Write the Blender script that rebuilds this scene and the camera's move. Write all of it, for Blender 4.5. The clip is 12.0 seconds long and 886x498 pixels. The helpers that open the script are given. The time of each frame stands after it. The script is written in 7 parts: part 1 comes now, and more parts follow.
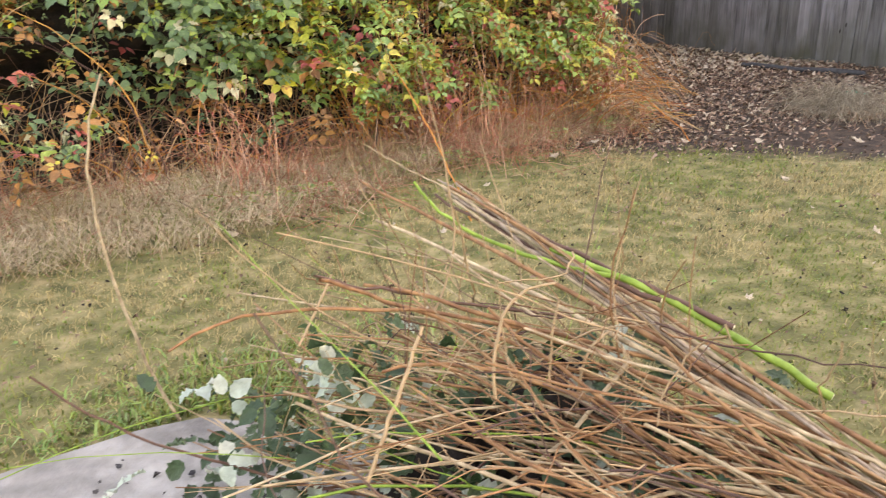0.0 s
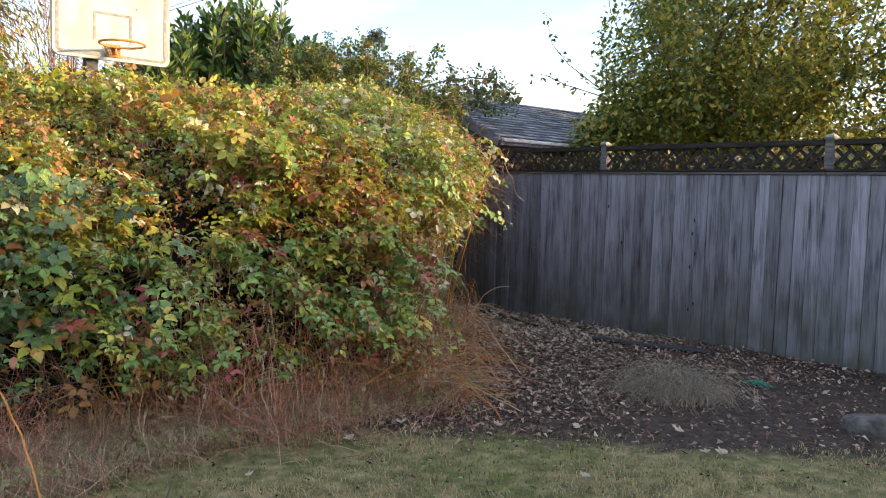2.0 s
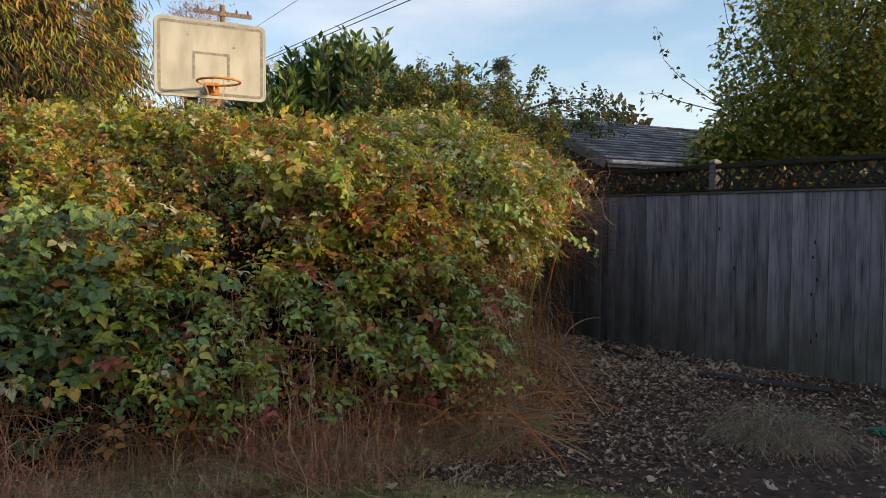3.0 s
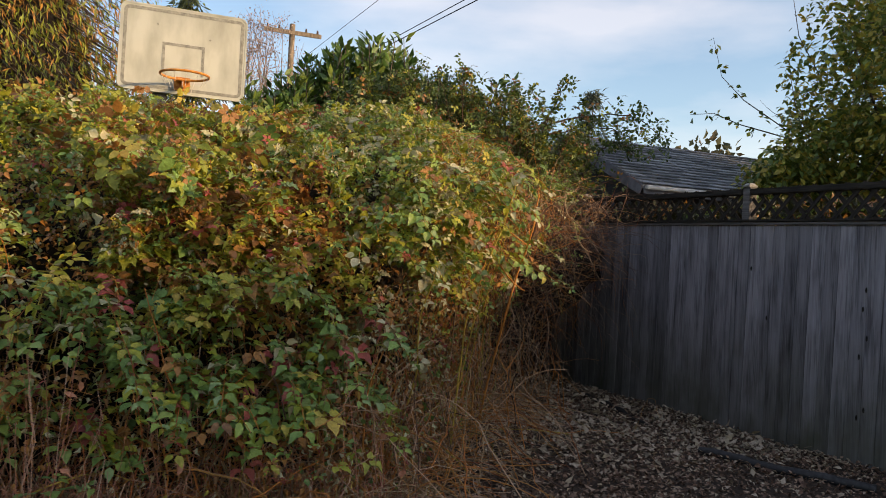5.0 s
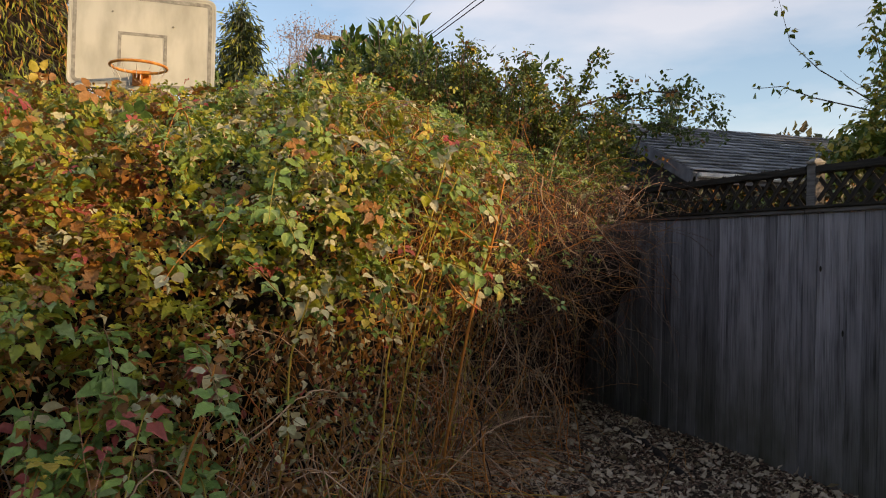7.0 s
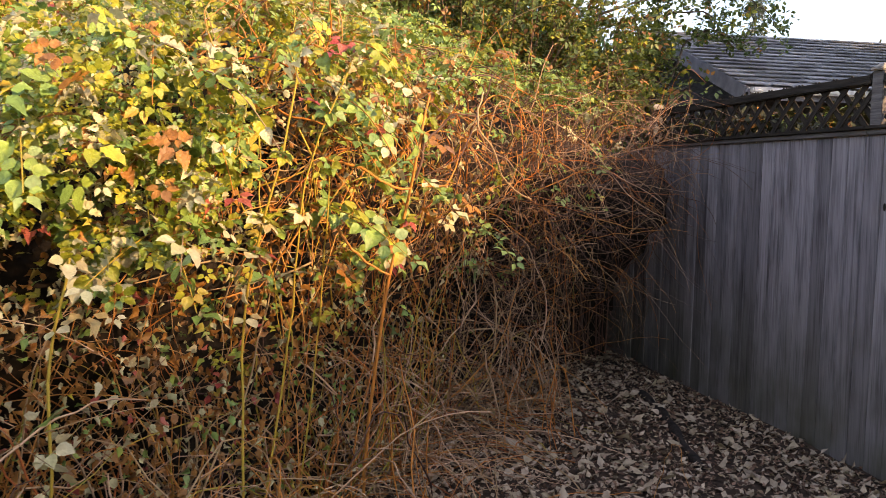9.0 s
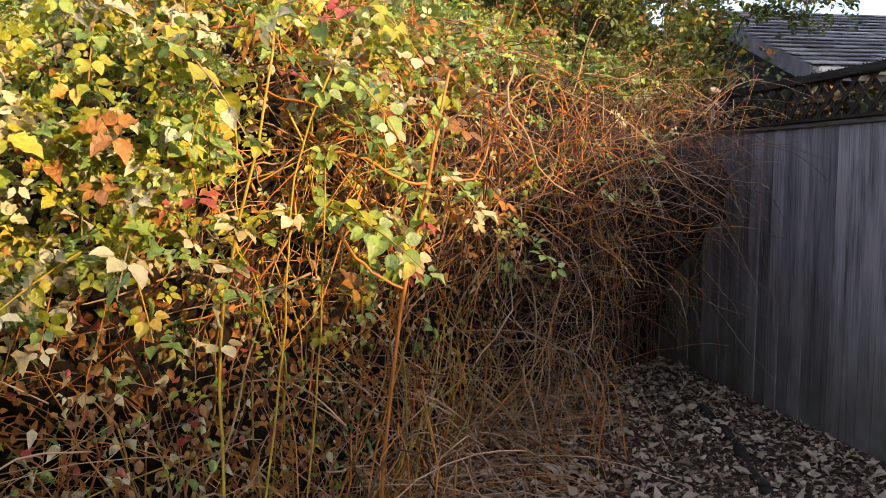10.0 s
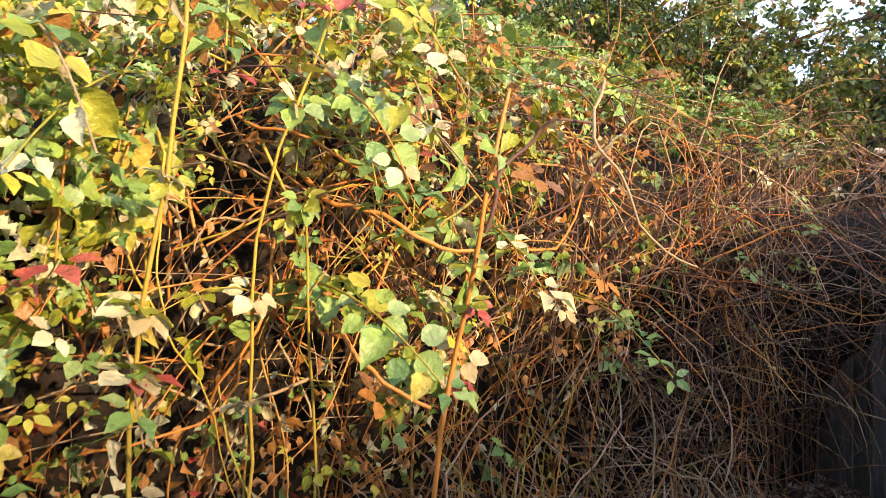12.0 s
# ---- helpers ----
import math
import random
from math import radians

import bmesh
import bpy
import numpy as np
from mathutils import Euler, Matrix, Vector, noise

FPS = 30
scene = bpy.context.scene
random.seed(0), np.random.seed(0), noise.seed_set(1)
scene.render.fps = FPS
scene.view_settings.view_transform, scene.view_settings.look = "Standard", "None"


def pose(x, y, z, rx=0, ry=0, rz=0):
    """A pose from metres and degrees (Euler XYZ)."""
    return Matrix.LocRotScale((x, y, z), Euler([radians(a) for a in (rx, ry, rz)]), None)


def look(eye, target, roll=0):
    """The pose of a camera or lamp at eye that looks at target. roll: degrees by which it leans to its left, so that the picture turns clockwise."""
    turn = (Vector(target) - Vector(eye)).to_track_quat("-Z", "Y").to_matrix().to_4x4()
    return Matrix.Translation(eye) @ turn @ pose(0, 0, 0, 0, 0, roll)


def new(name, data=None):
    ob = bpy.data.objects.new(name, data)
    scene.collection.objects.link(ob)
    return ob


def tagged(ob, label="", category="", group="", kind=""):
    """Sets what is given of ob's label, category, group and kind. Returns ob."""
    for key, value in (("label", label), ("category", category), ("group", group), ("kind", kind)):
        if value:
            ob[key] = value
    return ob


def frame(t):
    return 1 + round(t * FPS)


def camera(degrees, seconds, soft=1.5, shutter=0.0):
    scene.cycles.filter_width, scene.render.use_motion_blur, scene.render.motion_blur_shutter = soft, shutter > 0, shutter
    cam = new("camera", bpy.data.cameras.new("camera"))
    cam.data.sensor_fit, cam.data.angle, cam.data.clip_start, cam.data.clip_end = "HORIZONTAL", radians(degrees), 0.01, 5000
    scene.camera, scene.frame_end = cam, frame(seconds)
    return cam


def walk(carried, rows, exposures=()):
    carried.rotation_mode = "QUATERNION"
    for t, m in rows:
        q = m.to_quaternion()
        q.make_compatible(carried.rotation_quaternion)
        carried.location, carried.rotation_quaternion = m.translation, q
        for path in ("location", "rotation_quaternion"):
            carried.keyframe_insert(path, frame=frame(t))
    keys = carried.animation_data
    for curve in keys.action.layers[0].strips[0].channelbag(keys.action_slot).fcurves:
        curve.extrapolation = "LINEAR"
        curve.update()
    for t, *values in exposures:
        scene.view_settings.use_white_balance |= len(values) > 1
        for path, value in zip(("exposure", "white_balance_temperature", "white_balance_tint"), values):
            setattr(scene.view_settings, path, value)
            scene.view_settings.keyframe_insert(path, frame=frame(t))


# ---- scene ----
cam = camera(57.6, 12.0, soft=0.9, shutter=0.2)
# seconds, eye, heading (to the left from +y), pitch, lean
PATH = [
    (0, -0.480, -0.203, 1.279, -31.95, -20.64, -2.20),
    (0.5, -0.328, -0.283, 1.290, -36.34, -16.65, -0.91),
    (1, -0.133, -0.326, 1.304, -38.83, -10.30, 1.85),
    (1.5, 0.128, -0.232, 1.308, -39.52, -6.57, 3.38),
    (2, 0.390, -0.209, 1.299, -38.18, -2.80, 1.08),
    (2.5, 0.746, -0.240, 1.323, -32.02, -0.65, 0.58),
    (3, 0.986, -0.156, 1.310, -28.74, -0.95, -0.15),
    (3.2, 1.098, -0.071, 1.299, -28.17, -0.98, 0.75),
    (4.8, 2.497, 0.472, 1.245, -22.92, 0.94, 2.84),
    (5, 2.660, 0.559, 1.261, -22.32, 1.17, 2.88),
    (5.5, 3.053, 0.773, 1.250, -20.57, 1.64, 2.65),
    (6, 3.435, 1.038, 1.274, -18.99, 2.76, 2.37),
    (6.5, 3.730, 1.384, 1.268, -17.68, 2.79, 2.73),
    (7, 3.935, 1.619, 1.309, -16.32, 1.56, 1.12),
    (7.2, 4.064, 1.681, 1.322, -15.42, -1.18, 0.72),
    (8.8, 4.767, 2.369, 1.415, -11.73, -5.15, 0.61),
    (9, 4.854, 2.451, 1.412, -11.20, -3.82, 0.68),
    (9.5, 5.010, 2.661, 1.400, -9.02, -3.69, 0.59),
    (10, 5.016, 2.949, 1.414, -8.06, -4.18, -0.10),
    (10.5, 5.055, 3.170, 1.403, -6.96, -4.37, 0.51),
    (11, 5.200, 3.358, 1.390, -4.68, -2.78, 0.23),
    (11.5, 5.288, 3.501, 1.382, 0.97, -1.26, 0.25),
    (12, 5.287, 3.744, 1.387, 1.01, 1.72, 0.25),
]


def aim(x, y, z, yaw, pitch, roll):
    a, b = radians(yaw), radians(pitch)
    ahead = Vector((-math.sin(a) * math.cos(b), math.cos(a) * math.cos(b), math.sin(b)))
    return look((x, y, z), Vector((x, y, z)) + ahead, roll)


walk(cam, [(t, aim(*row)) for t, *row in PATH],
     exposures=[(0, 3.33, 10700, 24), (0.5, 3.57, 9700, 22), (1.0, 3.65, 8100, 20), (1.5, 3.4, 7700, 21), (2.0, 2.1, 7500, 18), (2.4, 1.05, 7700, 15),
                (5.0, 1.04, 8100, 16), (7.0, 0.97, 8500, 18), (7.3, 1.05, 8400, 18), (8.8, 2.4, 8700, 26), (9.3, 1.84, 8800, 26), (9.8, 1.94, 8500, 25),
                (10.3, 2.35, 8100, 24), (10.6, 2.6, 8000, 23), (11.5, 2.32, 7500, 20), (12.0, 2.28, 7100, 18)])

# ---- world and sun ----
SUN_ELEV, SUN_TO = radians(13.5), Vector((0.72, -0.69, 0)).normalized()
world = bpy.data.worlds.new("sky")
scene.world = world
world.use_nodes = True
wn, wl = world.node_tree.nodes, world.node_tree.links
wn.clear()
sky = wn.new("ShaderNodeTexSky")
sky.sky_type, sky.sun_disc = "NISHITA", False
sky.sun_elevation, sky.sun_rotation = SUN_ELEV, math.atan2(SUN_TO.x, SUN_TO.y)
sky.air_density, sky.dust_density, sky.ozone_density = 1.0, 1.0, 3.0
tc = wn.new("ShaderNodeTexCoord")
mp = wn.new("ShaderNodeMapping")
mp.inputs["Scale"].default_value = (1.6, 1.6, 5.5)
cl = wn.new("ShaderNodeTexNoise")
cl.inputs["Scale"].default_value, cl.inputs["Detail"].default_value = 1.7, 6
rp = wn.new("ShaderNodeValToRGB")
rp.color_ramp.elements[0].position, rp.color_ramp.elements[1].position = 0.40, 0.66
mx = wn.new("ShaderNodeMix")
mx.data_type = "RGBA"
mx.inputs[7].default_value = (4.5, 4.5, 4.9, 1)
mul = wn.new("ShaderNodeMath")
mul.operation = "MULTIPLY"
mul.inputs[1].default_value = 0.34
bg = wn.new("ShaderNodeBackground")
bg.inputs["Strength"].default_value = 0.15
wo = wn.new("ShaderNodeOutputWorld")
wl.new(tc.outputs["Generated"], mp.inputs["Vector"])
wl.new(mp.outputs["Vector"], cl.inputs["Vector"])
wl.new(cl.outputs["Fac"], rp.inputs["Fac"])
wl.new(rp.outputs["Color"], mul.inputs[0])
wl.new(mul.outputs[0], mx.inputs[0])
wl.new(sky.outputs["Color"], mx.inputs[6])
wl.new(mx.outputs[2], bg.inputs["Color"])
wl.new(bg.outputs["Background"], wo.inputs["Surface"])

sun = new("sun", bpy.data.lights.new("sun", "SUN"))
sun.data.energy, sun.data.angle, sun.data.color = 2.2, radians(1.6), (1.0, 0.76, 0.45)
sd = SUN_TO * math.cos(SUN_ELEV) + Vector((0, 0, math.sin(SUN_ELEV)))
sun.matrix_world = look(sd * 60, (0, 0, 0))

rng = np.random.default_rng(7)


# ---- materials ----
def lin(r, g, b):
    return (r, g, b, 1)


def material(name, stops, rough=0.8, scale=20.0, stretch=(1, 1, 1), bump=0.2, by="noise", grain=120.0, spec=0.3, metal=0.0,
             through_light=0.0, tint_var=0.25, big=1.2, place="Object"):
    """Colours from a ramp, picked by island, by object or by noise; fine grain and large patches vary them further."""
    m = bpy.data.materials.new(name)
    m.use_nodes = True
    n, l = m.node_tree.nodes, m.node_tree.links
    p = n["Principled BSDF"]
    p.inputs["Roughness"].default_value, p.inputs["Metallic"].default_value = rough, metal
    p.inputs["Specular IOR Level"].default_value = spec
    tex = n.new("ShaderNodeTexCoord")
    mapping = n.new("ShaderNodeMapping")
    mapping.inputs["Scale"].default_value = stretch
    spot = n.new("ShaderNodeNewGeometry").outputs["Position"] if place == "World" else tex.outputs["Object"]
    l.new(spot, mapping.inputs["Vector"])
    fine = n.new("ShaderNodeTexNoise")
    fine.inputs["Scale"].default_value, fine.inputs["Detail"].default_value = scale, 5
    l.new(mapping.outputs["Vector"], fine.inputs["Vector"])
    large = n.new("ShaderNodeTexNoise")
    large.inputs["Scale"].default_value, large.inputs["Detail"].default_value = big, 3
    l.new(spot, large.inputs["Vector"])
    ramp = n.new("ShaderNodeValToRGB")
    els = ramp.color_ramp.elements
    while len(els) < len(stops):
        els.new(0.5)
    for el, (at, c) in zip(els, stops):
        el.position, el.color = at, lin(*c)
    if by == "island":
        pick = n.new("ShaderNodeNewGeometry").outputs["Random Per Island"]
    elif by == "object":
        pick = n.new("ShaderNodeObjectInfo").outputs["Random"]
    else:
        pick = fine.outputs["Fac"]
    l.new(pick, ramp.inputs["Fac"])
    hsv = n.new("ShaderNodeHueSaturation")
    l.new(ramp.outputs["Color"], hsv.inputs["Color"])
    add = n.new("ShaderNodeMath")
    add.operation = "ADD"
    l.new(fine.outputs["Fac"], add.inputs[0])
    l.new(large.outputs["Fac"], add.inputs[1])
    rng_ = n.new("ShaderNodeMapRange")
    rng_.inputs["From Min"].default_value, rng_.inputs["From Max"].default_value = 0.55, 1.45
    rng_.inputs["To Min"].default_value, rng_.inputs["To Max"].default_value = 1 - tint_var, 1 + tint_var
    l.new(add.outputs[0], rng_.inputs["Value"])
    l.new(rng_.outputs["Result"], hsv.inputs["Value"])
    l.new(hsv.outputs["Color"], p.inputs["Base Color"])
    if bump:
        g = n.new("ShaderNodeTexNoise")
        g.inputs["Scale"].default_value, g.inputs["Detail"].default_value = grain, 4
        l.new(mapping.outputs["Vector"], g.inputs["Vector"])
        b = n.new("ShaderNodeBump")
        b.inputs["Strength"].default_value, b.inputs["Distance"].default_value = bump, 0.01
        l.new(g.outputs["Fac"], b.inputs["Height"])
        l.new(b.outputs["Normal"], p.inputs["Normal"])
    if through_light:
        t = n.new("ShaderNodeBsdfTranslucent")
        l.new(hsv.outputs["Color"], t.inputs["Color"])
        mixs = n.new("ShaderNodeMixShader")
        mixs.inputs[0].default_value = through_light
        l.new(p.outputs["BSDF"], mixs.inputs[1])
        l.new(t.outputs["BSDF"], mixs.inputs[2])
        l.new(mixs.outputs["Shader"], n["Material Output"].inputs["Surface"])
    return m


def leaf_mat(name, stops, rough=0.4, t=0.27):
    return material(name, stops, rough=rough, scale=45, bump=0.6, by="island", grain=90, spec=0.5, through_light=t, tint_var=0.4, big=9)


LEAF_GREEN = leaf_mat("leaf green", [(0, (0.10, 0.19, 0.05)), (0.4, (0.175, 0.30, 0.075)), (0.75, (0.26, 0.36, 0.07)), (1, (0.24, 0.35, 0.16))])
LEAF_LIME = leaf_mat("leaf yellow green", [(0, (0.17, 0.215, 0.02)), (0.5, (0.29, 0.31, 0.035)), (1, (0.40, 0.37, 0.06))])
LEAF_YELLOW = leaf_mat("leaf yellow", [(0, (0.40, 0.38, 0.035)), (0.6, (0.50, 0.42, 0.085)), (1, (0.48, 0.33, 0.07))])
LEAF_RUST = leaf_mat("leaf rust", [(0, (0.28, 0.115, 0.028)), (0.5, (0.39, 0.18, 0.045)), (1, (0.20, 0.10, 0.045))])
LEAF_RED = leaf_mat("leaf red", [(0, (0.33, 0.045, 0.04)), (0.5, (0.42, 0.11, 0.08)), (1, (0.26, 0.05, 0.05))])
LEAF_PALE = leaf_mat("leaf pale", [(0, (0.40, 0.40, 0.22)), (0.5, (0.56, 0.54, 0.36)), (1, (0.40, 0.32, 0.16))], rough=0.6)
BRAMBLE_MATS = [LEAF_GREEN, LEAF_LIME, LEAF_YELLOW, LEAF_RUST, LEAF_RED, LEAF_PALE]
# blue-green leaf whose colour is darkened for the thicket's shaded end
LEAF_SHADED = leaf_mat("leaf shaded blue green", [(0, (0.05, 0.095, 0.04)), (0.5, (0.09, 0.16, 0.065)), (1, (0.13, 0.20, 0.07))])
CANE_RED = material("cane red brown", [(0, (0.31, 0.08, 0.022)), (0.5, (0.48, 0.18, 0.04)), (1, (0.46, 0.23, 0.065))], rough=0.55, scale=30, bump=0.3, by="island")
CANE_TAN = material("cane tan", [(0, (0.24, 0.155, 0.08)), (0.5, (0.36, 0.245, 0.14)), (1, (0.20, 0.13, 0.08))], rough=0.7, scale=30, bump=0.3, by="island")
CANE_GREEN = material("cane green", [(0, (0.27, 0.22, 0.035)), (0.5, (0.42, 0.29, 0.05)), (1, (0.22, 0.21, 0.04))], rough=0.5, scale=30, bump=0.3, by="island")
CANE_DARK = material("cane dark", [(0, (0.06, 0.03, 0.025)), (0.5, (0.10, 0.05, 0.035)), (1, (0.13, 0.08, 0.06))], rough=0.6, scale=30, bump=0.3, by="island")
CANE_GREY = material("cane grey", [(0, (0.35, 0.205, 0.125)), (0.5, (0.50, 0.34, 0.23)), (1, (0.27, 0.15, 0.095))], rough=0.8, scale=30, bump=0.3, by="island")
CANE_MATS = [CANE_RED, CANE_TAN, CANE_GREEN, CANE_DARK, CANE_GREY]
# near-black fill for inner cores: shade put into the colour; also dark lawn scraps
CORE = material("shade fill and dark scraps", [(0.2, (0.005, 0.004, 0.003)), (0.55, (0.014, 0.009, 0.006)), (0.8, (0.034, 0.02, 0.011))], rough=0.9, scale=14, bump=1.0, grain=30)
BARK = material("bark", [(0.25, (0.05, 0.04, 0.03)), (0.7, (0.14, 0.11, 0.09))], rough=0.9, scale=25, stretch=(1, 1, 0.25), bump=0.8, grain=40)
BARK_PALE = material("pale bark", [(0.25, (0.16, 0.13, 0.12)), (0.7, (0.30, 0.25, 0.23))], rough=0.9, scale=25, stretch=(1, 1, 0.25), bump=0.6, grain=40)


# ---- mesh helpers ----
def mesh_np(name, verts, faces, mats, index=None, smooth=False):
    """One mesh from arrays; all faces have the same number of corners."""
    me = bpy.data.meshes.new(name)
    v, f = np.asarray(verts, np.float32).reshape(-1, 3), np.asarray(faces, np.int32)
    k = f.shape[1]
    me.vertices.add(len(v))
    me.vertices.foreach_set("co", v.ravel())
    me.loops.add(f.size)
    me.loops.foreach_set("vertex_index", f.ravel())
    me.polygons.add(len(f))
    me.polygons.foreach_set("loop_start", np.arange(0, f.size, k, dtype=np.int32))
    for m in mats:
        me.materials.append(m)
    if index is not None:
        me.polygons.foreach_set("material_index", np.asarray(index, np.int32))
    if smooth:
        me.polygons.foreach_set("use_smooth", np.ones(len(f), bool))
    me.update(calc_edges=True)
    return me


def child(ob, parent, label=""):
    if parent is not None:
        ob.parent = parent
    return tagged(ob, label) if label else ob


def part(name, bm, mat, parent=None, label="", smooth=False):
    me = bpy.data.meshes.new(name)
    bm.to_mesh(me)
    bm.free()
    me.materials.append(mat)
    if smooth:
        for p in me.polygons:
            p.use_smooth = True
    return child(new(name, me), parent, label)


def empty(name, x=0, y=0, z=0):
    ob = new(name)
    ob.location = (x, y, z)
    ob.empty_display_size = 0.1
    return ob


def box(x0, y0, z0, x1, y1, z1, bevel=0.0, bm=None):
    bm = bm or bmesh.new()
    got = bmesh.ops.create_cube(bm, size=1)["verts"]
    for v in got:
        v.co = Vector((x0 + (v.co.x + 0.5) * (x1 - x0), y0 + (v.co.y + 0.5) * (y1 - y0), z0 + (v.co.z + 0.5) * (z1 - z0)))
    if bevel:
        bmesh.ops.bevel(bm, geom=[e for e in bm.edges if e.verts[0] in got], offset=bevel, segments=2, affect="EDGES")
    return bm


def tubes(p, r, sides=4):
    """Tubes round polylines: p (n, m, 3), r (n, m). Gives vertices and quads."""
    p = np.asarray(p, float)
    n, m = p.shape[:2]
    r = np.broadcast_to(np.asarray(r, float), (n, m))
    t = np.gradient(p, axis=1)
    t /= np.linalg.norm(t, axis=-1, keepdims=True) + 1e-9
    ref = np.where(np.abs(t[:, :1, 2:3]) > 0.8, np.array([1.0, 0, 0]), np.array([0, 0, 1.0]))
    a = np.cross(t, ref)
    a /= np.linalg.norm(a, axis=-1, keepdims=True) + 1e-9
    b = np.cross(t, a)
    ang = np.arange(sides) * 2 * np.pi / sides
    v = p[:, :, None] + r[:, :, None, None] * (a[:, :, None] * np.cos(ang)[:, None] + b[:, :, None] * np.sin(ang)[:, None])
    i, j, k = np.meshgrid(np.arange(n), np.arange(m - 1), np.arange(sides), indexing="ij")
    k2 = (k + 1) % sides
    at = lambda j_, k_: (i * m + j_) * sides + k_
    f = np.stack([at(j, k), at(j, k2), at(j + 1, k2), at(j + 1, k)], -1).reshape(-1, 4)
    return v.reshape(-1, 3), f, (m - 1) * sides


def unit(v):
    return v / (np.linalg.norm(v, axis=-1, keepdims=True) + 1e-9)


# one leaflet, folded along its midrib: along, across, up
LEAFLET = np.array([(0, 0, 0), (0.5, 0, -0.05), (1, 0, -0.16), (0.25, 0.27, 0.05), (0.6, 0.25, 0.02), (0.25, -0.27, 0.05), (0.6, -0.25, 0.02)])
LEAFLET_F = np.array([(0, 1, 3), (3, 1, 4), (4, 1, 2), (0, 5, 1), (5, 6, 1), (6, 2, 1)])
# a fuller leaflet with a toothed edge
OVATE = np.array([(0, 0, 0), (0.3, 0, -0.03), (0.62, 0, -0.08), (1, 0, -0.22), (0.1, 0.2, 0.03), (0.26, 0.31, 0.05), (0.36, 0.30, 0.03), (0.5, 0.36, 0.02), (0.62, 0.28, 0.0), (0.78, 0.22, -0.06),
                  (0.1, -0.2, 0.03), (0.26, -0.31, 0.05), (0.36, -0.30, 0.03), (0.5, -0.36, 0.02), (0.62, -0.28, 0.0), (0.78, -0.22, -0.06)])
OVATE_F = np.array([(0, 1, 4), (4, 1, 5), (5, 1, 6), (6, 1, 2), (6, 2, 7), (7, 2, 8), (8, 2, 9), (9, 2, 3), (0, 10, 1), (10, 11, 1), (11, 12, 1), (12, 2, 1), (12, 13, 2), (13, 14, 2), (14, 15, 2), (15, 3, 2)])
for shape, ripple in ((LEAFLET, 0.05), (OVATE, 0.045)):
    rim = np.abs(shape[:, 1]) > 0
    shape[rim, 2] += ripple * np.where(np.arange(rim.sum()) % 2, 1.0, -1.0)
# a slim leaf of four faces
SLIM = np.array([(0, 0, 0), (0.5, 0, -0.04), (1, 0, -0.14), (0.45, 0.24, 0.05), (0.45, -0.24, 0.05)])
SLIM_F = np.array([(0, 1, 3), (3, 1, 2), (0, 4, 1), (4, 2, 1)])


def serrated(teeth=4):
    """A leaflet with a toothed edge, sunk midrib and wavy blade: along, across, up; and its faces."""
    t = np.linspace(0, 1, 2 * teeth + 1)
    w = 0.40 * np.sin(np.pi * t ** 0.72) ** 0.8 * (1 + 0.10 * (np.arange(len(t)) % 2)) + 0.004
    w[-1] = 0.0
    m = len(t)
    drop = -0.22 * t ** 2
    rows = [np.stack([t, 0 * t, drop], -1)]
    for side in (1, -1):
        for k in (0.55, 1.0):
            back = 0.05 * k * (np.arange(m) % 2 == 0)
            lift = 0.07 * k + 0.018 * np.cos(np.arange(m) * np.pi) * (k < 1) + 0.03 * np.sin(5.5 * t + side)
            rows.append(np.stack([t + 0.10 * k * w - back * w, side * k * w, drop + lift * (w > 0)], -1))
    v = np.concatenate(rows)
    f = []
    for i in range(m - 1):
        for a, b in ((0, m), (m, 2 * m)):
            f += [(a + i, a + i + 1, b + i + 1), (a + i, b + i + 1, b + i)]
        for a, b in ((0, 3 * m), (3 * m, 4 * m)):
            f += [(a + i, b + i + 1, a + i + 1), (a + i, b + i, b + i + 1)]
    return v, np.array(f)


def leaves(pos, along, up, size, index, fan=(0.0,), shape=LEAFLET, shape_f=LEAFLET_F, stalk=0.25, curl=None):
    """Leaves of one or more leaflets at pos: vertices, faces and the material of each face."""
    pos, along, up, size = (np.asarray(q, float) for q in (pos, along, up, size))
    n = len(pos)
    d = unit(along)
    s = unit(np.cross(up, d))
    u = np.cross(d, s)
    curl = np.ones(n) if curl is None else curl
    vs = []
    for a in fan:
        dl, sl = math.cos(a) * d + math.sin(a) * s, math.cos(a) * s - math.sin(a) * d
        k = (size * (1.0 if a == 0 else 0.82))[:, None, None]
        o = (pos + dl * (size * stalk)[:, None])[:, None]
        w = shape[:, 2][None] * curl[:, None]
        vs.append(o + k * (shape[:, 0][None, :, None] * dl[:, None] + shape[:, 1][None, :, None] * sl[:, None] + w[..., None] * u[:, None]))
    v = np.stack(vs, 1)
    nl, nv = n * len(fan), len(shape)
    f = (np.arange(nl) * nv)[:, None, None] + shape_f[None]
    return v.reshape(-1, 3), f.reshape(-1, 3), np.repeat(index, len(fan) * len(shape_f))


def joined(groups):
    """Several (vertices, faces, index) as one."""
    v, f, m, off = [], [], [], 0
    for gv, gf, gm in groups:
        v.append(gv), f.append(gf + off), m.append(gm)
        off += len(gv)
    return np.concatenate(v), np.concatenate(f), np.concatenate(m)


def wave(x, y, z=0.0, s=1.0, seed=0):
    """Smooth unevenness of about -1 to 1."""
    q = np.random.default_rng(100 + seed)
    out = 0
    for i in range(6):
        k = q.normal(size=3) * s * (1 + 0.5 * i)
        out = out + np.sin(k[0] * x + k[1] * y + k[2] * z + q.uniform(0, 6.28)) / (1 + 0.35 * i)
    return out / 3.0


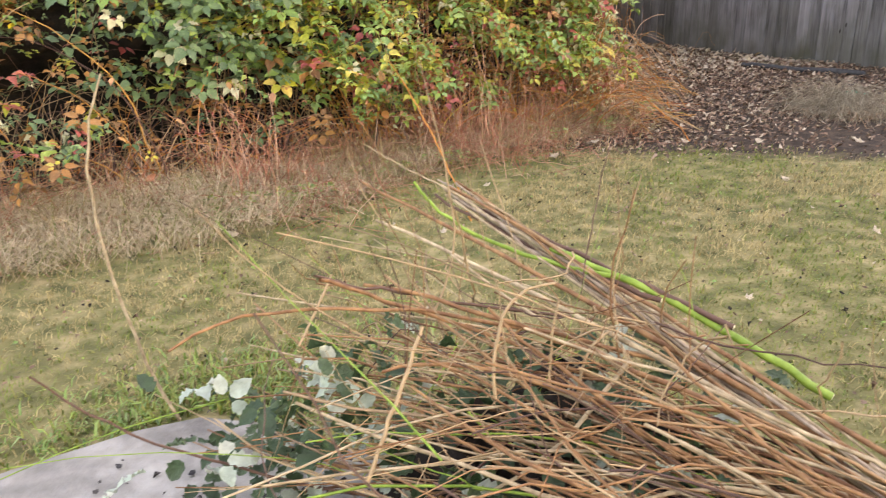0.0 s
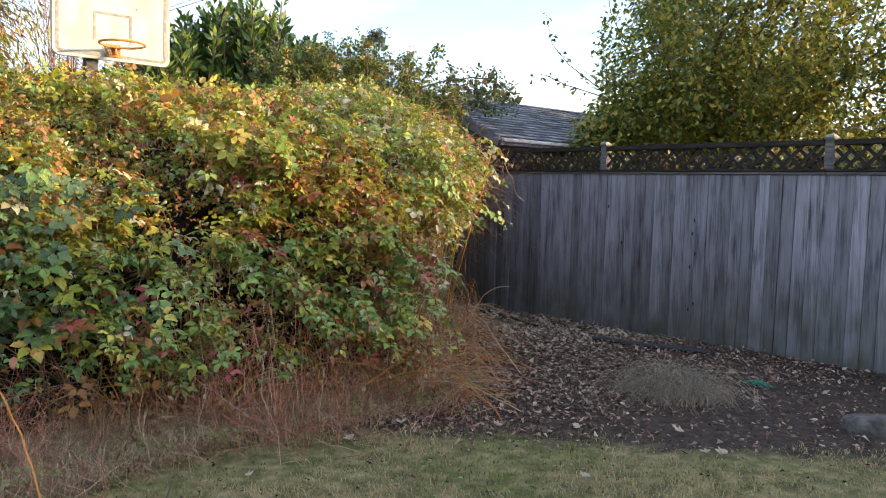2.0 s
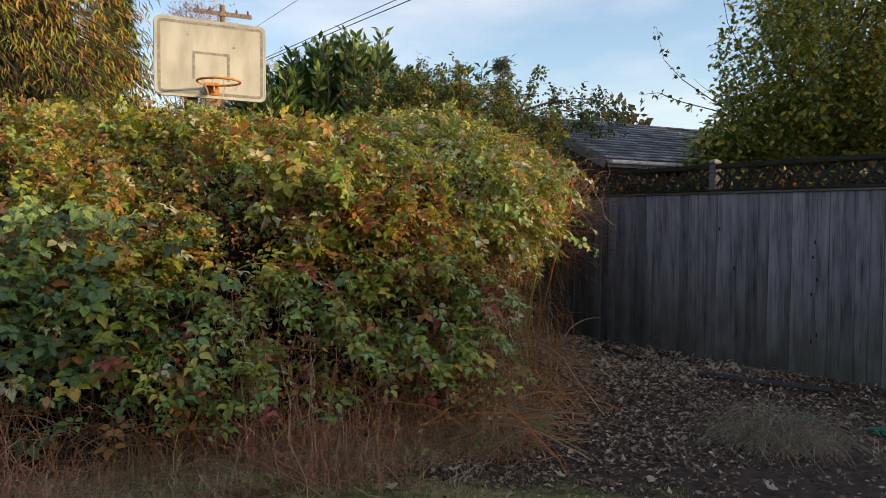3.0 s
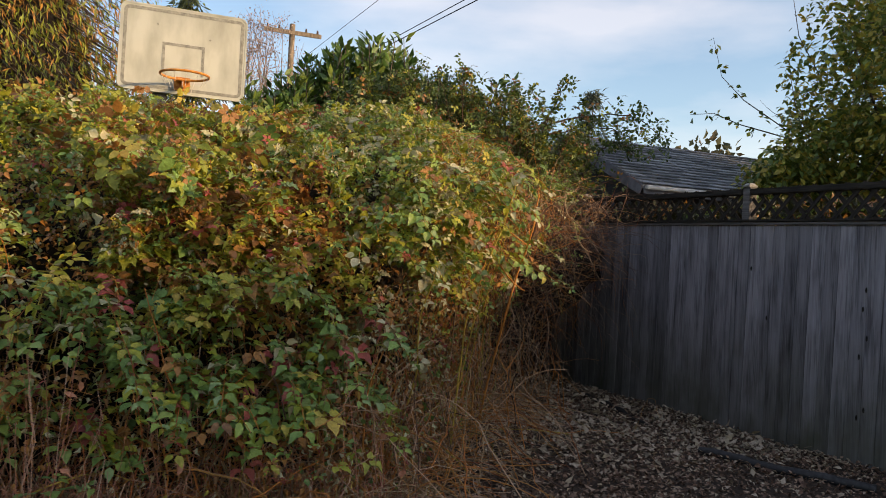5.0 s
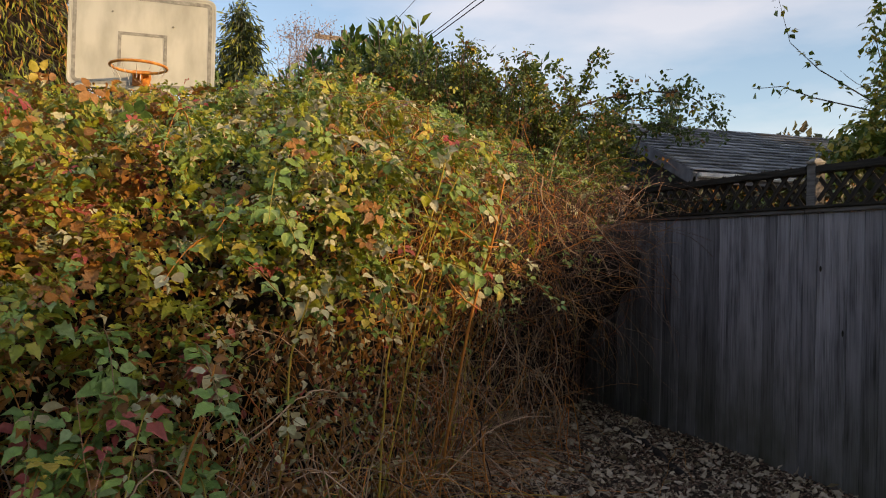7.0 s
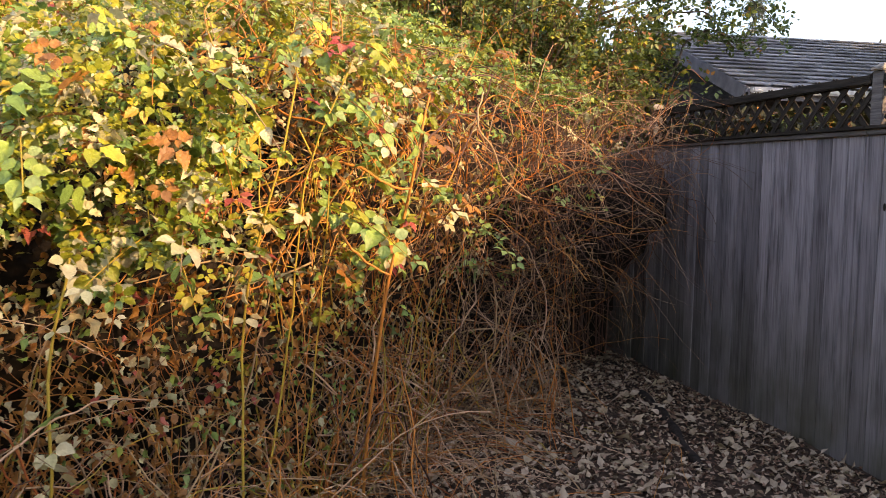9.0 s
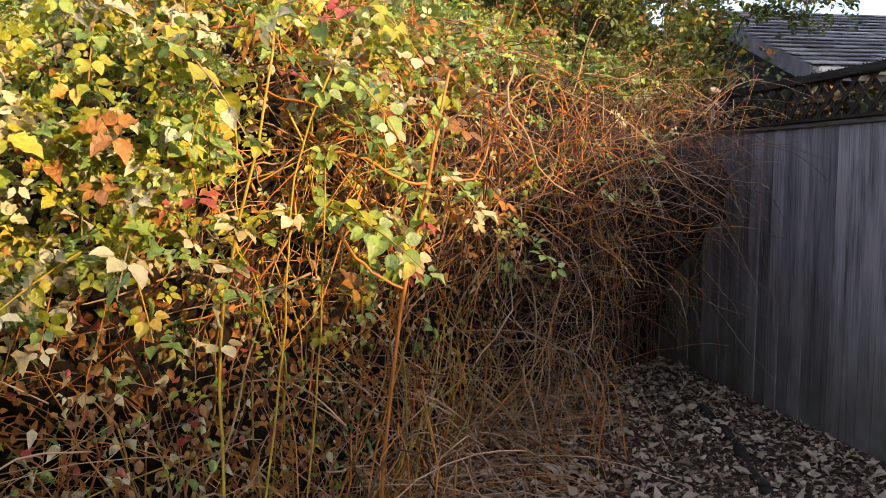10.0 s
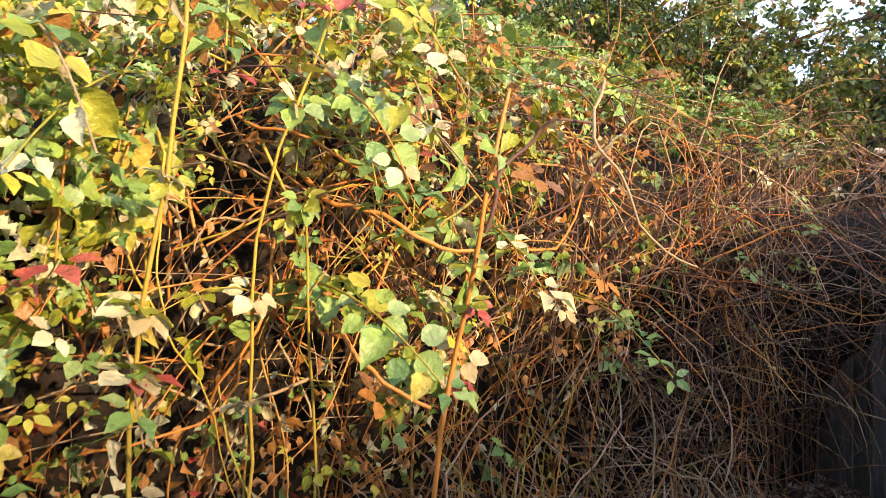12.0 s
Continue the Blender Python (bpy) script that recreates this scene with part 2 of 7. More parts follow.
def smooth(a, b, x):
    k = np.clip((x - a) / (b - a), 0, 1)
    return k * k * (3 - 2 * k)


# ---- ground ----
def lawn_side(x, y):
    """Over 0 on the lawn, under 0 on the bare soil."""
    return np.minimum(4.05 - y, -((x - 3.0) * 0.74 + (y - 3.7) * 0.67))


def ground_z(x, y):
    k = np.clip((x - 5.6) / 2.4, 0, 1)
    near = np.clip(1 - np.hypot(x - 3, y - 3) / 40, 0, 1)
    return near * (-0.13 * k * k * (3 - 2 * k) + 0.018 * wave(x, y, 0, 1.3, 1) + np.where(lawn_side(x, y) < 0, 0.012 * wave(x, y, 0, 6, 2), 0.004 * wave(x, y, 0, 5, 3)))


def stretch_axis(lo, hi, step, far):
    mid = np.arange(lo, hi + step / 2, step)
    out = hi + np.geomspace(step, far, 22)
    return np.concatenate([(lo - np.geomspace(step, far, 22))[::-1], mid, out])


def ground_material():
    m = material("lawn and soil", [(0.3, (0.08, 0.085, 0.03)), (0.5, (0.155, 0.14, 0.056)), (0.7, (0.27, 0.215, 0.11))], rough=0.95, scale=9, bump=0.9, grain=55, big=0.9)
    n, l = m.node_tree.nodes, m.node_tree.links
    p = n["Principled BSDF"]
    grass = p.inputs["Base Color"].links[0].from_socket
    geo = n.new("ShaderNodeNewGeometry")
    sep = n.new("ShaderNodeSeparateXYZ")
    l.new(geo.outputs["Position"], sep.inputs[0])

    def calc(op, a, b):
        q = n.new("ShaderNodeMath")
        q.operation = op
        for i, s in enumerate((a, b)):
            if isinstance(s, (int, float)):
                q.inputs[i].default_value = s
            else:
                l.new(s, q.inputs[i])
        return q.outputs[0]
    d1 = calc("SUBTRACT", 4.05, sep.outputs["Y"])
    d2 = calc("SUBTRACT", 4.70, calc("ADD", calc("MULTIPLY", sep.outputs["X"], 0.74), calc("MULTIPLY", sep.outputs["Y"], 0.67)))
    d = calc("MINIMUM", d1, d2)
    nz = n.new("ShaderNodeTexNoise")
    nz.inputs["Scale"].default_value, nz.inputs["Detail"].default_value = 4, 5
    l.new(geo.outputs["Position"], nz.inputs["Vector"])
    d = calc("ADD", d, calc("MULTIPLY", calc("SUBTRACT", nz.outputs["Fac"], 0.5), 0.7))
    k = n.new("ShaderNodeMapRange")
    k.inputs["From Min"].default_value, k.inputs["From Max"].default_value = -0.1, 0.15
    l.new(d, k.inputs["Value"])
    soil = n.new("ShaderNodeValToRGB")
    soil.color_ramp.elements[0].position, soil.color_ramp.elements[0].color = 0.3, lin(0.022, 0.015, 0.0105)
    soil.color_ramp.elements[1].position, soil.color_ramp.elements[1].color = 0.72, lin(0.075, 0.049, 0.034)
    n2 = n.new("ShaderNodeTexNoise")
    n2.inputs["Scale"].default_value, n2.inputs["Detail"].default_value = 16, 6
    l.new(geo.outputs["Position"], n2.inputs["Vector"])
    l.new(n2.outputs["Fac"], soil.inputs["Fac"])
    mixc = n.new("ShaderNodeMix")
    mixc.data_type = "RGBA"
    l.new(k.outputs["Result"], mixc.inputs[0])
    l.new(soil.outputs["Color"], mixc.inputs[6])
    l.new(grass, mixc.inputs[7])
    l.new(mixc.outputs[2], p.inputs["Base Color"])
    return m


def build_ground():
    xs, ys = stretch_axis(-5, 11, 0.11, 600), stretch_axis(-3, 11, 0.11, 600)
    gx, gy = np.meshgrid(xs, ys, indexing="ij")
    v = np.stack([gx, gy, ground_z(gx, gy)], -1)
    i, j = np.meshgrid(np.arange(len(xs) - 1), np.arange(len(ys) - 1), indexing="ij")
    w = len(ys)
    f = np.stack([i * w + j, (i + 1) * w + j, (i + 1) * w + j + 1, i * w + j + 1], -1).reshape(-1, 4)
    ob = new("ground", mesh_np("ground", v, f, [ground_material()], smooth=True))
    return tagged(ob, "dry autumn lawn giving way to bare brown soil", "ground", kind="structure")


rng = np.random.default_rng(201)
build_ground()


def blades(name, x, y, h, lean, width, mats, index, label, category, sections=2):
    """Grass: bent tapering blades on the ground."""
    n = len(x)
    a = rng.uniform(0, 2 * np.pi, n)
    d = np.stack([np.cos(a), np.sin(a), 0 * a], -1)
    s = np.stack([-np.sin(a), np.cos(a), 0 * a], -1)
    p0 = np.stack([x, y, ground_z(x, y) - 0.004], -1)
    mid = p0 + d * (lean * h * 0.35)[:, None] + np.array([0, 0, 1.0]) * (h * 0.62)[:, None]
    tip = p0 + d * (lean * h)[:, None] + np.array([0, 0, 1.0]) * (h * (1.0 - 0.25 * lean))[:, None]
    w = (s * width[:, None]) / 2
    v = np.stack([p0 - w, p0 + w, mid - w * 0.75, mid + w * 0.75, tip], 1).reshape(-1, 3)
    f = (np.arange(n) * 5)[:, None, None] + np.array([(0, 1, 3), (0, 3, 2), (2, 3, 4)])[None]
    ob = new(name, mesh_np(name, v, f.reshape(-1, 3), mats, np.repeat(index, 3)))
    return tagged(ob, label, category, kind="stuff")


GRASS_GREEN = leaf_mat("grass green", [(0, (0.10, 0.16, 0.025)), (0.5, (0.16, 0.20, 0.035)), (1, (0.24, 0.225, 0.05))], rough=0.6, t=0.25)
GRASS_DRY = leaf_mat("grass dry", [(0, (0.31, 0.24, 0.10)), (0.5, (0.42, 0.325, 0.15)), (1, (0.24, 0.18, 0.075))], rough=0.7, t=0.2)
STRAW_RED = leaf_mat("reddish dead stalks", [(0, (0.17, 0.075, 0.042)), (0.5, (0.29, 0.145, 0.08)), (1, (0.40, 0.27, 0.16))], rough=0.8, t=0.1)


def build_lawn():
    n = 104000
    x, y = rng.uniform(-1.4, 5.4, n), rng.uniform(0.3, 4.4, n)
    keep = lawn_side(x, y) + 0.25 * wave(x, y, 0, 3, 5) > rng.uniform(-0.2, 0.25, n)
    keep &= ~((x < 0.35) & (y < 2.0) & (x + 0.62 * y < 1.24))
    x, y = x[keep], y[keep]
    k = np.array([noise.noise((a * 1.3, b * 1.3, 0)) + 0.5 * noise.noise((a * 5, b * 5, 3)) + 0.7 * noise.noise((a * 13, b * 13, 7)) + 0.6 * noise.noise((a * 31, b * 31, 9)) for a, b in zip(x, y)]) * 1.7
    patch = wave(x, y, 0, 1.5, 91) + 0.8 * wave(x, y, 0, 4.2, 92)
    worn = rng.uniform(0, 1, len(x)) < 0.55 * smooth(0.25, 0.9, wave(x, y, 0, 2.4, 93) + 0.5 * wave(x, y, 0, 9, 94))
    x, y, k, patch = x[~worn], y[~worn], k[~worn], patch[~worn]
    dry = rng.uniform(-1, 1, len(x)) * 0.3 < k * 0.8 + 1.2 * patch + 0.08
    h = rng.uniform(0.012, 0.036, len(x)) * np.clip(1 + 0.4 * k, 0.3, 2)
    blades("lawn_grass", x, y, h, rng.uniform(0.3, 1.9, len(x)), rng.uniform(0.0022, 0.006, len(x)), [GRASS_GREEN, GRASS_DRY],
           dry.astype(int), "short patchy green and straw-coloured lawn grass", "grass")


rng = np.random.default_rng(202)
build_lawn()


# ---- fence ----
FX = 8.05


def fence_material(name, base, dark, green):
    """Weathered boards, each with its own grain and tone: pale and dark streaks along z, blotches, green at the foot of the wood."""
    m = bpy.data.materials.new(name)
    m.use_nodes = True
    n, l = m.node_tree.nodes, m.node_tree.links
    p = n["Principled BSDF"]
    p.inputs["Roughness"].default_value, p.inputs["Specular IOR Level"].default_value = 0.85, 0.25
    geo, info, sep = n.new("ShaderNodeNewGeometry"), n.new("ShaderNodeObjectInfo"), n.new("ShaderNodeSeparateXYZ")
    l.new(geo.outputs["Position"], sep.inputs[0])

    def calc(op, a, b):
        q = n.new("ShaderNodeMath")
        q.operation = op
        for i, s in enumerate((a, b)):
            if isinstance(s, (int, float)):
                q.inputs[i].default_value = s
            else:
                l.new(s, q.inputs[i])
        return q.outputs[0]
    own = calc("MULTIPLY", info.outputs["Random"], 60.0)

    def field(across, along, detail=4.0):
        c = n.new("ShaderNodeCombineXYZ")
        l.new(calc("MULTIPLY", sep.outputs["Y"], across), c.inputs[0])
        l.new(calc("MULTIPLY", calc("ADD", sep.outputs["Z"], own), along), c.inputs[1])
        l.new(own, c.inputs[2])
        t = n.new("ShaderNodeTexNoise")
        t.inputs["Scale"].default_value, t.inputs["Detail"].default_value = 1.0, detail
        l.new(c.outputs[0], t.inputs["Vector"])
        return t.outputs["Fac"]
    grain, streak, blotch = field(110.0, 3.5), field(22.0, 0.8), field(7.0, 2.2)
    mixed = calc("ADD", calc("MULTIPLY", grain, 0.3), calc("ADD", calc("MULTIPLY", streak, 0.35), calc("MULTIPLY", blotch, 0.35)))
    ramp = n.new("ShaderNodeValToRGB")
    els = ramp.color_ramp.elements
    stops = [(0.35, tuple(c * 0.4 for c in dark)), (0.44, tuple(c * 1.1 for c in dark)), (0.51, base), (0.63, tuple(c * 1.35 for c in base))]
    while len(els) < len(stops):
        els.new(0.5)
    for el, (at, c) in zip(els, stops):
        el.position, el.color = at, lin(*c)
    l.new(mixed, ramp.inputs["Fac"])
    hs = n.new("ShaderNodeHueSaturation")
    r = n.new("ShaderNodeMapRange")
    r.inputs["To Min"].default_value, r.inputs["To Max"].default_value = 0.64, 1.2
    l.new(info.outputs["Random"], r.inputs["Value"])
    l.new(r.outputs["Result"], hs.inputs["Value"])
    l.new(ramp.outputs["Color"], hs.inputs["Color"])
    nz = n.new("ShaderNodeTexNoise")
    nz.inputs["Scale"].default_value = 3.5
    l.new(geo.outputs["Position"], nz.inputs["Vector"])
    foot = n.new("ShaderNodeMapRange")
    foot.inputs["From Min"].default_value, foot.inputs["From Max"].default_value = 0.95, -0.1
    foot.inputs["To Min"].default_value, foot.inputs["To Max"].default_value = 0.0, 1.35
    l.new(sep.outputs["Z"], foot.inputs["Value"])
    mx_ = n.new("ShaderNodeMix")
    mx_.data_type = "RGBA"
    mx_.inputs[7].default_value = lin(*green)
    l.new(calc("MULTIPLY", foot.outputs["Result"], calc("MULTIPLY", nz.outputs["Fac"], calc("ADD", 0.45, streak))), mx_.inputs[0])
    l.new(hs.outputs["Color"], mx_.inputs[6])
    l.new(mx_.outputs[2], p.inputs["Base Color"])
    b = n.new("ShaderNodeBump")
    b.inputs["Strength"].default_value, b.inputs["Distance"].default_value = 0.6, 0.006
    l.new(calc("ADD", grain, streak), b.inputs["Height"])
    l.new(b.outputs["Normal"], p.inputs["Normal"])
    return m


def build_fence():
    wood = fence_material("weathered grey boards", (0.235, 0.229, 0.256), (0.135, 0.131, 0.148), (0.075, 0.078, 0.05))
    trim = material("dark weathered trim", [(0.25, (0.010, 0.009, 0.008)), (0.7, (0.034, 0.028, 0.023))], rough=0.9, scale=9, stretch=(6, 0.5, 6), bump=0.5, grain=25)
    rail = material("grey rail", [(0.25, (0.06, 0.057, 0.057)), (0.7, (0.15, 0.14, 0.14))], rough=0.9, scale=9, stretch=(6, 0.5, 6), bump=0.4, grain=25)
    capm = material("pale post cap", [(0.3, (0.19, 0.18, 0.165)), (0.7, (0.32, 0.305, 0.28))], rough=0.7, scale=14, bump=0.3)
    hole = material("knot hole", [(0.3, (0.010, 0.009, 0.008)), (0.7, (0.03, 0.026, 0.022))], rough=1.0, bump=0)
    fence = tagged(empty("fence", FX, 4, -0.195), "weathered grey plank fence with dark lattice along its top", "fence")
    fence.rotation_euler = (radians(1.5), 0, 0)
    inv = Matrix.Translation((-FX, -4, 0.13))

    def put(ob, label=""):
        ob.parent = fence
        ob.matrix_parent_inverse = inv
        return tagged(ob, label) if label else ob
    # boards, of four meshes, each with an uneven edge
    pitch = 0.141
    board_meshes = []
    for k in range(4):
        half = (0.0700, 0.0692, 0.0698, 0.0672)[k]
        bm = box(0, -half, -0.3, 0.019, half, 1.772, bevel=0.003)
        for v in bm.verts:
            v.co.x += 0.002 * math.sin(50 * v.co.y + k)
        me = bpy.data.meshes.new("board")
        bm.to_mesh(me)
        bm.free()
        me.materials.append(wood)
        board_meshes.append(me)
    # made-up panel: its dark colour stands in for shade in the plank gaps
    put(part("back_board", box(FX + 0.0235, -2.66, -0.25, FX + 0.0275, 10.8, 1.74), trim), "added dark panel that blackens the gaps between planks")
    q = np.random.default_rng(3)
    y, i = -2.6, 0
    while y < 10.8:
        ob = put(new("board", board_meshes[int(q.integers(4))]))
        gap = 0.0
        if abs(y - 7.3) < 0.08 or abs(y - 7.58) < 0.08 or abs(y - 3.85) < 0.08:
            gap = 0.004
        ob.location = (FX + (i % 2) * 0.003 + q.uniform(0, 0.002), y, 0)
        ob.rotation_euler = (0, 0, q.normal() * 0.008)
        if gap:
            # unseen strip added to keep light out of the wider gap
            put(part("batten", box(FX + 0.0295, y + 0.03, -0.15, FX + 0.045, y + 0.13, 1.71), trim))
        y += pitch + gap
        i += 1
    for yy, zz in ((5.1, 1.27), (5.12, 1.12), (5.07, 0.9), (5.13, 0.75), (5.06, 0.35), (5.12, 0.28), (6.32, 1.38), (6.1, 0.95)):
        bm = bmesh.new()
        bmesh.ops.create_uvsphere(bm, u_segments=8, v_segments=6, radius=1)
        bmesh.ops.transform(bm, matrix=Matrix.Diagonal((0.006, 0.009, 0.022, 1)), verts=bm.verts)
        put(part("knot", bm, hole)).location = (FX - 0.001, yy, zz)
    # posts with caps, rails, top rail and lattice
    step, y0 = 2.8, 6.47 - 3 * 2.8
    lat = bpy.data.meshes.new("lattice_slat")
    bm = box(-0.003, -0.24, -0.018, 0.003, 0.24, 0.018)
    bm.to_mesh(lat)
    bm.free()
    lat.materials.append(trim)
    lat_half = bpy.data.meshes.new("lattice_slat")
    bm = box(-0.003, -0.115, -0.018, 0.003, 0.115, 0.018)
    bm.to_mesh(lat_half)
    bm.free()
    lat_half.materials.append(trim)
    for b in range(5):
        py = y0 + b * step
        put(part("post", box(FX + 0.0285, py - 0.045, -0.4, FX + 0.115, py + 0.045, 2.13, 0.004), rail), "square weathered fence post")
        put(part("post_cap", box(FX + 0.014, py - 0.05, 2.13, FX + 0.12, py + 0.05, 2.15, 0.006), capm), "pale weathered post cap")
        bm = bmesh.new()
        bmesh.ops.create_cone(bm, cap_ends=True, segments=4, radius1=0.058, radius2=0.03, depth=0.02)
        bmesh.ops.rotate(bm, verts=bm.verts, matrix=Matrix.Rotation(radians(45), 3, "Z"))
        bmesh.ops.translate(bm, verts=bm.verts, vec=(FX + 0.068, py, 2.16))
        put(part("cap_top", bm, capm))
        if b == 4:
            continue
        ya, yb = py + 0.047, py + step - 0.047
        put(part("rail", box(FX - 0.022, py - 0.0, 1.775, FX + 0.024, py + step - 0.002, 1.803, 0.004), rail), "grey horizontal rail")
        put(part("rail_cap", box(FX - 0.04, py, 1.805, FX + 0.024, py + step - 0.002, 1.825, 0.004), trim))
        put(part("top_rail", box(FX + 0.02, ya, 2.06, FX + 0.10, yb, 2.112, 0.006), trim), "dark top rail")
        put(part("lattice_frame", box(FX + 0.035, ya, 1.80, FX + 0.085, yb, 1.83), trim))
        zc, reach = 1.945, 0.17
        k = ya + reach + 0.01
        while k < yb - reach:
            for sgn in (1, -1):
                s = put(new("lattice_slat", lat))
                s.location = (FX + 0.056 + 0.005 * sgn, k, zc)
                s.rotation_euler = (radians(45 * sgn), 0, 0)
            k += 0.165
        for k, sgn in ((ya + 0.085, 1), (ya + 0.085, -1), (yb - 0.085, 1), (yb - 0.085, -1)):
            s = put(new("lattice_slat", lat_half))
            s.location = (FX + 0.056 + 0.005 * sgn, k, zc)
            s.rotation_euler = (radians(45 * sgn), 0, 0)
    return fence


rng = np.random.default_rng(203)
build_fence()


def build_lattice_vine():
    n = 4500
    y, z = rng.uniform(-2.2, 10.8, n), rng.uniform(1.5, 2.0, n)
    z = z + 0.026 * (y - 6.5)
    dens = wave(y, z, 0, 2.2, 71)
    keep = rng.uniform(-1, 1, n) < dens + 0.65
    y, z = y[keep], z[keep]
    n = len(y)
    pos = np.stack([FX + rng.uniform(0.09, 0.3, n), y, z], -1)
    v, f, mi = leaves(pos, rng.normal(size=(n, 3)), rng.normal(size=(n, 3)) + np.array([-0.5, 0, 0.6]), rng.uniform(0.05, 0.1, n), rng.choice(3, n, p=[0.8, 0.12, 0.08]), fan=(0.0, 1.2, -1.2))
    vine_leaf = leaf_mat("vine leaf", [(0, (0.018, 0.026, 0.012)), (0.5, (0.035, 0.045, 0.018)), (1, (0.06, 0.06, 0.03))], t=0.15)
    ob = new("climbing_vine", mesh_np("climbing_vine", v, f, [vine_leaf, LEAF_RUST, LEAF_GREEN], mi))
    tagged(ob, "dark green vine grown along the back of the fence lattice", "vine", kind="stuff")


rng = np.random.default_rng(204)
build_lattice_vine()


# ---- bramble thicket ----
def foot_y(x):
    """Where the thicket meets the ground."""
    return np.interp(x, [-2.6, -2.0, -1.4, 0, 2.0, 3.7, 4.3, 5.0, 6.0, 7.0, 8.2], [5.6, 4.7, 4.32, 4.35, 4.2, 4.1, 4.7, 5.65, 6.65, 7.35, 8.1])


def recess(x):
    """How far the foot draws back under the overhang by the fence."""
    return np.interp(x, [4.9, 5.4, 6.0, 6.5, 7.0, 8.2], [0.0, 0.35, 0.95, 1.25, 1.3, 1.1])


def face_back(x, z):
    """How far behind its front line the thicket's face lies at height z."""
    slope = 0.25 * z + 0.5 * z * z - 0.24 * smooth(1.0, 3.0, x) * np.minimum(z, 1.7) ** 2 * (1 - smooth(1.6, 2.3, z))
    over = np.interp(z, [0, 0.45, 1.0, 1.3, 1.6, 1.8, 2.1, 2.6], [0.1, 0.2, 0.1, -0.1, -0.25, -0.2, 0.3, 1.6])
    far = np.interp(z, [0, 0.8, 1.5, 2.0, 2.6], [0.1, 0.1, 0.05, 0.3, 1.1])
    w, w2 = smooth(3.3, 5.0, x), smooth(5.5, 6.6, x)
    return (slope * (1 - w) + over * w) * (1 - w2) + far * w2 + recess(x) * (1 - smooth(0.25, 1.55, z))


def top_z(x):
    return np.interp(x, [-2.6, -2.0, -1.3, 0, 3.5, 5.0, 5.8, 6.6, 8.0], [0.8, 1.8, 2.42, 2.4, 2.4, 2.52, 2.45, 2.15, 1.95])


thicket = tagged(empty("bramble_thicket", 2.5, 5.5, 0), "tall bramble thicket with green, yellow and rust autumn leaves", "bramble")


def under(ob, label="", kind=""):
    ob.parent = thicket
    ob.matrix_parent_inverse = Matrix.Translation((-2.5, -5.5, 0))
    return tagged(ob, label, kind=kind)


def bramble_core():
    # added solid core: stands in for the shade between canes and stops see-through
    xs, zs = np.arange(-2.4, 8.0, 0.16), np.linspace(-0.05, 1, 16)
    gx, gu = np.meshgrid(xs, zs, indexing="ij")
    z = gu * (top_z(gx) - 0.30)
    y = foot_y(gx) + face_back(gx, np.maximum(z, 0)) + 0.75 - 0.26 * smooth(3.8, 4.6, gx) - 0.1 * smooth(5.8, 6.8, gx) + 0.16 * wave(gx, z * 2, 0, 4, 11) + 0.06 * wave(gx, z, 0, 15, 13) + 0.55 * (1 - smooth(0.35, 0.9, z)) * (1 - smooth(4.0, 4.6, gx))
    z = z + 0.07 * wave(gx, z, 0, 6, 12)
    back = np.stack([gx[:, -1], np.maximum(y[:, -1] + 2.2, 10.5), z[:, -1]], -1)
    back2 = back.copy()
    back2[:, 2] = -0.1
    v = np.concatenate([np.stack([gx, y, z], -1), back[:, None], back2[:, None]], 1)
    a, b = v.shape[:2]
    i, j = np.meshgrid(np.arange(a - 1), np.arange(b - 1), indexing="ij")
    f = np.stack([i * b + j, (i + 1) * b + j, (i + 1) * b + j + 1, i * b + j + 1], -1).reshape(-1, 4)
    under(new("dead_mat", mesh_np("dead_mat", v, f, [CORE], smooth=True)), "solid near-black core standing in for shade inside the thicket")


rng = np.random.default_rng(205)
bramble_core()


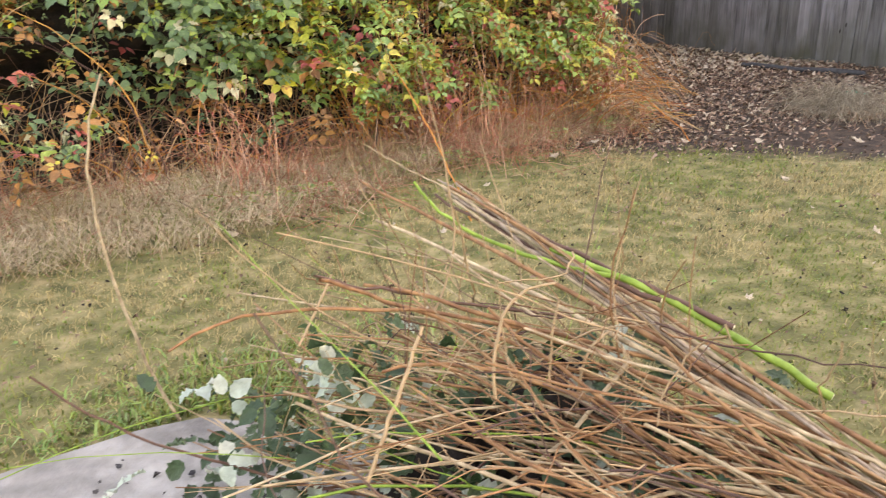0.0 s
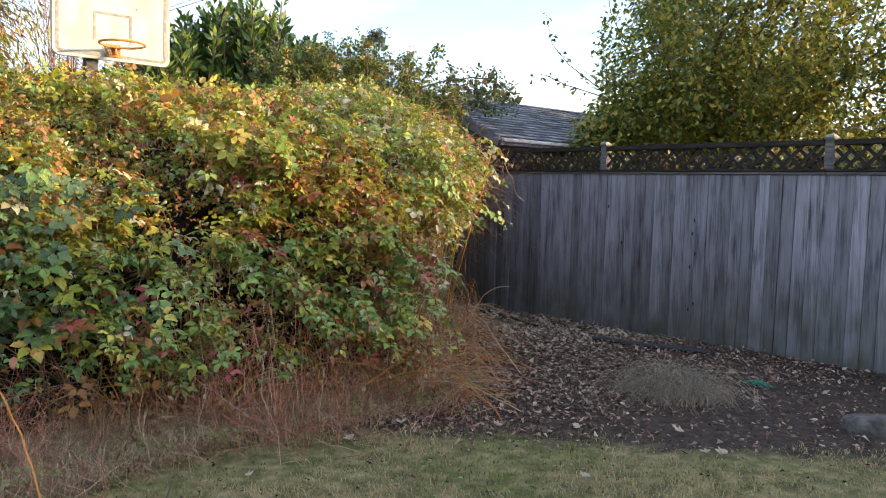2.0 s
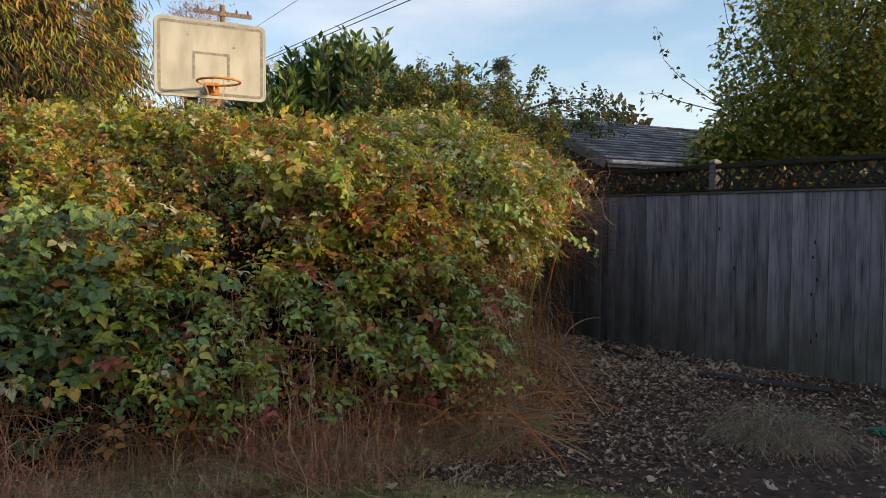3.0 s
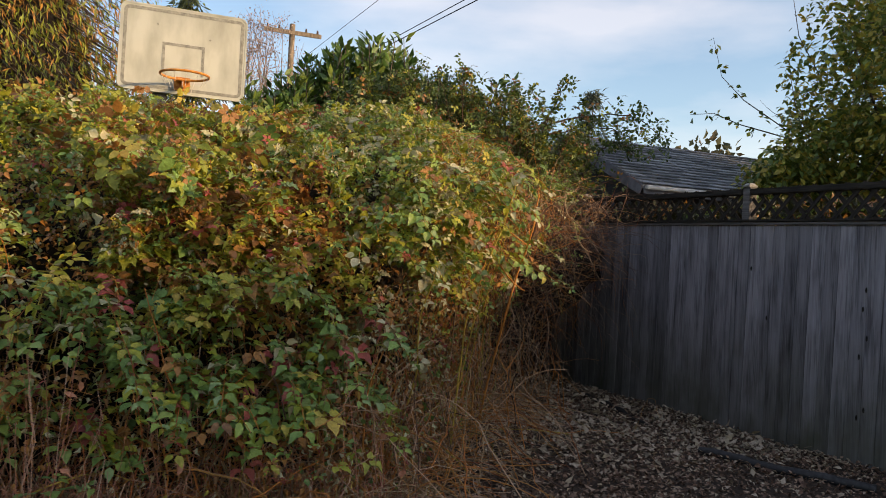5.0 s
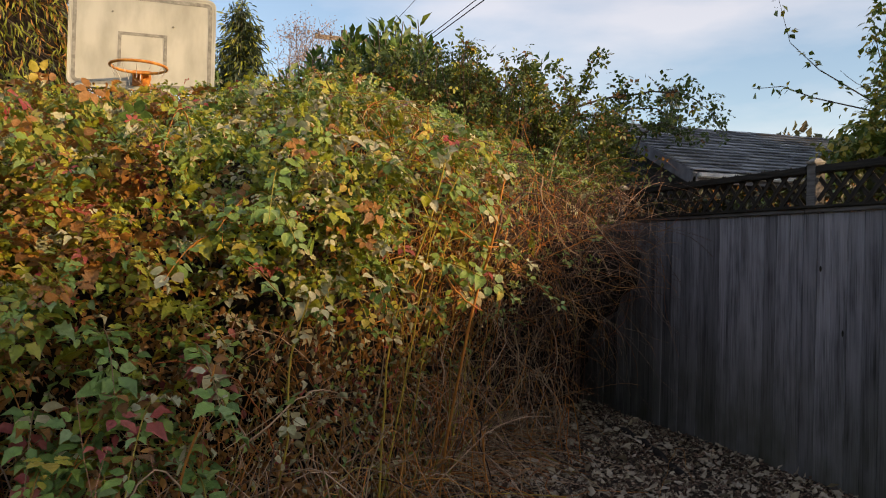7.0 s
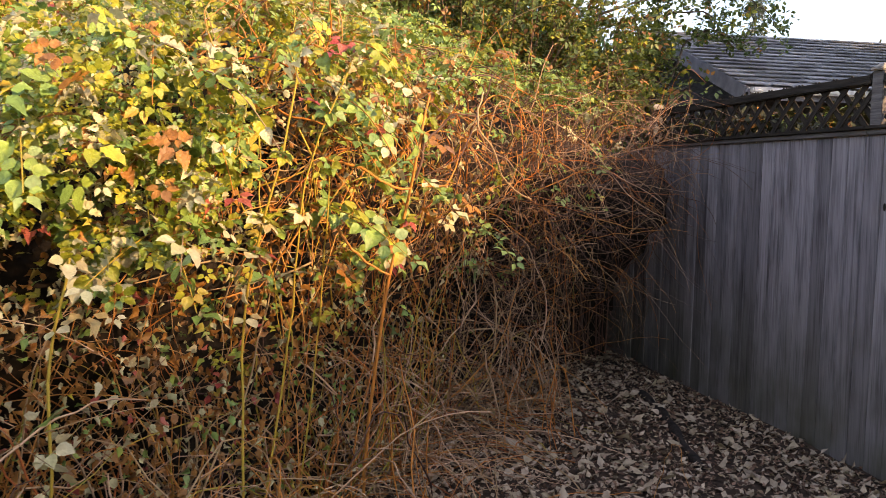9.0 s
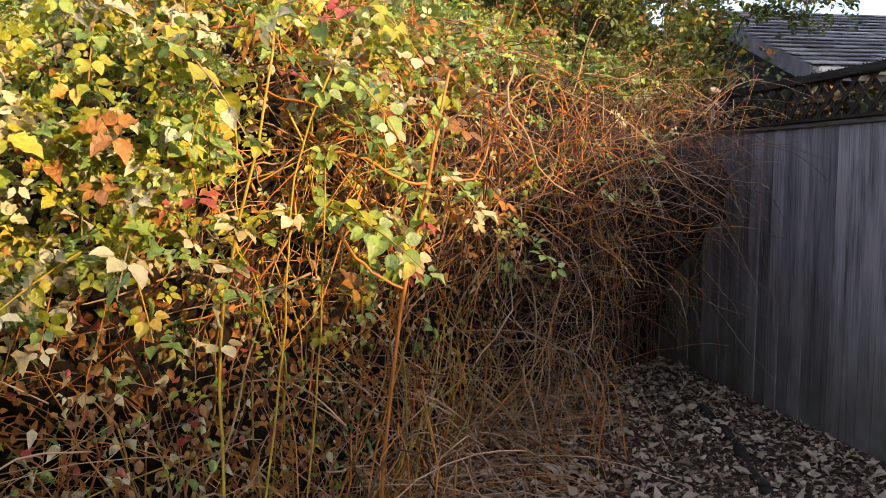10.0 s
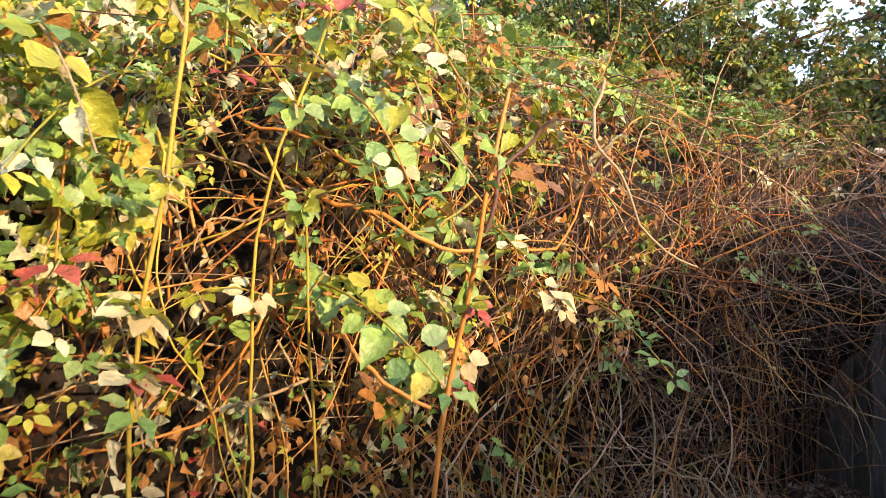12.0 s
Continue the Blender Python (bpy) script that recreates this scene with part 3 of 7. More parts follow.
def bramble_leaves():
    groups = []
    n = 60000
    x = rng.uniform(-2.3, 6.9, n)
    z = top_z(x) * rng.uniform(0.07, 1.0, n) ** 0.8
    # fewer leaves low down, and few on the bare canes
    bare = np.maximum(smooth(3.65, 4.2, x + 0.25 * wave(x, z, 0, 2, 18)) * (1 - smooth(1.05, 1.42, z + 0.18 * wave(x, z, 0, 3, 21))),
                      smooth(4.4, 4.85, x + 0.2 * wave(x, z, 0, 4, 20)) * (1 - smooth(1.7, 2.05, z - 0.22 * smooth(5.4, 6.0, x) + 0.16 * wave(x, z, 0, 4, 19))))
    low = 1 - smooth(0.5, 1.05, z - (0.28 + 0.06 * smooth(1.2, 2.0, x)) * (1 - smooth(3.5, 4.0, x)) + 0.36 * wave(x, z * 0.4, 0, 2.2, 22) + 0.34 * wave(x, z, 0, 5, 17))
    clump = wave(x, z * 1.3, 0, 3.2, 23) + 0.5 * wave(x, z, 0, 8.0, 27)
    thin = smooth(2.7, 3.4, x) * (1 - smooth(0.8, 1.2, z + 0.25 * wave(x, z, 0, 3, 15))) * smooth(0.2, 0.5, z)
    keep = rng.uniform(0, 1, n) < 0.72 * (1 - 0.62 * thin) * (1 - 0.95 * np.clip(bare, 0, 1)) * (1 - 0.92 * low * (0.85 + 0.15 * smooth(0.8, 2.0, x))) * (0.95 + 0.45 * clump - 0.2 * smooth(3.2, 4.0, x)) * (1 + 0.75 * smooth(3.5, 4.0, x))
    x, z, clump = x[keep], z[keep], clump[keep]
    n = len(x)
    depth = rng.exponential(0.13, n)
    y = foot_y(x) + face_back(x, z) + depth - 0.14 + (0.2 * wave(x, z, 0, 3.0, 24) + 0.2 * wave(x, z, 0, 9, 16) - 0.36 * np.clip(clump, -1, 1)) * (1 - 0.5 * smooth(3.2, 4.0, x))
    z = z + rng.normal(0, 0.05, n)
    # the leaves on the flat top behind
    m = 6000
    tx, ty = rng.uniform(-2.3, 6.0, m), rng.uniform(0, 2.4, m)
    tz = top_z(tx) + 0.13 * wave(tx, ty, 0, 2.5, 25) + rng.normal(0, 0.06, m)
    ty = ty + foot_y(tx) + face_back(tx, top_z(tx))
    x, y, z = np.concatenate([x, tx]), np.concatenate([y, ty]), np.concatenate([z, tz])
    # a thinner cover over the dark core further back
    m = 4500
    bx, by = rng.uniform(-2.3, 7.0, m), rng.uniform(2.0, 6.0, m)
    by = np.minimum(by + foot_y(bx), 10.4 - rng.uniform(0, 0.4, m))
    bz = top_z(bx) - 0.16 + 0.1 * wave(bx, by, 0, 2.5, 29) + rng.normal(0, 0.05, m)
    back = np.concatenate([np.zeros(len(x), bool), by > foot_y(bx) + face_back(bx, top_z(bx)) + 0.8])
    x, y, z = np.concatenate([x, bx]), np.concatenate([y, by]), np.concatenate([z, bz])
    n = len(x)
    az = rng.normal(-np.pi / 2, 1.8, n)
    along = np.stack([np.cos(az), np.sin(az), rng.normal(-0.2, 0.65, n)], -1)
    # flat tiers on the shaded side, every way in the sun
    loose = np.maximum(smooth(0.9, 1.7, z), smooth(3.6, 4.2, x))
    along[:, 2] = rng.normal(-0.2, 0.28 + 0.37 * loose, n)
    up = np.stack([rng.normal(0.05, 0.3 + 0.4 * loose, n), rng.normal(-0.3, 0.28 + 0.37 * loose, n), np.full(n, 0.85)], -1)
    size = np.clip(rng.lognormal(math.log(0.034), 0.38, n), 0.014, 0.085) * (1.32 - 0.42 * smooth(3.5, 4.3, x))
    # the shaded green foot carries broader leaves
    size = size * (1 + 0.25 * (1 - smooth(0.8, 1.3, z)) * (rng.uniform(0, 1, n) < 0.5))
    size = np.where(back, 1.5 * size, size)
    # lime share drops at the low-x end: shade there put into leaf colours
    high = smooth(0.5, 1.25, z - 0.5 * (1 - smooth(0.7, 1.6, x)) + 0.25 * wave(x, z, 0, 1.8, 26))
    low_p = np.array([0.55, 0.12, 0.03, 0.22, 0.06, 0.02])
    high_p = np.array([0.20, 0.37, 0.13, 0.25, 0.01, 0.04])
    p = np.cumsum(low_p[None] * (1 - high[:, None]) + high_p[None] * high[:, None], 1)
    index = (rng.uniform(0, 1, n)[:, None] > p).sum(1).clip(0, 5)
    # patches turned rust and orange towards the bare canes
    turn = smooth(0.0, 0.9, wave(x, z, y, 2.6, 28) + 0.35 * smooth(1.8, 3.4, x) - 0.2 + 0.5 * smooth(2.6, 3.4, x) * (1 - smooth(1.3, 1.7, z))) * (rng.uniform(0, 1, n) < 0.52) * (1 - 0.7 * smooth(3.9, 4.5, x))
    index = np.where(turn > rng.uniform(0, 1, n), rng.choice([3, 2, 4], n, p=[0.72, 0.2, 0.08]), index)
    side = x > 3.8
    # blue-green leaves at the low-x end, darkened in colour to imitate its shade
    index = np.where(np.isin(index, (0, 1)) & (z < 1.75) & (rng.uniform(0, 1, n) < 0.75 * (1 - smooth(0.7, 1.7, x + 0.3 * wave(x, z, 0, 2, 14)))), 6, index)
    fold = np.where(index == 5, rng.uniform(1.5, 4.5, n), rng.uniform(0.3, 2.4, n))
    index = np.where(side & np.isin(index, (2, 3, 4)) & (rng.uniform(0, 1, n) < 0.75), rng.choice([0, 1, 5], n, p=[0.3, 0.2, 0.5]), index)
    index = np.where((x > 5.0) & np.isin(index, (1, 2, 5)) & (rng.uniform(0, 1, n) < 0.7 * smooth(4.9, 5.6, x)), rng.choice([0, 3], n, p=[0.78, 0.22]), index)
    three = rng.uniform(0, 1, n) < 0.7
    near = ((x > 4.1) & (x < 5.7) & (size > 0.036)) | ((x > 2.6) & (size > 0.056))
    at = np.stack([x, y, z], -1)
    for sel, fan, shp in ((three & ~near, (0.0, 1.15, -1.15), 0), (~three & ~near, (0.0, 1.0, -1.0, 2.0, -2.0), 0), (three & near, (0.0, 1.15, -1.15), 1), (~three & near, (0.0, 1.0, -1.0, 2.0, -2.0), 1)):
        groups.append(leaves(along=along[sel], pos=at[sel], up=up[sel], size=size[sel], index=index[sel], fan=fan, curl=fold[sel],
                             shape=OVATE if shp else LEAFLET, shape_f=OVATE_F if shp else LEAFLET_F))
    # withered leaves hanging folded among the canes
    k = 6500
    wx, wz = rng.uniform(1.6, 6.0, k), rng.uniform(0.15, 2.2, k)
    wy = foot_y(wx) + face_back(wx, wz) + rng.exponential(0.22, k) - 0.05
    groups.append(leaves(np.stack([wx, wy, wz], -1), rng.normal(0, 0.5, (k, 3)) + np.array([0, 0, -0.9]), rng.normal(0, 1, (k, 3)), rng.uniform(0.018, 0.045, k),
                         rng.choice([3, 5, 2], k, p=[0.72, 0.22, 0.06]), curl=rng.uniform(1.5, 4.5, k)))
    # brown curled leaves caught low among the canes
    k = 3000
    wx, wz = rng.uniform(3.4, 5.2, k), rng.uniform(0.04, 1.15, k)
    wy = foot_y(wx) + face_back(wx, wz) + rng.exponential(0.16, k) - 0.08
    groups.append(leaves(np.stack([wx, wy, wz], -1), rng.normal(0, 0.6, (k, 3)) + np.array([0, 0, -0.8]), rng.normal(0, 1, (k, 3)), rng.uniform(0.02, 0.048, k),
                         rng.choice([3, 5, 0, 4], k, p=[0.6, 0.16, 0.18, 0.06]), curl=rng.uniform(1.0, 4.0, k)))
    # the large-leaved shoots that stand before the thicket's dark end
    k = 280
    bx, bz = rng.normal(1.1, 0.38, k), rng.uniform(0.55, 1.5, k)
    by = foot_y(bx) + 0.25 + 0.3 * (bz - 0.4) + rng.normal(0, 0.12, k)
    ba = rng.normal(-np.pi / 2, 0.8, k)
    groups.append(leaves(np.stack([bx, by, bz], -1), np.stack([np.cos(ba), np.sin(ba), rng.normal(-0.35, 0.3, k)], -1),
                         np.stack([rng.normal(0, 0.35, k), rng.normal(-0.5, 0.3, k), np.full(k, 0.9)], -1), rng.uniform(0.05, 0.10, k),
                         rng.choice(7, k, p=[0.30, 0.10, 0.04, 0.02, 0.0, 0.04, 0.50]), fan=(0.0, 1.0, -1.0, 2.0, -2.0), shape=OVATE, shape_f=OVATE_F, curl=rng.uniform(0.5, 2, k)))
    v, f, mi = joined(groups)
    under(new("leaf_mass", mesh_np("leaf_mass", v, f, BRAMBLE_MATS + [LEAF_SHADED], mi)), "green, yellow-green and rust bramble leaves", "stuff")


rng = np.random.default_rng(206)
bramble_leaves()


def bramble_canes():
    groups = []

    def add(p, r, index, sides=4):
        v, f, per = tubes(p, r, sides)
        groups.append((v, f, np.repeat(index, per)))
    s = np.linspace(0, 1, 11)[None]

    def grow(p0, d0, ln, bend, weight, wobble, m=13):
        """Canes that bow by a steady bend of their own and by their weight."""
        n = len(p0)
        d, p, out = unit(d0), p0.copy(), [p0.copy()]
        turn = rng.normal(0, 1, (n, 3)) * bend
        for k in range(m - 1):
            d = unit(d + turn / m * 3 + np.array([0, 0, -1.0]) * (weight * (k / m) * 3 / m)[:, None] + rng.normal(0, 1.5 * wobble, (n, 3)))
            p = p + d * (ln / (m - 1))[:, None]
            p[:, 2] = np.maximum(p[:, 2], ground_z(p[:, 0], p[:, 1]) + 0.008)
            out.append(p.copy())
        return np.stack(out, 1)

    def keep_in(p):
        """Holds canes under the leafy top and off the fence."""
        top = top_z(p[..., 0]) * 0.86
        p[..., 2] = np.where(p[..., 2] > top, top + (p[..., 2] - top) * 0.15, p[..., 2])
        p[..., 0] = np.where(p[..., 0] > 6.5, 6.5 + (p[..., 0] - 6.5) * 0.4, p[..., 0])
        return p

    def held(p, slack=0.22):
        """Which canes stay inside the thicket's face."""
        over = (foot_y(p[..., 0]) + np.minimum(face_back(p[..., 0], np.maximum(p[..., 2], 0)), 0.3) - p[..., 1]).max(1)
        stray = ((p[..., 0] < 4.4) & (p[..., 2] > 1.2)).any(1)
        return (over < slack) & (p[..., 0].max(1) < 7.0) & ~stray
    taper = np.linspace(1, 0.4, 13)[None]
    # rooted canes under the leaves
    n = 1050
    x0 = rng.uniform(-1.5, 4.6, n)
    y0 = foot_y(x0) + rng.uniform(0.05, 0.85, n)
    p0 = np.stack([x0, y0, ground_z(x0, y0) - 0.01], -1)
    d0 = np.stack([rng.normal(0, 0.34, n), rng.normal(0.12, 0.3, n), np.ones(n)], -1)
    p = keep_in(grow(p0, d0, rng.uniform(0.5, 1.5, n), 0.45, rng.uniform(0.1, 1.1, n), 0.11))
    ok = held(p, 0.2)
    add(p[ok], (rng.uniform(0.0022, 0.0058, n)[:, None] * taper)[ok], np.where(x0 < 1.9, rng.choice([1, 3, 0], n, p=[0.45, 0.35, 0.2]), rng.choice(4, n, p=[0.55, 0.35, 0.04, 0.06]))[ok])
    # the stand of bare canes, drawn back towards the hollow and leaning out of it
    n = 330
    x0 = 4.0 + 1.9 * rng.uniform(0, 1, n) ** 1.1
    y0 = foot_y(x0) + 0.85 * recess(x0) + rng.uniform(0.0, 0.5, n)
    p0 = np.stack([x0, y0, ground_z(x0, y0) - 0.01], -1)
    d0 = np.stack([rng.normal(0.0, 0.85, n), rng.normal(0.0, 0.3, n) - 0.32 * recess(x0), np.ones(n)], -1)
    p = keep_in(grow(p0, d0, rng.uniform(0.8, 2.6, n), 0.7, rng.uniform(0.1, 0.9, n), 0.1))
    ok = held(p, 0.2)
    # more CANE_DARK towards the fence: shade put into the cane colour
    kinds = np.where((x0 > 5.8) & (rng.uniform(0, 1, n) < 0.6), 3, rng.choice(4, n, p=[0.48, 0.2, 0.26, 0.06]))
    add(p[ok], (rng.uniform(0.0018, 0.0058, n)[:, None] * taper)[ok], kinds[ok])
    # straight young canes standing in the sun
    n = 80
    x0 = rng.uniform(4.8, 5.8, n)
    y0 = foot_y(x0) + 0.6 * recess(x0) + rng.uniform(0.0, 0.4, n)
    d0 = np.stack([rng.normal(0.0, 0.3, n), rng.normal(-0.04, 0.15, n) - 0.2 * recess(x0), np.ones(n)], -1)
    p = keep_in(grow(np.stack([x0, y0, ground_z(x0, y0) - 0.01], -1), d0, rng.uniform(1.1, 2.1, n), 0.3, rng.uniform(0.05, 0.6, n), 0.07))
    ok = held(p, 0.2)
    add(p[ok], (rng.uniform(0.0022, 0.005, n)[:, None] * taper)[ok], rng.choice(4, n, p=[0.62, 0.18, 0.16, 0.04])[ok])
    # canes that hang out of the top
    n = 930
    x0 = rng.uniform(4.6, 5.9, n)
    x0[740:] = rng.uniform(5.6, 6.9, 190)
    z0 = top_z(x0) * rng.uniform(0.45, 0.88, n)
    y0 = foot_y(x0) + face_back(x0, z0) * 0.8 + rng.uniform(-0.12, 0.4, n)
    d0 = np.stack([rng.normal(0.05, 0.6, n), rng.normal(-0.4, 0.4, n), rng.normal(-0.05, 0.75, n)], -1)
    p = keep_in(grow(np.stack([x0, y0, z0], -1), d0, rng.uniform(0.35, 1.1, n), 0.4, rng.uniform(0.3, 2.2, n), 0.12))
    ok = held(p, 0.3)
    # dark kinds past x 5.5 stand in for the unlit side
    kinds = np.where((x0 > 5.5) & (rng.uniform(0, 1, n) < 0.6), 3, rng.choice(4, n, p=[0.5, 0.28, 0.19, 0.03]))
    add(p[ok], (rng.uniform(0.0018, 0.0048, n)[:, None] * taper)[ok], kinds[ok])
    # fine dead twigs at all slants, from the face back into the hollow
    n = 620
    x0 = 3.9 + 3.6 * rng.uniform(0, 1, n)
    z0 = rng.uniform(0.02, 0.85, n) * top_z(x0)
    y0 = foot_y(x0) + rng.uniform(-0.05, 1.0, n) * (0.25 + 0.7 * recess(x0)) + 0.02
    d0 = rng.normal(0, 1, (n, 3)) * np.array([1, 0.8, 0.75])
    p = keep_in(grow(np.stack([x0, y0, z0], -1), d0, rng.uniform(0.25, 0.95, n), 0.3, rng.uniform(0, 1.0, n), 0.07, 7))
    ok = held(p, 0.4)
    add(p[ok], (rng.uniform(0.001, 0.0026, n)[:, None] * np.linspace(1, 0.5, 7)[None])[ok], rng.choice([0, 1, 3, 4], n, p=[0.22, 0.33, 0.15, 0.3])[ok], 3)
    # twigs in the hollow by the fence, mostly coloured dark for its shade
    n = 420
    x0 = rng.uniform(6.0, 7.9, n)
    z0 = rng.uniform(0.0, 1.0, n) * top_z(x0)
    y0 = foot_y(x0) + face_back(x0, z0) + rng.uniform(0.0, 0.5, n)
    d0 = rng.normal(0, 1, (n, 3)) * np.array([0.8, 0.5, 1])
    p = grow(np.stack([x0, y0, z0], -1), d0, rng.uniform(0.3, 1.0, n), 0.4, rng.uniform(0, 1.2, n), 0.08, 8)
    p[..., 0] = np.minimum(p[..., 0], 8.0)
    add(p, rng.uniform(0.0015, 0.004, n)[:, None] * np.linspace(1, 0.5, 8)[None], rng.choice([3, 1, 0], n, p=[0.55, 0.22, 0.23]), 3)
    # canes lying and bowing over the ground before the bare side
    n = 520
    x0 = rng.uniform(3.5, 6.6, n)
    y0 = foot_y(x0) + 0.6 * recess(x0) - rng.uniform(-0.45, 0.5, n) - rng.exponential(0.25, n) * smooth(4.4, 5.2, x0)
    a = rng.uniform(0, 2 * np.pi, n)
    ln = rng.uniform(0.25, 1.1, n)
    p = np.stack([x0[:, None] + np.cos(a)[:, None] * ln[:, None] * (s - 0.5), y0[:, None] + np.sin(a)[:, None] * ln[:, None] * (s - 0.5), 0 * s + 0 * x0[:, None]], -1)
    p[..., 2] = ground_z(p[..., 0], p[..., 1]) + 0.02 + (rng.exponential(0.19, n)[:, None].clip(0, 0.65)) * np.sin(np.pi * s * rng.uniform(0.55, 1.0, n)[:, None])
    p[..., :2] += rng.normal(0, 0.012, p[..., :2].shape)
    add(p, rng.uniform(0.0017, 0.0045, n)[:, None] * (1 - 0.4 * s), rng.choice(5, n, p=[0.34, 0.26, 0.02, 0.08, 0.30]))
    # twigs above the hollow, mostly CANE_DARK to imitate the shade there
    n = 420
    x0 = rng.uniform(6.0, 7.8, n)
    z0 = rng.uniform(1.3, 2.1, n)
    y0 = foot_y(x0) + rng.uniform(-0.1, 0.7, n)
    d0 = rng.normal(0, 1, (n, 3)) * np.array([0.9, 0.6, 1.0])
    p = grow(np.stack([x0, y0, z0], -1), d0, rng.uniform(0.25, 0.8, n), 0.4, rng.uniform(0, 1.5, n), 0.08, 9)
    ok = (p[..., 0].max(1) < 7.95) & (p[..., 2].max(1) < 2.3)
    add(p[ok], (rng.uniform(0.0014, 0.0032, n)[:, None] * np.linspace(1, 0.5, 9)[None])[ok], rng.choice([0, 4, 3], n, p=[0.15, 0.2, 0.65])[ok], 3)
    # a loose tangle bowing from the top towards the fence, colour darkened as shade
    n = 250
    x0 = rng.uniform(5.7, 7.0, n)
    z0 = rng.uniform(0.5, 1.95, n)
    y0 = foot_y(x0) + face_back(x0, z0) + rng.uniform(-0.25, 0.45, n)
    d0 = np.stack([rng.normal(0.6, 0.6, n), rng.normal(-0.25, 0.5, n), rng.normal(0.1, 0.55, n)], -1)
    p = grow(np.stack([x0, y0, z0], -1), d0, rng.uniform(0.4, 1.25, n), 0.45, rng.uniform(0.2, 2.0, n), 0.12)
    ok = (p[..., 0].max(1) < FX - 0.06) & (p[..., 2].max(1) < 2.2)
    add(p[ok], (rng.uniform(0.0014, 0.0036, n)[:, None] * taper)[ok], rng.choice([4, 3, 1, 0], n, p=[0.10, 0.70, 0.12, 0.08])[ok], 3)
    # straight tips that stick out of the overhang towards the fence
    n = 30
    x0 = rng.uniform(5.6, 6.9, n)
    z0 = rng.uniform(0.6, 2.0, n)
    y0 = foot_y(x0) + rng.uniform(-0.1, 0.35, n)
    d0 = np.stack([rng.normal(0.6, 0.4, n), rng.normal(-0.4, 0.4, n), rng.normal(0.0, 0.6, n)], -1)
    p = grow(np.stack([x0, y0, z0], -1), d0, rng.uniform(0.2, 0.6, n), 0.3, rng.uniform(0, 0.8, n), 0.1, 9)
    ok = p[..., 0].max(1) < 7.8
    add(p[ok], (rng.uniform(0.0018, 0.0038, n)[:, None] * np.linspace(1, 0.5, 9)[None])[ok], rng.choice([0, 1, 4], n, p=[0.3, 0.35, 0.35])[ok], 4)
    # grey dead canes leaning every way before the bare side
    n = 380
    x0 = rng.uniform(4.0, 6.9, n)
    z0 = rng.uniform(0.02, 0.7, n)
    y0 = foot_y(x0) + rng.uniform(-0.12, 0.3, n) + rng.uniform(0, 0.9, n) * recess(x0)
    d0 = rng.normal(0, 1, (n, 3)) * np.array([1, 0.45, 0.9])
    p = keep_in(grow(np.stack([x0, y0, z0], -1), d0, rng.uniform(0.4, 1.1, n), 0.25, rng.uniform(0, 0.8, n), 0.14, 11))
    ok = held(p, 0.35)
    add(p[ok], (rng.uniform(0.0018, 0.0046, n)[:, None] * np.linspace(1, 0.5, 11)[None])[ok], rng.choice([4, 1, 0], n, p=[0.6, 0.2, 0.2])[ok], 4)
    v, f, mi = joined(groups)
    under(new("cane_mass", mesh_np("cane_mass", v, f, CANE_MATS, mi, smooth=True)), "tangled red-brown and tan bramble canes", "stuff")


rng = np.random.default_rng(207)
bramble_canes()


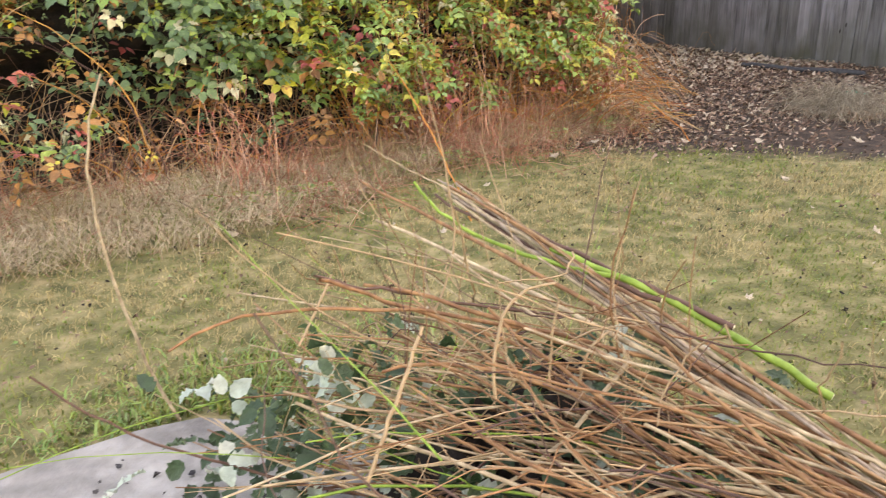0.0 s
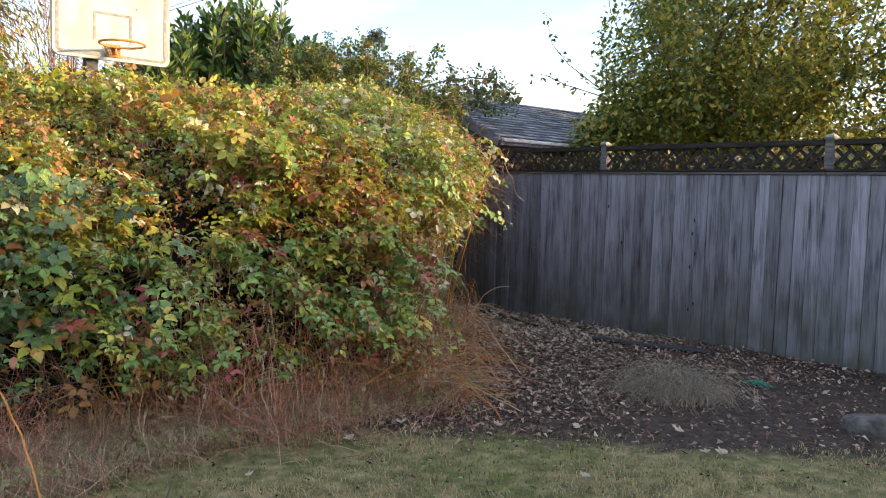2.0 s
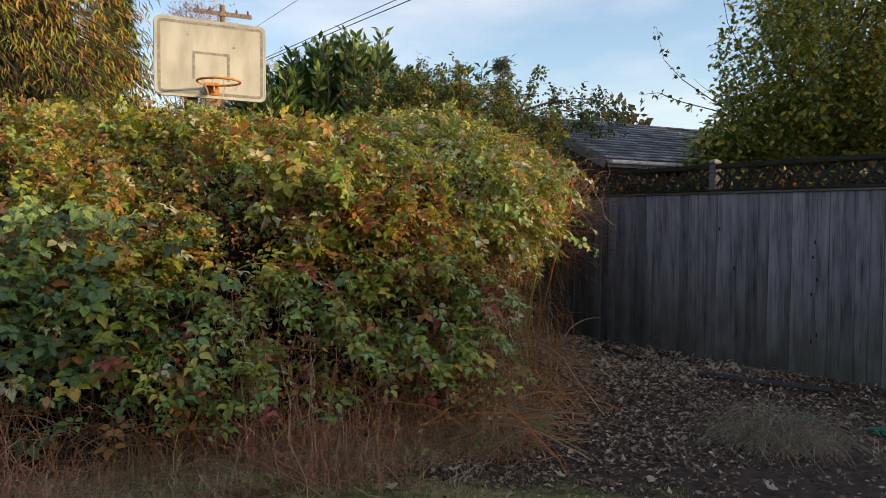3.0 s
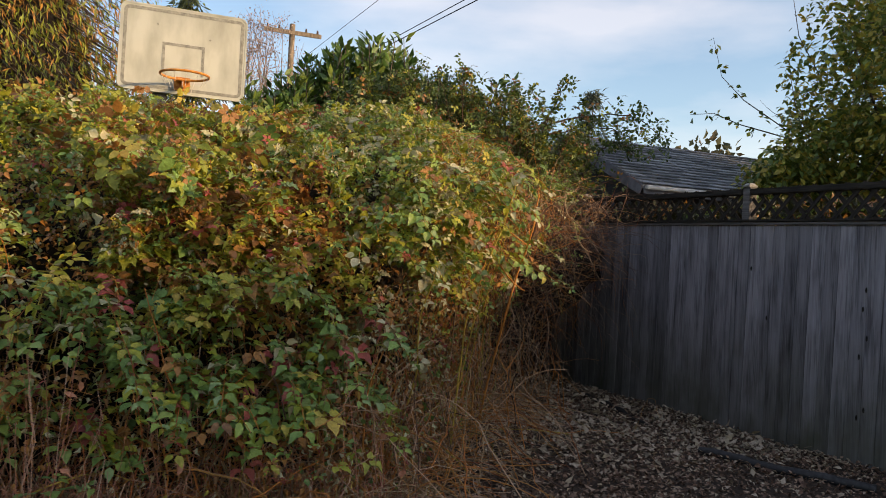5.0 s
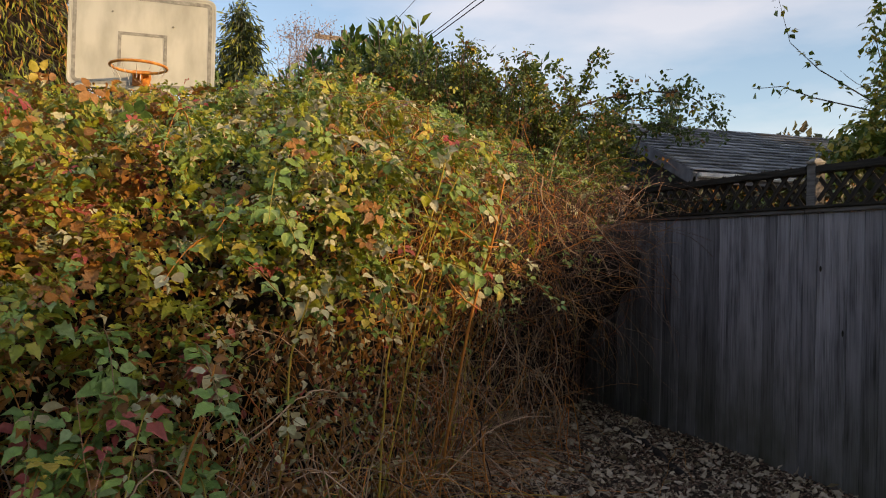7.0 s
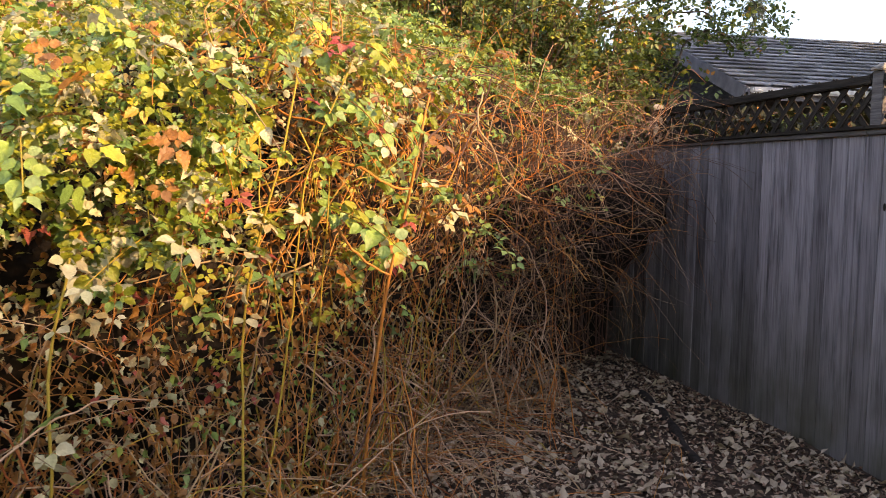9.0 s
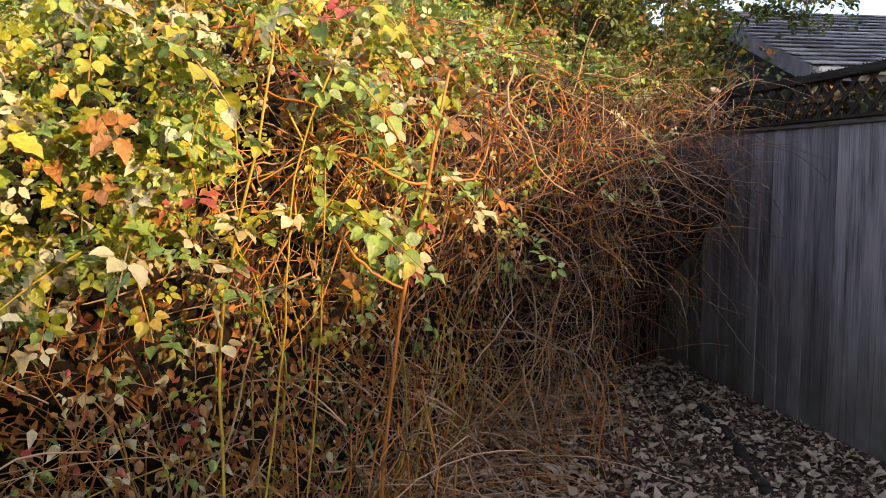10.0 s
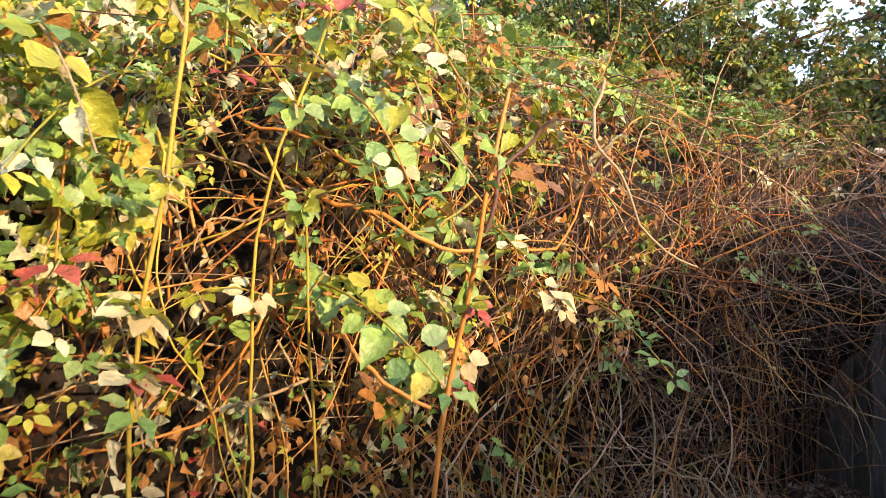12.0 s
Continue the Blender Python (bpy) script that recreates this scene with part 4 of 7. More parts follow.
def bramble_sprigs():
    """Single leafy shoots that arch out of the face: each cane and each leaf by itself."""
    q = np.random.default_rng(33)
    blade, blade_f = serrated()
    fans = ((0.0, 1.15, -1.15), (0.0, 1.0, -1.0, 1.9, -1.9), (0.0,))
    kinds = []
    for mt in BRAMBLE_MATS:
        for k, bend in enumerate((0.6, 1.4, 2.6)):
            v, f, _ = leaves(np.zeros((1, 3)), np.array([[1.0, 0, 0]]), np.array([[0, 0, 1.0]]), np.array([(0.05, 0.043, 0.05)[k]]), np.array([0]), fan=fans[k], shape=blade, shape_f=blade_f, curl=np.array([bend]), stalk=0.4)
            kinds.append(mesh_np("leaf", v, f, [mt]))
    pos, along, canes, broad = [], [], [], []
    t = np.linspace(0, 1, 14)[:, None]
    for k in range(196):
        near, foot = k < 26, k >= 110
        x0 = q.uniform(4.0, 5.2) if near else q.uniform(1.6, 3.9) if foot else q.uniform(-1.5, 5.5)
        z0 = q.uniform(1.1, 1.8) if near else q.uniform(0.42, 1.05) if foot else top_z(x0) * q.uniform(0.45, 0.92)
        y0 = foot_y(x0) + face_back(x0, z0) + 0.3
        a = q.normal(-1.45, 0.45)
        out, rise = q.uniform(0.35, 0.85), q.uniform(0.0, 0.28)
        p = np.array([x0, y0, z0]) + t * out * np.array([math.cos(a), math.sin(a), 0]) + np.array([0, 0, 1]) * (rise * np.sin(2.6 * t) - 0.18 * t * t)
        v, f, per = tubes(p[None], np.linspace(0.0042, 0.0016, 14)[None], 5)
        idx = int(q.choice(3, p=[0.45, 0.1, 0.45]))
        if near:
            under(new("cane", mesh_np("cane", v, f, [CANE_MATS[idx]], smooth=True)))
        else:
            canes.append((v, f, np.repeat([idx], per)))
        for i in range(2, 14):
            b = a + (1 if i % 2 else -1) * q.uniform(0.5, 1.2)
            d = np.array((math.cos(b), math.sin(b), q.normal(-0.75 if near else -0.3, 0.45 if near else 0.3)))
            if near and i < 13:
                ob = under(new("leaf", kinds[int(q.choice(18, p=np.repeat([0.40, 0.34, 0.05, 0.04, 0.01, 0.16], 3) / 3))]))
                side = Vector(d).cross(Vector((q.normal(0.2, 0.6), q.normal(-0.4, 0.5), 0.8))).normalized()
                rot = Matrix((Vector(d).normalized(), -side, Vector(d).normalized().cross(-side))).transposed().to_4x4()
                ob.matrix_basis = Matrix.Translation(p[i]) @ rot @ Matrix.Scale(q.uniform(0.75, 1.45), 4)
            else:
                pos.append(p[i])
                along.append(d)
                broad.append(1.3 if foot else 0.8 if k % 3 else 1.0)
    # stout single canes among them: start, middle, end, thickness and colour
    for order, (path, r, idx, leafy) in enumerate(((((4.72, 5.3, 0.0), (4.70, 5.15, 0.9), (4.83, 4.95, 1.45), (4.90, 4.9, 1.82)), 0.0055, 2, 14),
                                (((4.75, 5.5, 0.0), (4.86, 5.35, 0.9), (4.93, 5.2, 1.45), (5.06, 5.1, 1.85)), 0.0045, 2, 6),
                                (((4.9, 5.75, 0.0), (5.0, 5.5, 0.9), (4.99, 5.3, 1.3), (5.0, 5.2, 1.5)), 0.004, 2, 4),
                                (((5.2, 5.9, 0.0), (5.24, 5.6, 1.1), (5.34, 5.5, 1.47), (5.41, 5.5, 1.8)), 0.008, 0, 3),
                                (((5.34, 5.5, 1.47), (5.40, 5.5, 1.64), (5.47, 5.5, 1.71), (5.60, 5.5, 1.73)), 0.006, 3, 0),
                                (((4.9, 5.5, 1.62), (5.02, 5.45, 1.55), (5.15, 5.4, 1.48), (5.33, 5.45, 1.43)), 0.007, 0, 0),
                                (((4.95, 5.45, 1.38), (5.0, 5.4, 1.33), (5.1, 5.35, 1.22), (5.24, 5.35, 1.12)), 0.007, 0, 0),
                                (((5.6, 5.5, 1.8), (5.57, 5.4, 1.65), (5.65, 5.4, 1.52), (5.77, 5.4, 1.40)), 0.004, 1, 0),
                                (((4.2, 4.9, 0.0), (4.22, 4.75, 0.5), (4.25, 4.7, 0.9), (4.3, 4.68, 1.25)), 0.006, 2, 6),
                                (((3.85, 4.5, 0.0), (3.86, 4.4, 0.4), (3.9, 4.4, 0.75), (3.98, 4.38, 1.0)), 0.006, 0, 6))):
        pts = np.array(path)
        u = np.linspace(0, 3, 16)
        p = np.stack([np.interp(u, range(4), pts[:, i]) for i in range(3)], -1)
        for k in range(3):
            p[1:-1] = (p[:-2] + 2 * p[1:-1] + p[2:]) / 4
        p += 0.012 * np.sin(u[:, None] * q.uniform(1.5, 5, 3) + q.uniform(0, 6, 3)) + q.normal(0, 0.002, p.shape)
        v, f, per = tubes(p[None], np.linspace(r, r * 0.6, 16)[None], 6)
        under(new("cane", mesh_np("cane", v, f, [CANE_MATS[idx]], smooth=True)))
        for k in range(leafy):
            i = int(q.integers(6, 16))
            b = q.uniform(-2.6, -0.3)
            d = Vector((math.cos(b), math.sin(b), q.normal(-0.2, 0.6))).normalized()
            big = order < 2 and k % 3 == 0
            ob = under(new("leaf", kinds[int(q.choice([15, 16, 17, 16] if big else [0, 3, 4, 1, 16, 15, 4, 2]))]))
            side = d.cross(Vector((q.normal(0.2, 0.6), q.normal(-0.5, 0.5), 0.8))).normalized()
            rot = Matrix((d, -side, d.cross(-side))).transposed().to_4x4()
            ob.matrix_basis = Matrix.Translation(p[i]) @ rot @ Matrix.Scale(q.uniform(0.95, 1.3) if big else q.uniform(0.6, 1.2), 4)
    v, f, mi = joined(canes)
    under(new("sprig_mass", mesh_np("sprig_mass", v, f, CANE_MATS, mi, smooth=True)), "arching leafy shoots", "stuff")
    pos, along = np.array(pos), np.array(along)
    n = len(pos)
    up = np.stack([q.normal(0, 0.4, n), q.normal(-0.3, 0.4, n), np.ones(n)], -1)
    v, f, mi = leaves(pos, along, up, q.uniform(0.036, 0.07, n) * np.array(broad), q.choice(6, n, p=[0.58, 0.16, 0.06, 0.07, 0.08, 0.05]), fan=(0.0, 1.15, -1.15), curl=q.uniform(0.5, 2.5, n))
    under(new("sprig_foliage", mesh_np("sprig_foliage", v, f, BRAMBLE_MATS, mi)), "leaves of the arching shoots", "stuff")


rng = np.random.default_rng(208)
bramble_sprigs()


# ---- dry stalks, litter ----
def build_dry_grass():
    n = 10000
    x = rng.uniform(-2, 5.0, n)
    y = foot_y(x) + rng.normal(0.02, 0.26, n)
    y = np.where(x < 1.0, y - rng.uniform(0, 0.7, n) * (1 - smooth(-0.5, 1.2, x)) * 0.8, y)
    keep = rng.uniform(0, 1, n) > smooth(3.5, 4.3, x)
    x, y = x[keep], y[keep]
    h = rng.uniform(0.06, 0.4, len(x)) * (1 - 0.35 * (np.abs(y - foot_y(x)) > 0.3)) * (0.75 + 0.6 * np.clip(wave(x, y, 0, 3.5, 51), -1, 1))
    thatch = (rng.uniform(0, 1, len(x)) < 0.35 + 0.35 * (1 - smooth(1.0, 2.6, x)))
    h = np.where(thatch, h * 0.7, h)
    blades("dry_grass", x, y, h, np.where(thatch, rng.uniform(1.5, 3.2, len(x)), rng.uniform(0.1, 1.5, len(x))), rng.uniform(0.002, 0.006, len(x)), [STRAW_RED, GRASS_DRY],
           (rng.uniform(0, 1, len(x)) < 0.5 + 0.35 * (x < 1.2)).astype(int), "reddish-brown dead grass and stalks at the thicket's foot", "dry grass")


rng = np.random.default_rng(209)
build_dry_grass()


def build_thatch():
    """Flattened straw in tufts between the lawn and the thicket."""
    n = 30000
    x = rng.uniform(-2.2, 4.3, n)
    y = foot_y(x) - 1.0 * rng.uniform(0, 1, n) ** 1.3 * (1 - 0.62 * smooth(0.6, 2.6, x)) + 0.12
    tuft = wave(x, y, 0, 4.5, 56) + 0.6 * wave(x, y, 0, 11, 57)
    keep = rng.uniform(-0.9, 0.9, n) < tuft + 0.1
    x, y, tuft = x[keep], y[keep], tuft[keep]
    n = len(x)
    h = rng.uniform(0.06, 0.22, n) * (0.8 + 0.6 * np.clip(tuft, 0, 1))
    straw = leaf_mat("bleached straw", [(0, (0.30, 0.22, 0.135)), (0.5, (0.47, 0.36, 0.23)), (1, (0.58, 0.47, 0.31))], rough=0.8, t=0.1)
    blades("flattened_straw", x, y, h, rng.uniform(1.0, 2.9, n), rng.uniform(0.002, 0.005, n), [straw, STRAW_RED, GRASS_GREEN],
           np.where(rng.uniform(0, 1, n) < smooth(0.6, 1.6, x), rng.choice(3, n, p=[0.42, 0.42, 0.16]), rng.choice(3, n, p=[0.76, 0.08, 0.16])), "bleached flattened straw between lawn and brambles", "dry grass")


rng = np.random.default_rng(260)
build_thatch()


def build_dead_stalks():
    """Slanting brown stalks that fill the thicket's foot."""
    n = 5600
    x0 = rng.uniform(-1.6, 4.7, n)
    x0[:500] = rng.uniform(-1.6, 1.4, 500)
    patch = np.array([noise.noise((a * 2.2, 0.5, 0)) for a in x0])
    x0 = x0[(patch + rng.normal(0, 0.25, n) > -0.15) & (rng.uniform(0, 1, n) > smooth(3.7, 4.4, x0))]
    n = len(x0)
    y0 = foot_y(x0) + rng.normal(0.08, 0.28, n) - 0.4 * np.clip(wave(x0, x0 * 0, 0, 1.6, 58), 0, 1) * (1 - smooth(2.0, 3.2, x0))
    flat = rng.uniform(0, 1, n) < 0.55
    h = np.where(flat, 0.35, 1.0) * rng.uniform(0.1, 0.95, n) * np.clip(0.72 + 0.9 * wave(x0, y0, 0, 3, 53), 0.2, 1.7) * (0.75 + 0.35 * smooth(1.0, 3.0, x0))
    a, out = rng.uniform(0, 2 * np.pi, n), np.minimum(rng.exponential(0.26, n) + 0.2 * flat, 0.55)
    s = np.linspace(0, 1, 6)[None]
    p = np.stack([x0[:, None] + np.cos(a)[:, None] * out[:, None] * s ** 1.4, y0[:, None] + np.sin(a)[:, None] * out[:, None] * s ** 1.4,
                  ground_z(x0, y0)[:, None] - 0.01 + h[:, None] * (s - 0.3 * (out / 0.3)[:, None].clip(0, 1.5) * s ** 3)], -1)
    p[:, 1:] += rng.normal(0, 0.022, p[:, 1:].shape)
    v, f, per = tubes(p, rng.uniform(0.001, 0.003, n)[:, None] * (1 - 0.5 * s), 3)
    tan = material("dead stalk", [(0, (0.30, 0.085, 0.05)), (0.35, (0.38, 0.15, 0.095)), (0.7, (0.44, 0.225, 0.15)), (0.9, (0.50, 0.34, 0.24)), (1, (0.25, 0.095, 0.06))], rough=0.8, scale=30, bump=0.2, by="island")
    ob = new("dead_stalks", mesh_np("dead_stalks", v, f, [tan]))
    tagged(ob, "thin red-brown dead stalks at the thicket's foot", "dead stalks", kind="stuff")


rng = np.random.default_rng(210)
build_dead_stalks()

LITTER_BROWN = leaf_mat("litter brown", [(0, (0.07, 0.037, 0.024)), (0.35, (0.14, 0.077, 0.05)), (0.7, (0.225, 0.137, 0.093)), (1, (0.37, 0.265, 0.19))], rough=0.8, t=0.05)
LITTER_PALE = leaf_mat("litter pale", [(0, (0.29, 0.23, 0.16)), (0.6, (0.43, 0.35, 0.265)), (1, (0.34, 0.27, 0.165))], rough=0.75, t=0.05)


def build_litter():
    n = 74000
    x, y = rng.uniform(2.2, 8.0, n), rng.uniform(1.2, 9.8, n)
    d = -lawn_side(x, y)
    keep = (d > rng.normal(0.0, 0.12, n)) & (y < foot_y(x) + recess(x) + 0.8) & (rng.uniform(0, 1, n) < (0.22 + 0.78 * smooth(2.6, 3.8, y + 0.2 * wave(x, y, 0, 2, 31))) * (1 - 0.5 * smooth(5.6, 6.6, x) * (1 - smooth(4.2, 5.2, y))))
    x, y = x[keep], y[keep]
    n = len(x)
    a = rng.uniform(0, 2 * np.pi, n)
    along = np.stack([np.cos(a), np.sin(a), rng.normal(0, 0.35, n)], -1)
    up = np.stack([rng.normal(0, 0.55, n), rng.normal(0, 0.55, n), np.ones(n)], -1)
    pos = np.stack([x, y, ground_z(x, y) + rng.uniform(0.008, 0.035, n)], -1)
    big = rng.uniform(0, 1, n) < 0.14
    v, f, mi = leaves(pos, along, up, rng.uniform(0.018, 0.044, n) * (1 + (0.5 + 0.7 * smooth(4.6, 5.6, y)) * big), (rng.uniform(0, 1, n) < 0.05 + 0.22 * smooth(4.6, 5.6, y) + (0.3 + 0.45 * smooth(4.6, 5.6, y)) * big).astype(int), curl=rng.normal(0.8, 1.6, n), stalk=0, shape=SLIM * np.array([1, 1.15, 1]), shape_f=SLIM_F)
    ob = new("leaf_litter", mesh_np("leaf_litter", v, f, [LITTER_BROWN, LITTER_PALE], mi))
    tagged(ob, "brown and pale fallen leaves on the bare soil", "leaf litter", kind="stuff")


rng = np.random.default_rng(211)
build_litter()


def build_lawn_litter():
    n = 3200
    x, y = rng.uniform(-1.2, 5.2, n), rng.uniform(0.8, 4.3, n)
    keep = (lawn_side(x, y) > -0.1) & ~((x < 0.5) & (y < 2.0))
    x, y = x[keep], y[keep]
    n = len(x)
    a = rng.uniform(0, 2 * np.pi, n)
    v, f, mi = leaves(np.stack([x, y, ground_z(x, y) + rng.uniform(0.012, 0.028, n)], -1), np.stack([np.cos(a), np.sin(a), rng.normal(0, 0.3, n)], -1),
                      np.stack([rng.normal(0, 0.4, n), rng.normal(0, 0.4, n), np.ones(n)], -1), rng.uniform(0.008, 0.026, n), rng.choice(4, n, p=[0.5, 0.06, 0.24, 0.2]), curl=rng.normal(1.0, 2.0, n), stalk=0)
    ob = new("lawn_litter", mesh_np("lawn_litter", v, f, [LITTER_BROWN, LITTER_PALE, LEAF_GREEN, CORE], mi))
    tagged(ob, "scraps of dead leaf and small weeds in the lawn", "leaf litter", kind="stuff")


rng = np.random.default_rng(212)
build_lawn_litter()


# ---- basketball hoop ----
def build_hoop():
    white = material("stained white board", [(0.25, (0.34, 0.345, 0.30)), (0.6, (0.47, 0.48, 0.43))], rough=0.55, scale=5, stretch=(1, 1, 0.4), bump=0.05, big=1.5, tint_var=0.12)
    grey = material("grey painted line", [(0.3, (0.20, 0.20, 0.18)), (0.7, (0.30, 0.30, 0.27))], rough=0.6, scale=25, bump=0.05)
    rust = material("rusty orange rim", [(0.3, (0.42, 0.13, 0.03)), (0.7, (0.62, 0.28, 0.06))], rough=0.5, scale=25, bump=0.2)
    net = material("faded net", [(0.3, (0.35, 0.33, 0.30)), (0.7, (0.6, 0.57, 0.5))], rough=0.8, bump=0)
    steel = material("galvanised post", [(0.3, (0.05, 0.05, 0.05)), (0.7, (0.10, 0.10, 0.10))], rough=0.6, scale=20, metal=0.3, bump=0.1)
    x0, x1, z0, z1, y = 2.62, 3.95, 3.02, 3.95, 9.95
    hoop = tagged(empty("basketball_hoop", 3.1, 10.1, 0), "white basketball backboard with grey lines and orange rim", "basketball hoop")

    def put(ob, label=""):
        ob.parent = hoop
        ob.matrix_parent_inverse = Matrix.Translation((-3.1, -10.1, 0))
        return tagged(ob, label) if label else ob

    def rounded(xa, za, xb, zb, r, yy):
        pts = []
        for cx, cz, a0 in ((xb - r, zb - r, 0), (xa + r, zb - r, 90), (xa + r, za + r, 180), (xb - r, za + r, 270)):
            for k in range(6):
                a = radians(a0 + 18 * k)
                pts.append(Vector((cx + r * math.cos(a), yy, cz + r * math.sin(a))))
        return pts

    def slab(pts, thick):
        bm = bmesh.new()
        f = bm.faces.new([bm.verts.new(p) for p in pts])
        e = bmesh.ops.extrude_face_region(bm, geom=[f])
        bmesh.ops.translate(bm, verts=[g for g in e["geom"] if isinstance(g, bmesh.types.BMVert)], vec=(0, thick, 0))
        bmesh.ops.recalc_face_normals(bm, faces=bm.faces)
        return bm

    def band(outer, inner, thick):
        bm = bmesh.new()
        a, b = [bm.verts.new(p) for p in outer], [bm.verts.new(p) for p in inner]
        n = len(a)
        faces = [bm.faces.new((a[i], a[(i + 1) % n], b[(i + 1) % n], b[i])) for i in range(n)]
        e = bmesh.ops.extrude_face_region(bm, geom=faces)
        bmesh.ops.translate(bm, verts=[g for g in e["geom"] if isinstance(g, bmesh.types.BMVert)], vec=(0, thick, 0))
        bmesh.ops.recalc_face_normals(bm, faces=bm.faces)
        return bm
    put(part("backboard", slab(rounded(x0, z0, x1, z1, 0.07, y), 0.035), white), "stained white backboard")
    put(part("border", band(rounded(x0 + 0.025, z0 + 0.025, x1 - 0.025, z1 - 0.025, 0.06, y - 0.004), rounded(x0 + 0.06, z0 + 0.06, x1 - 0.06, z1 - 0.06, 0.03, y - 0.004), 0.004), grey), "grey painted border")
    put(part("edge", band(rounded(x0 - 0.012, z0 - 0.012, x1 + 0.012, z1 + 0.012, 0.08, y - 0.006), rounded(x0 + 0.006, z0 + 0.006, x1 - 0.006, z1 - 0.006, 0.066, y - 0.006), 0.05), white))
    cx, w, h = (x0 + x1) / 2 - 0.005, 0.225, 0.34
    zb = 3.23
    for xa, za, xb, zb_ in ((cx - w, zb, cx - w + 0.03, zb + h), (cx + w - 0.03, zb, cx + w, zb + h), (cx - w + 0.03, zb + h - 0.03, cx + w - 0.03, zb + h)):
        put(part("target_line", box(xa, y - 0.004, za, xb, y, zb_), grey))
    # rim, bracket, scraps of net
    ry, rz, rr = y - 0.38, 3.15, 0.25
    ang = np.linspace(0, 2 * np.pi, 41)
    v, f, _ = tubes(np.stack([cx + rr * np.cos(ang), ry + rr * np.sin(ang), 0 * ang + rz], -1)[None], np.full((1, 41), 0.014), 8)
    put(new("rim", mesh_np("rim", v, f, [rust], smooth=True)), "rusty orange rim")
    bm = box(cx - 0.085, y - 0.02, rz - 0.10, cx + 0.085, y - 0.006, rz + 0.05, 0.004)
    box(cx - 0.07, y - 0.14, rz - 0.012, cx + 0.07, y - 0.02, rz + 0.004, 0.003, bm)
    box(cx - 0.012, y - 0.13, rz - 0.08, cx + 0.012, y - 0.02, rz - 0.012, 0.003, bm)
    put(part("bracket", bm, rust), "orange rim bracket")
    for k in range(12):
        a = k * 2 * np.pi / 12
        p = [(cx + rr * math.cos(a) * (1 - 0.35 * s), ry + rr * math.sin(a) * (1 - 0.35 * s), rz - 0.16 * s + 0.01 * math.sin(9 * s + k)) for s in np.linspace(0, 0.5 + 0.5 * ((k * 7) % 5) / 4, 6)]
        v, f, _ = tubes(np.array(p)[None], np.full((1, 6), 0.003), 4)
        put(new("net_cord", mesh_np("net_cord", v, f, [net])))
    for bx, bz in ((cx - 0.28, 3.76), (cx + 0.28, 3.66)):
        bm = bmesh.new()
        bmesh.ops.create_cone(bm, cap_ends=True, segments=10, radius1=0.011, radius2=0.008, depth=0.012)
        bmesh.ops.transform(bm, matrix=Matrix.Translation((bx, y - 0.006, bz)) @ Matrix.Rotation(radians(90), 4, "X"), verts=bm.verts)
        put(part("bolt", bm, grey))
    put(part("post", box(2.99, y + 0.06, -0.05, 3.13, y + 0.20, 3.5, 0.01), steel), "square grey steel post")
    put(part("mount", box(2.98, y + 0.036, 3.1, 3.6, y + 0.058, 3.75, 0.006), steel))
    return hoop


rng = np.random.default_rng(213)
build_hoop()


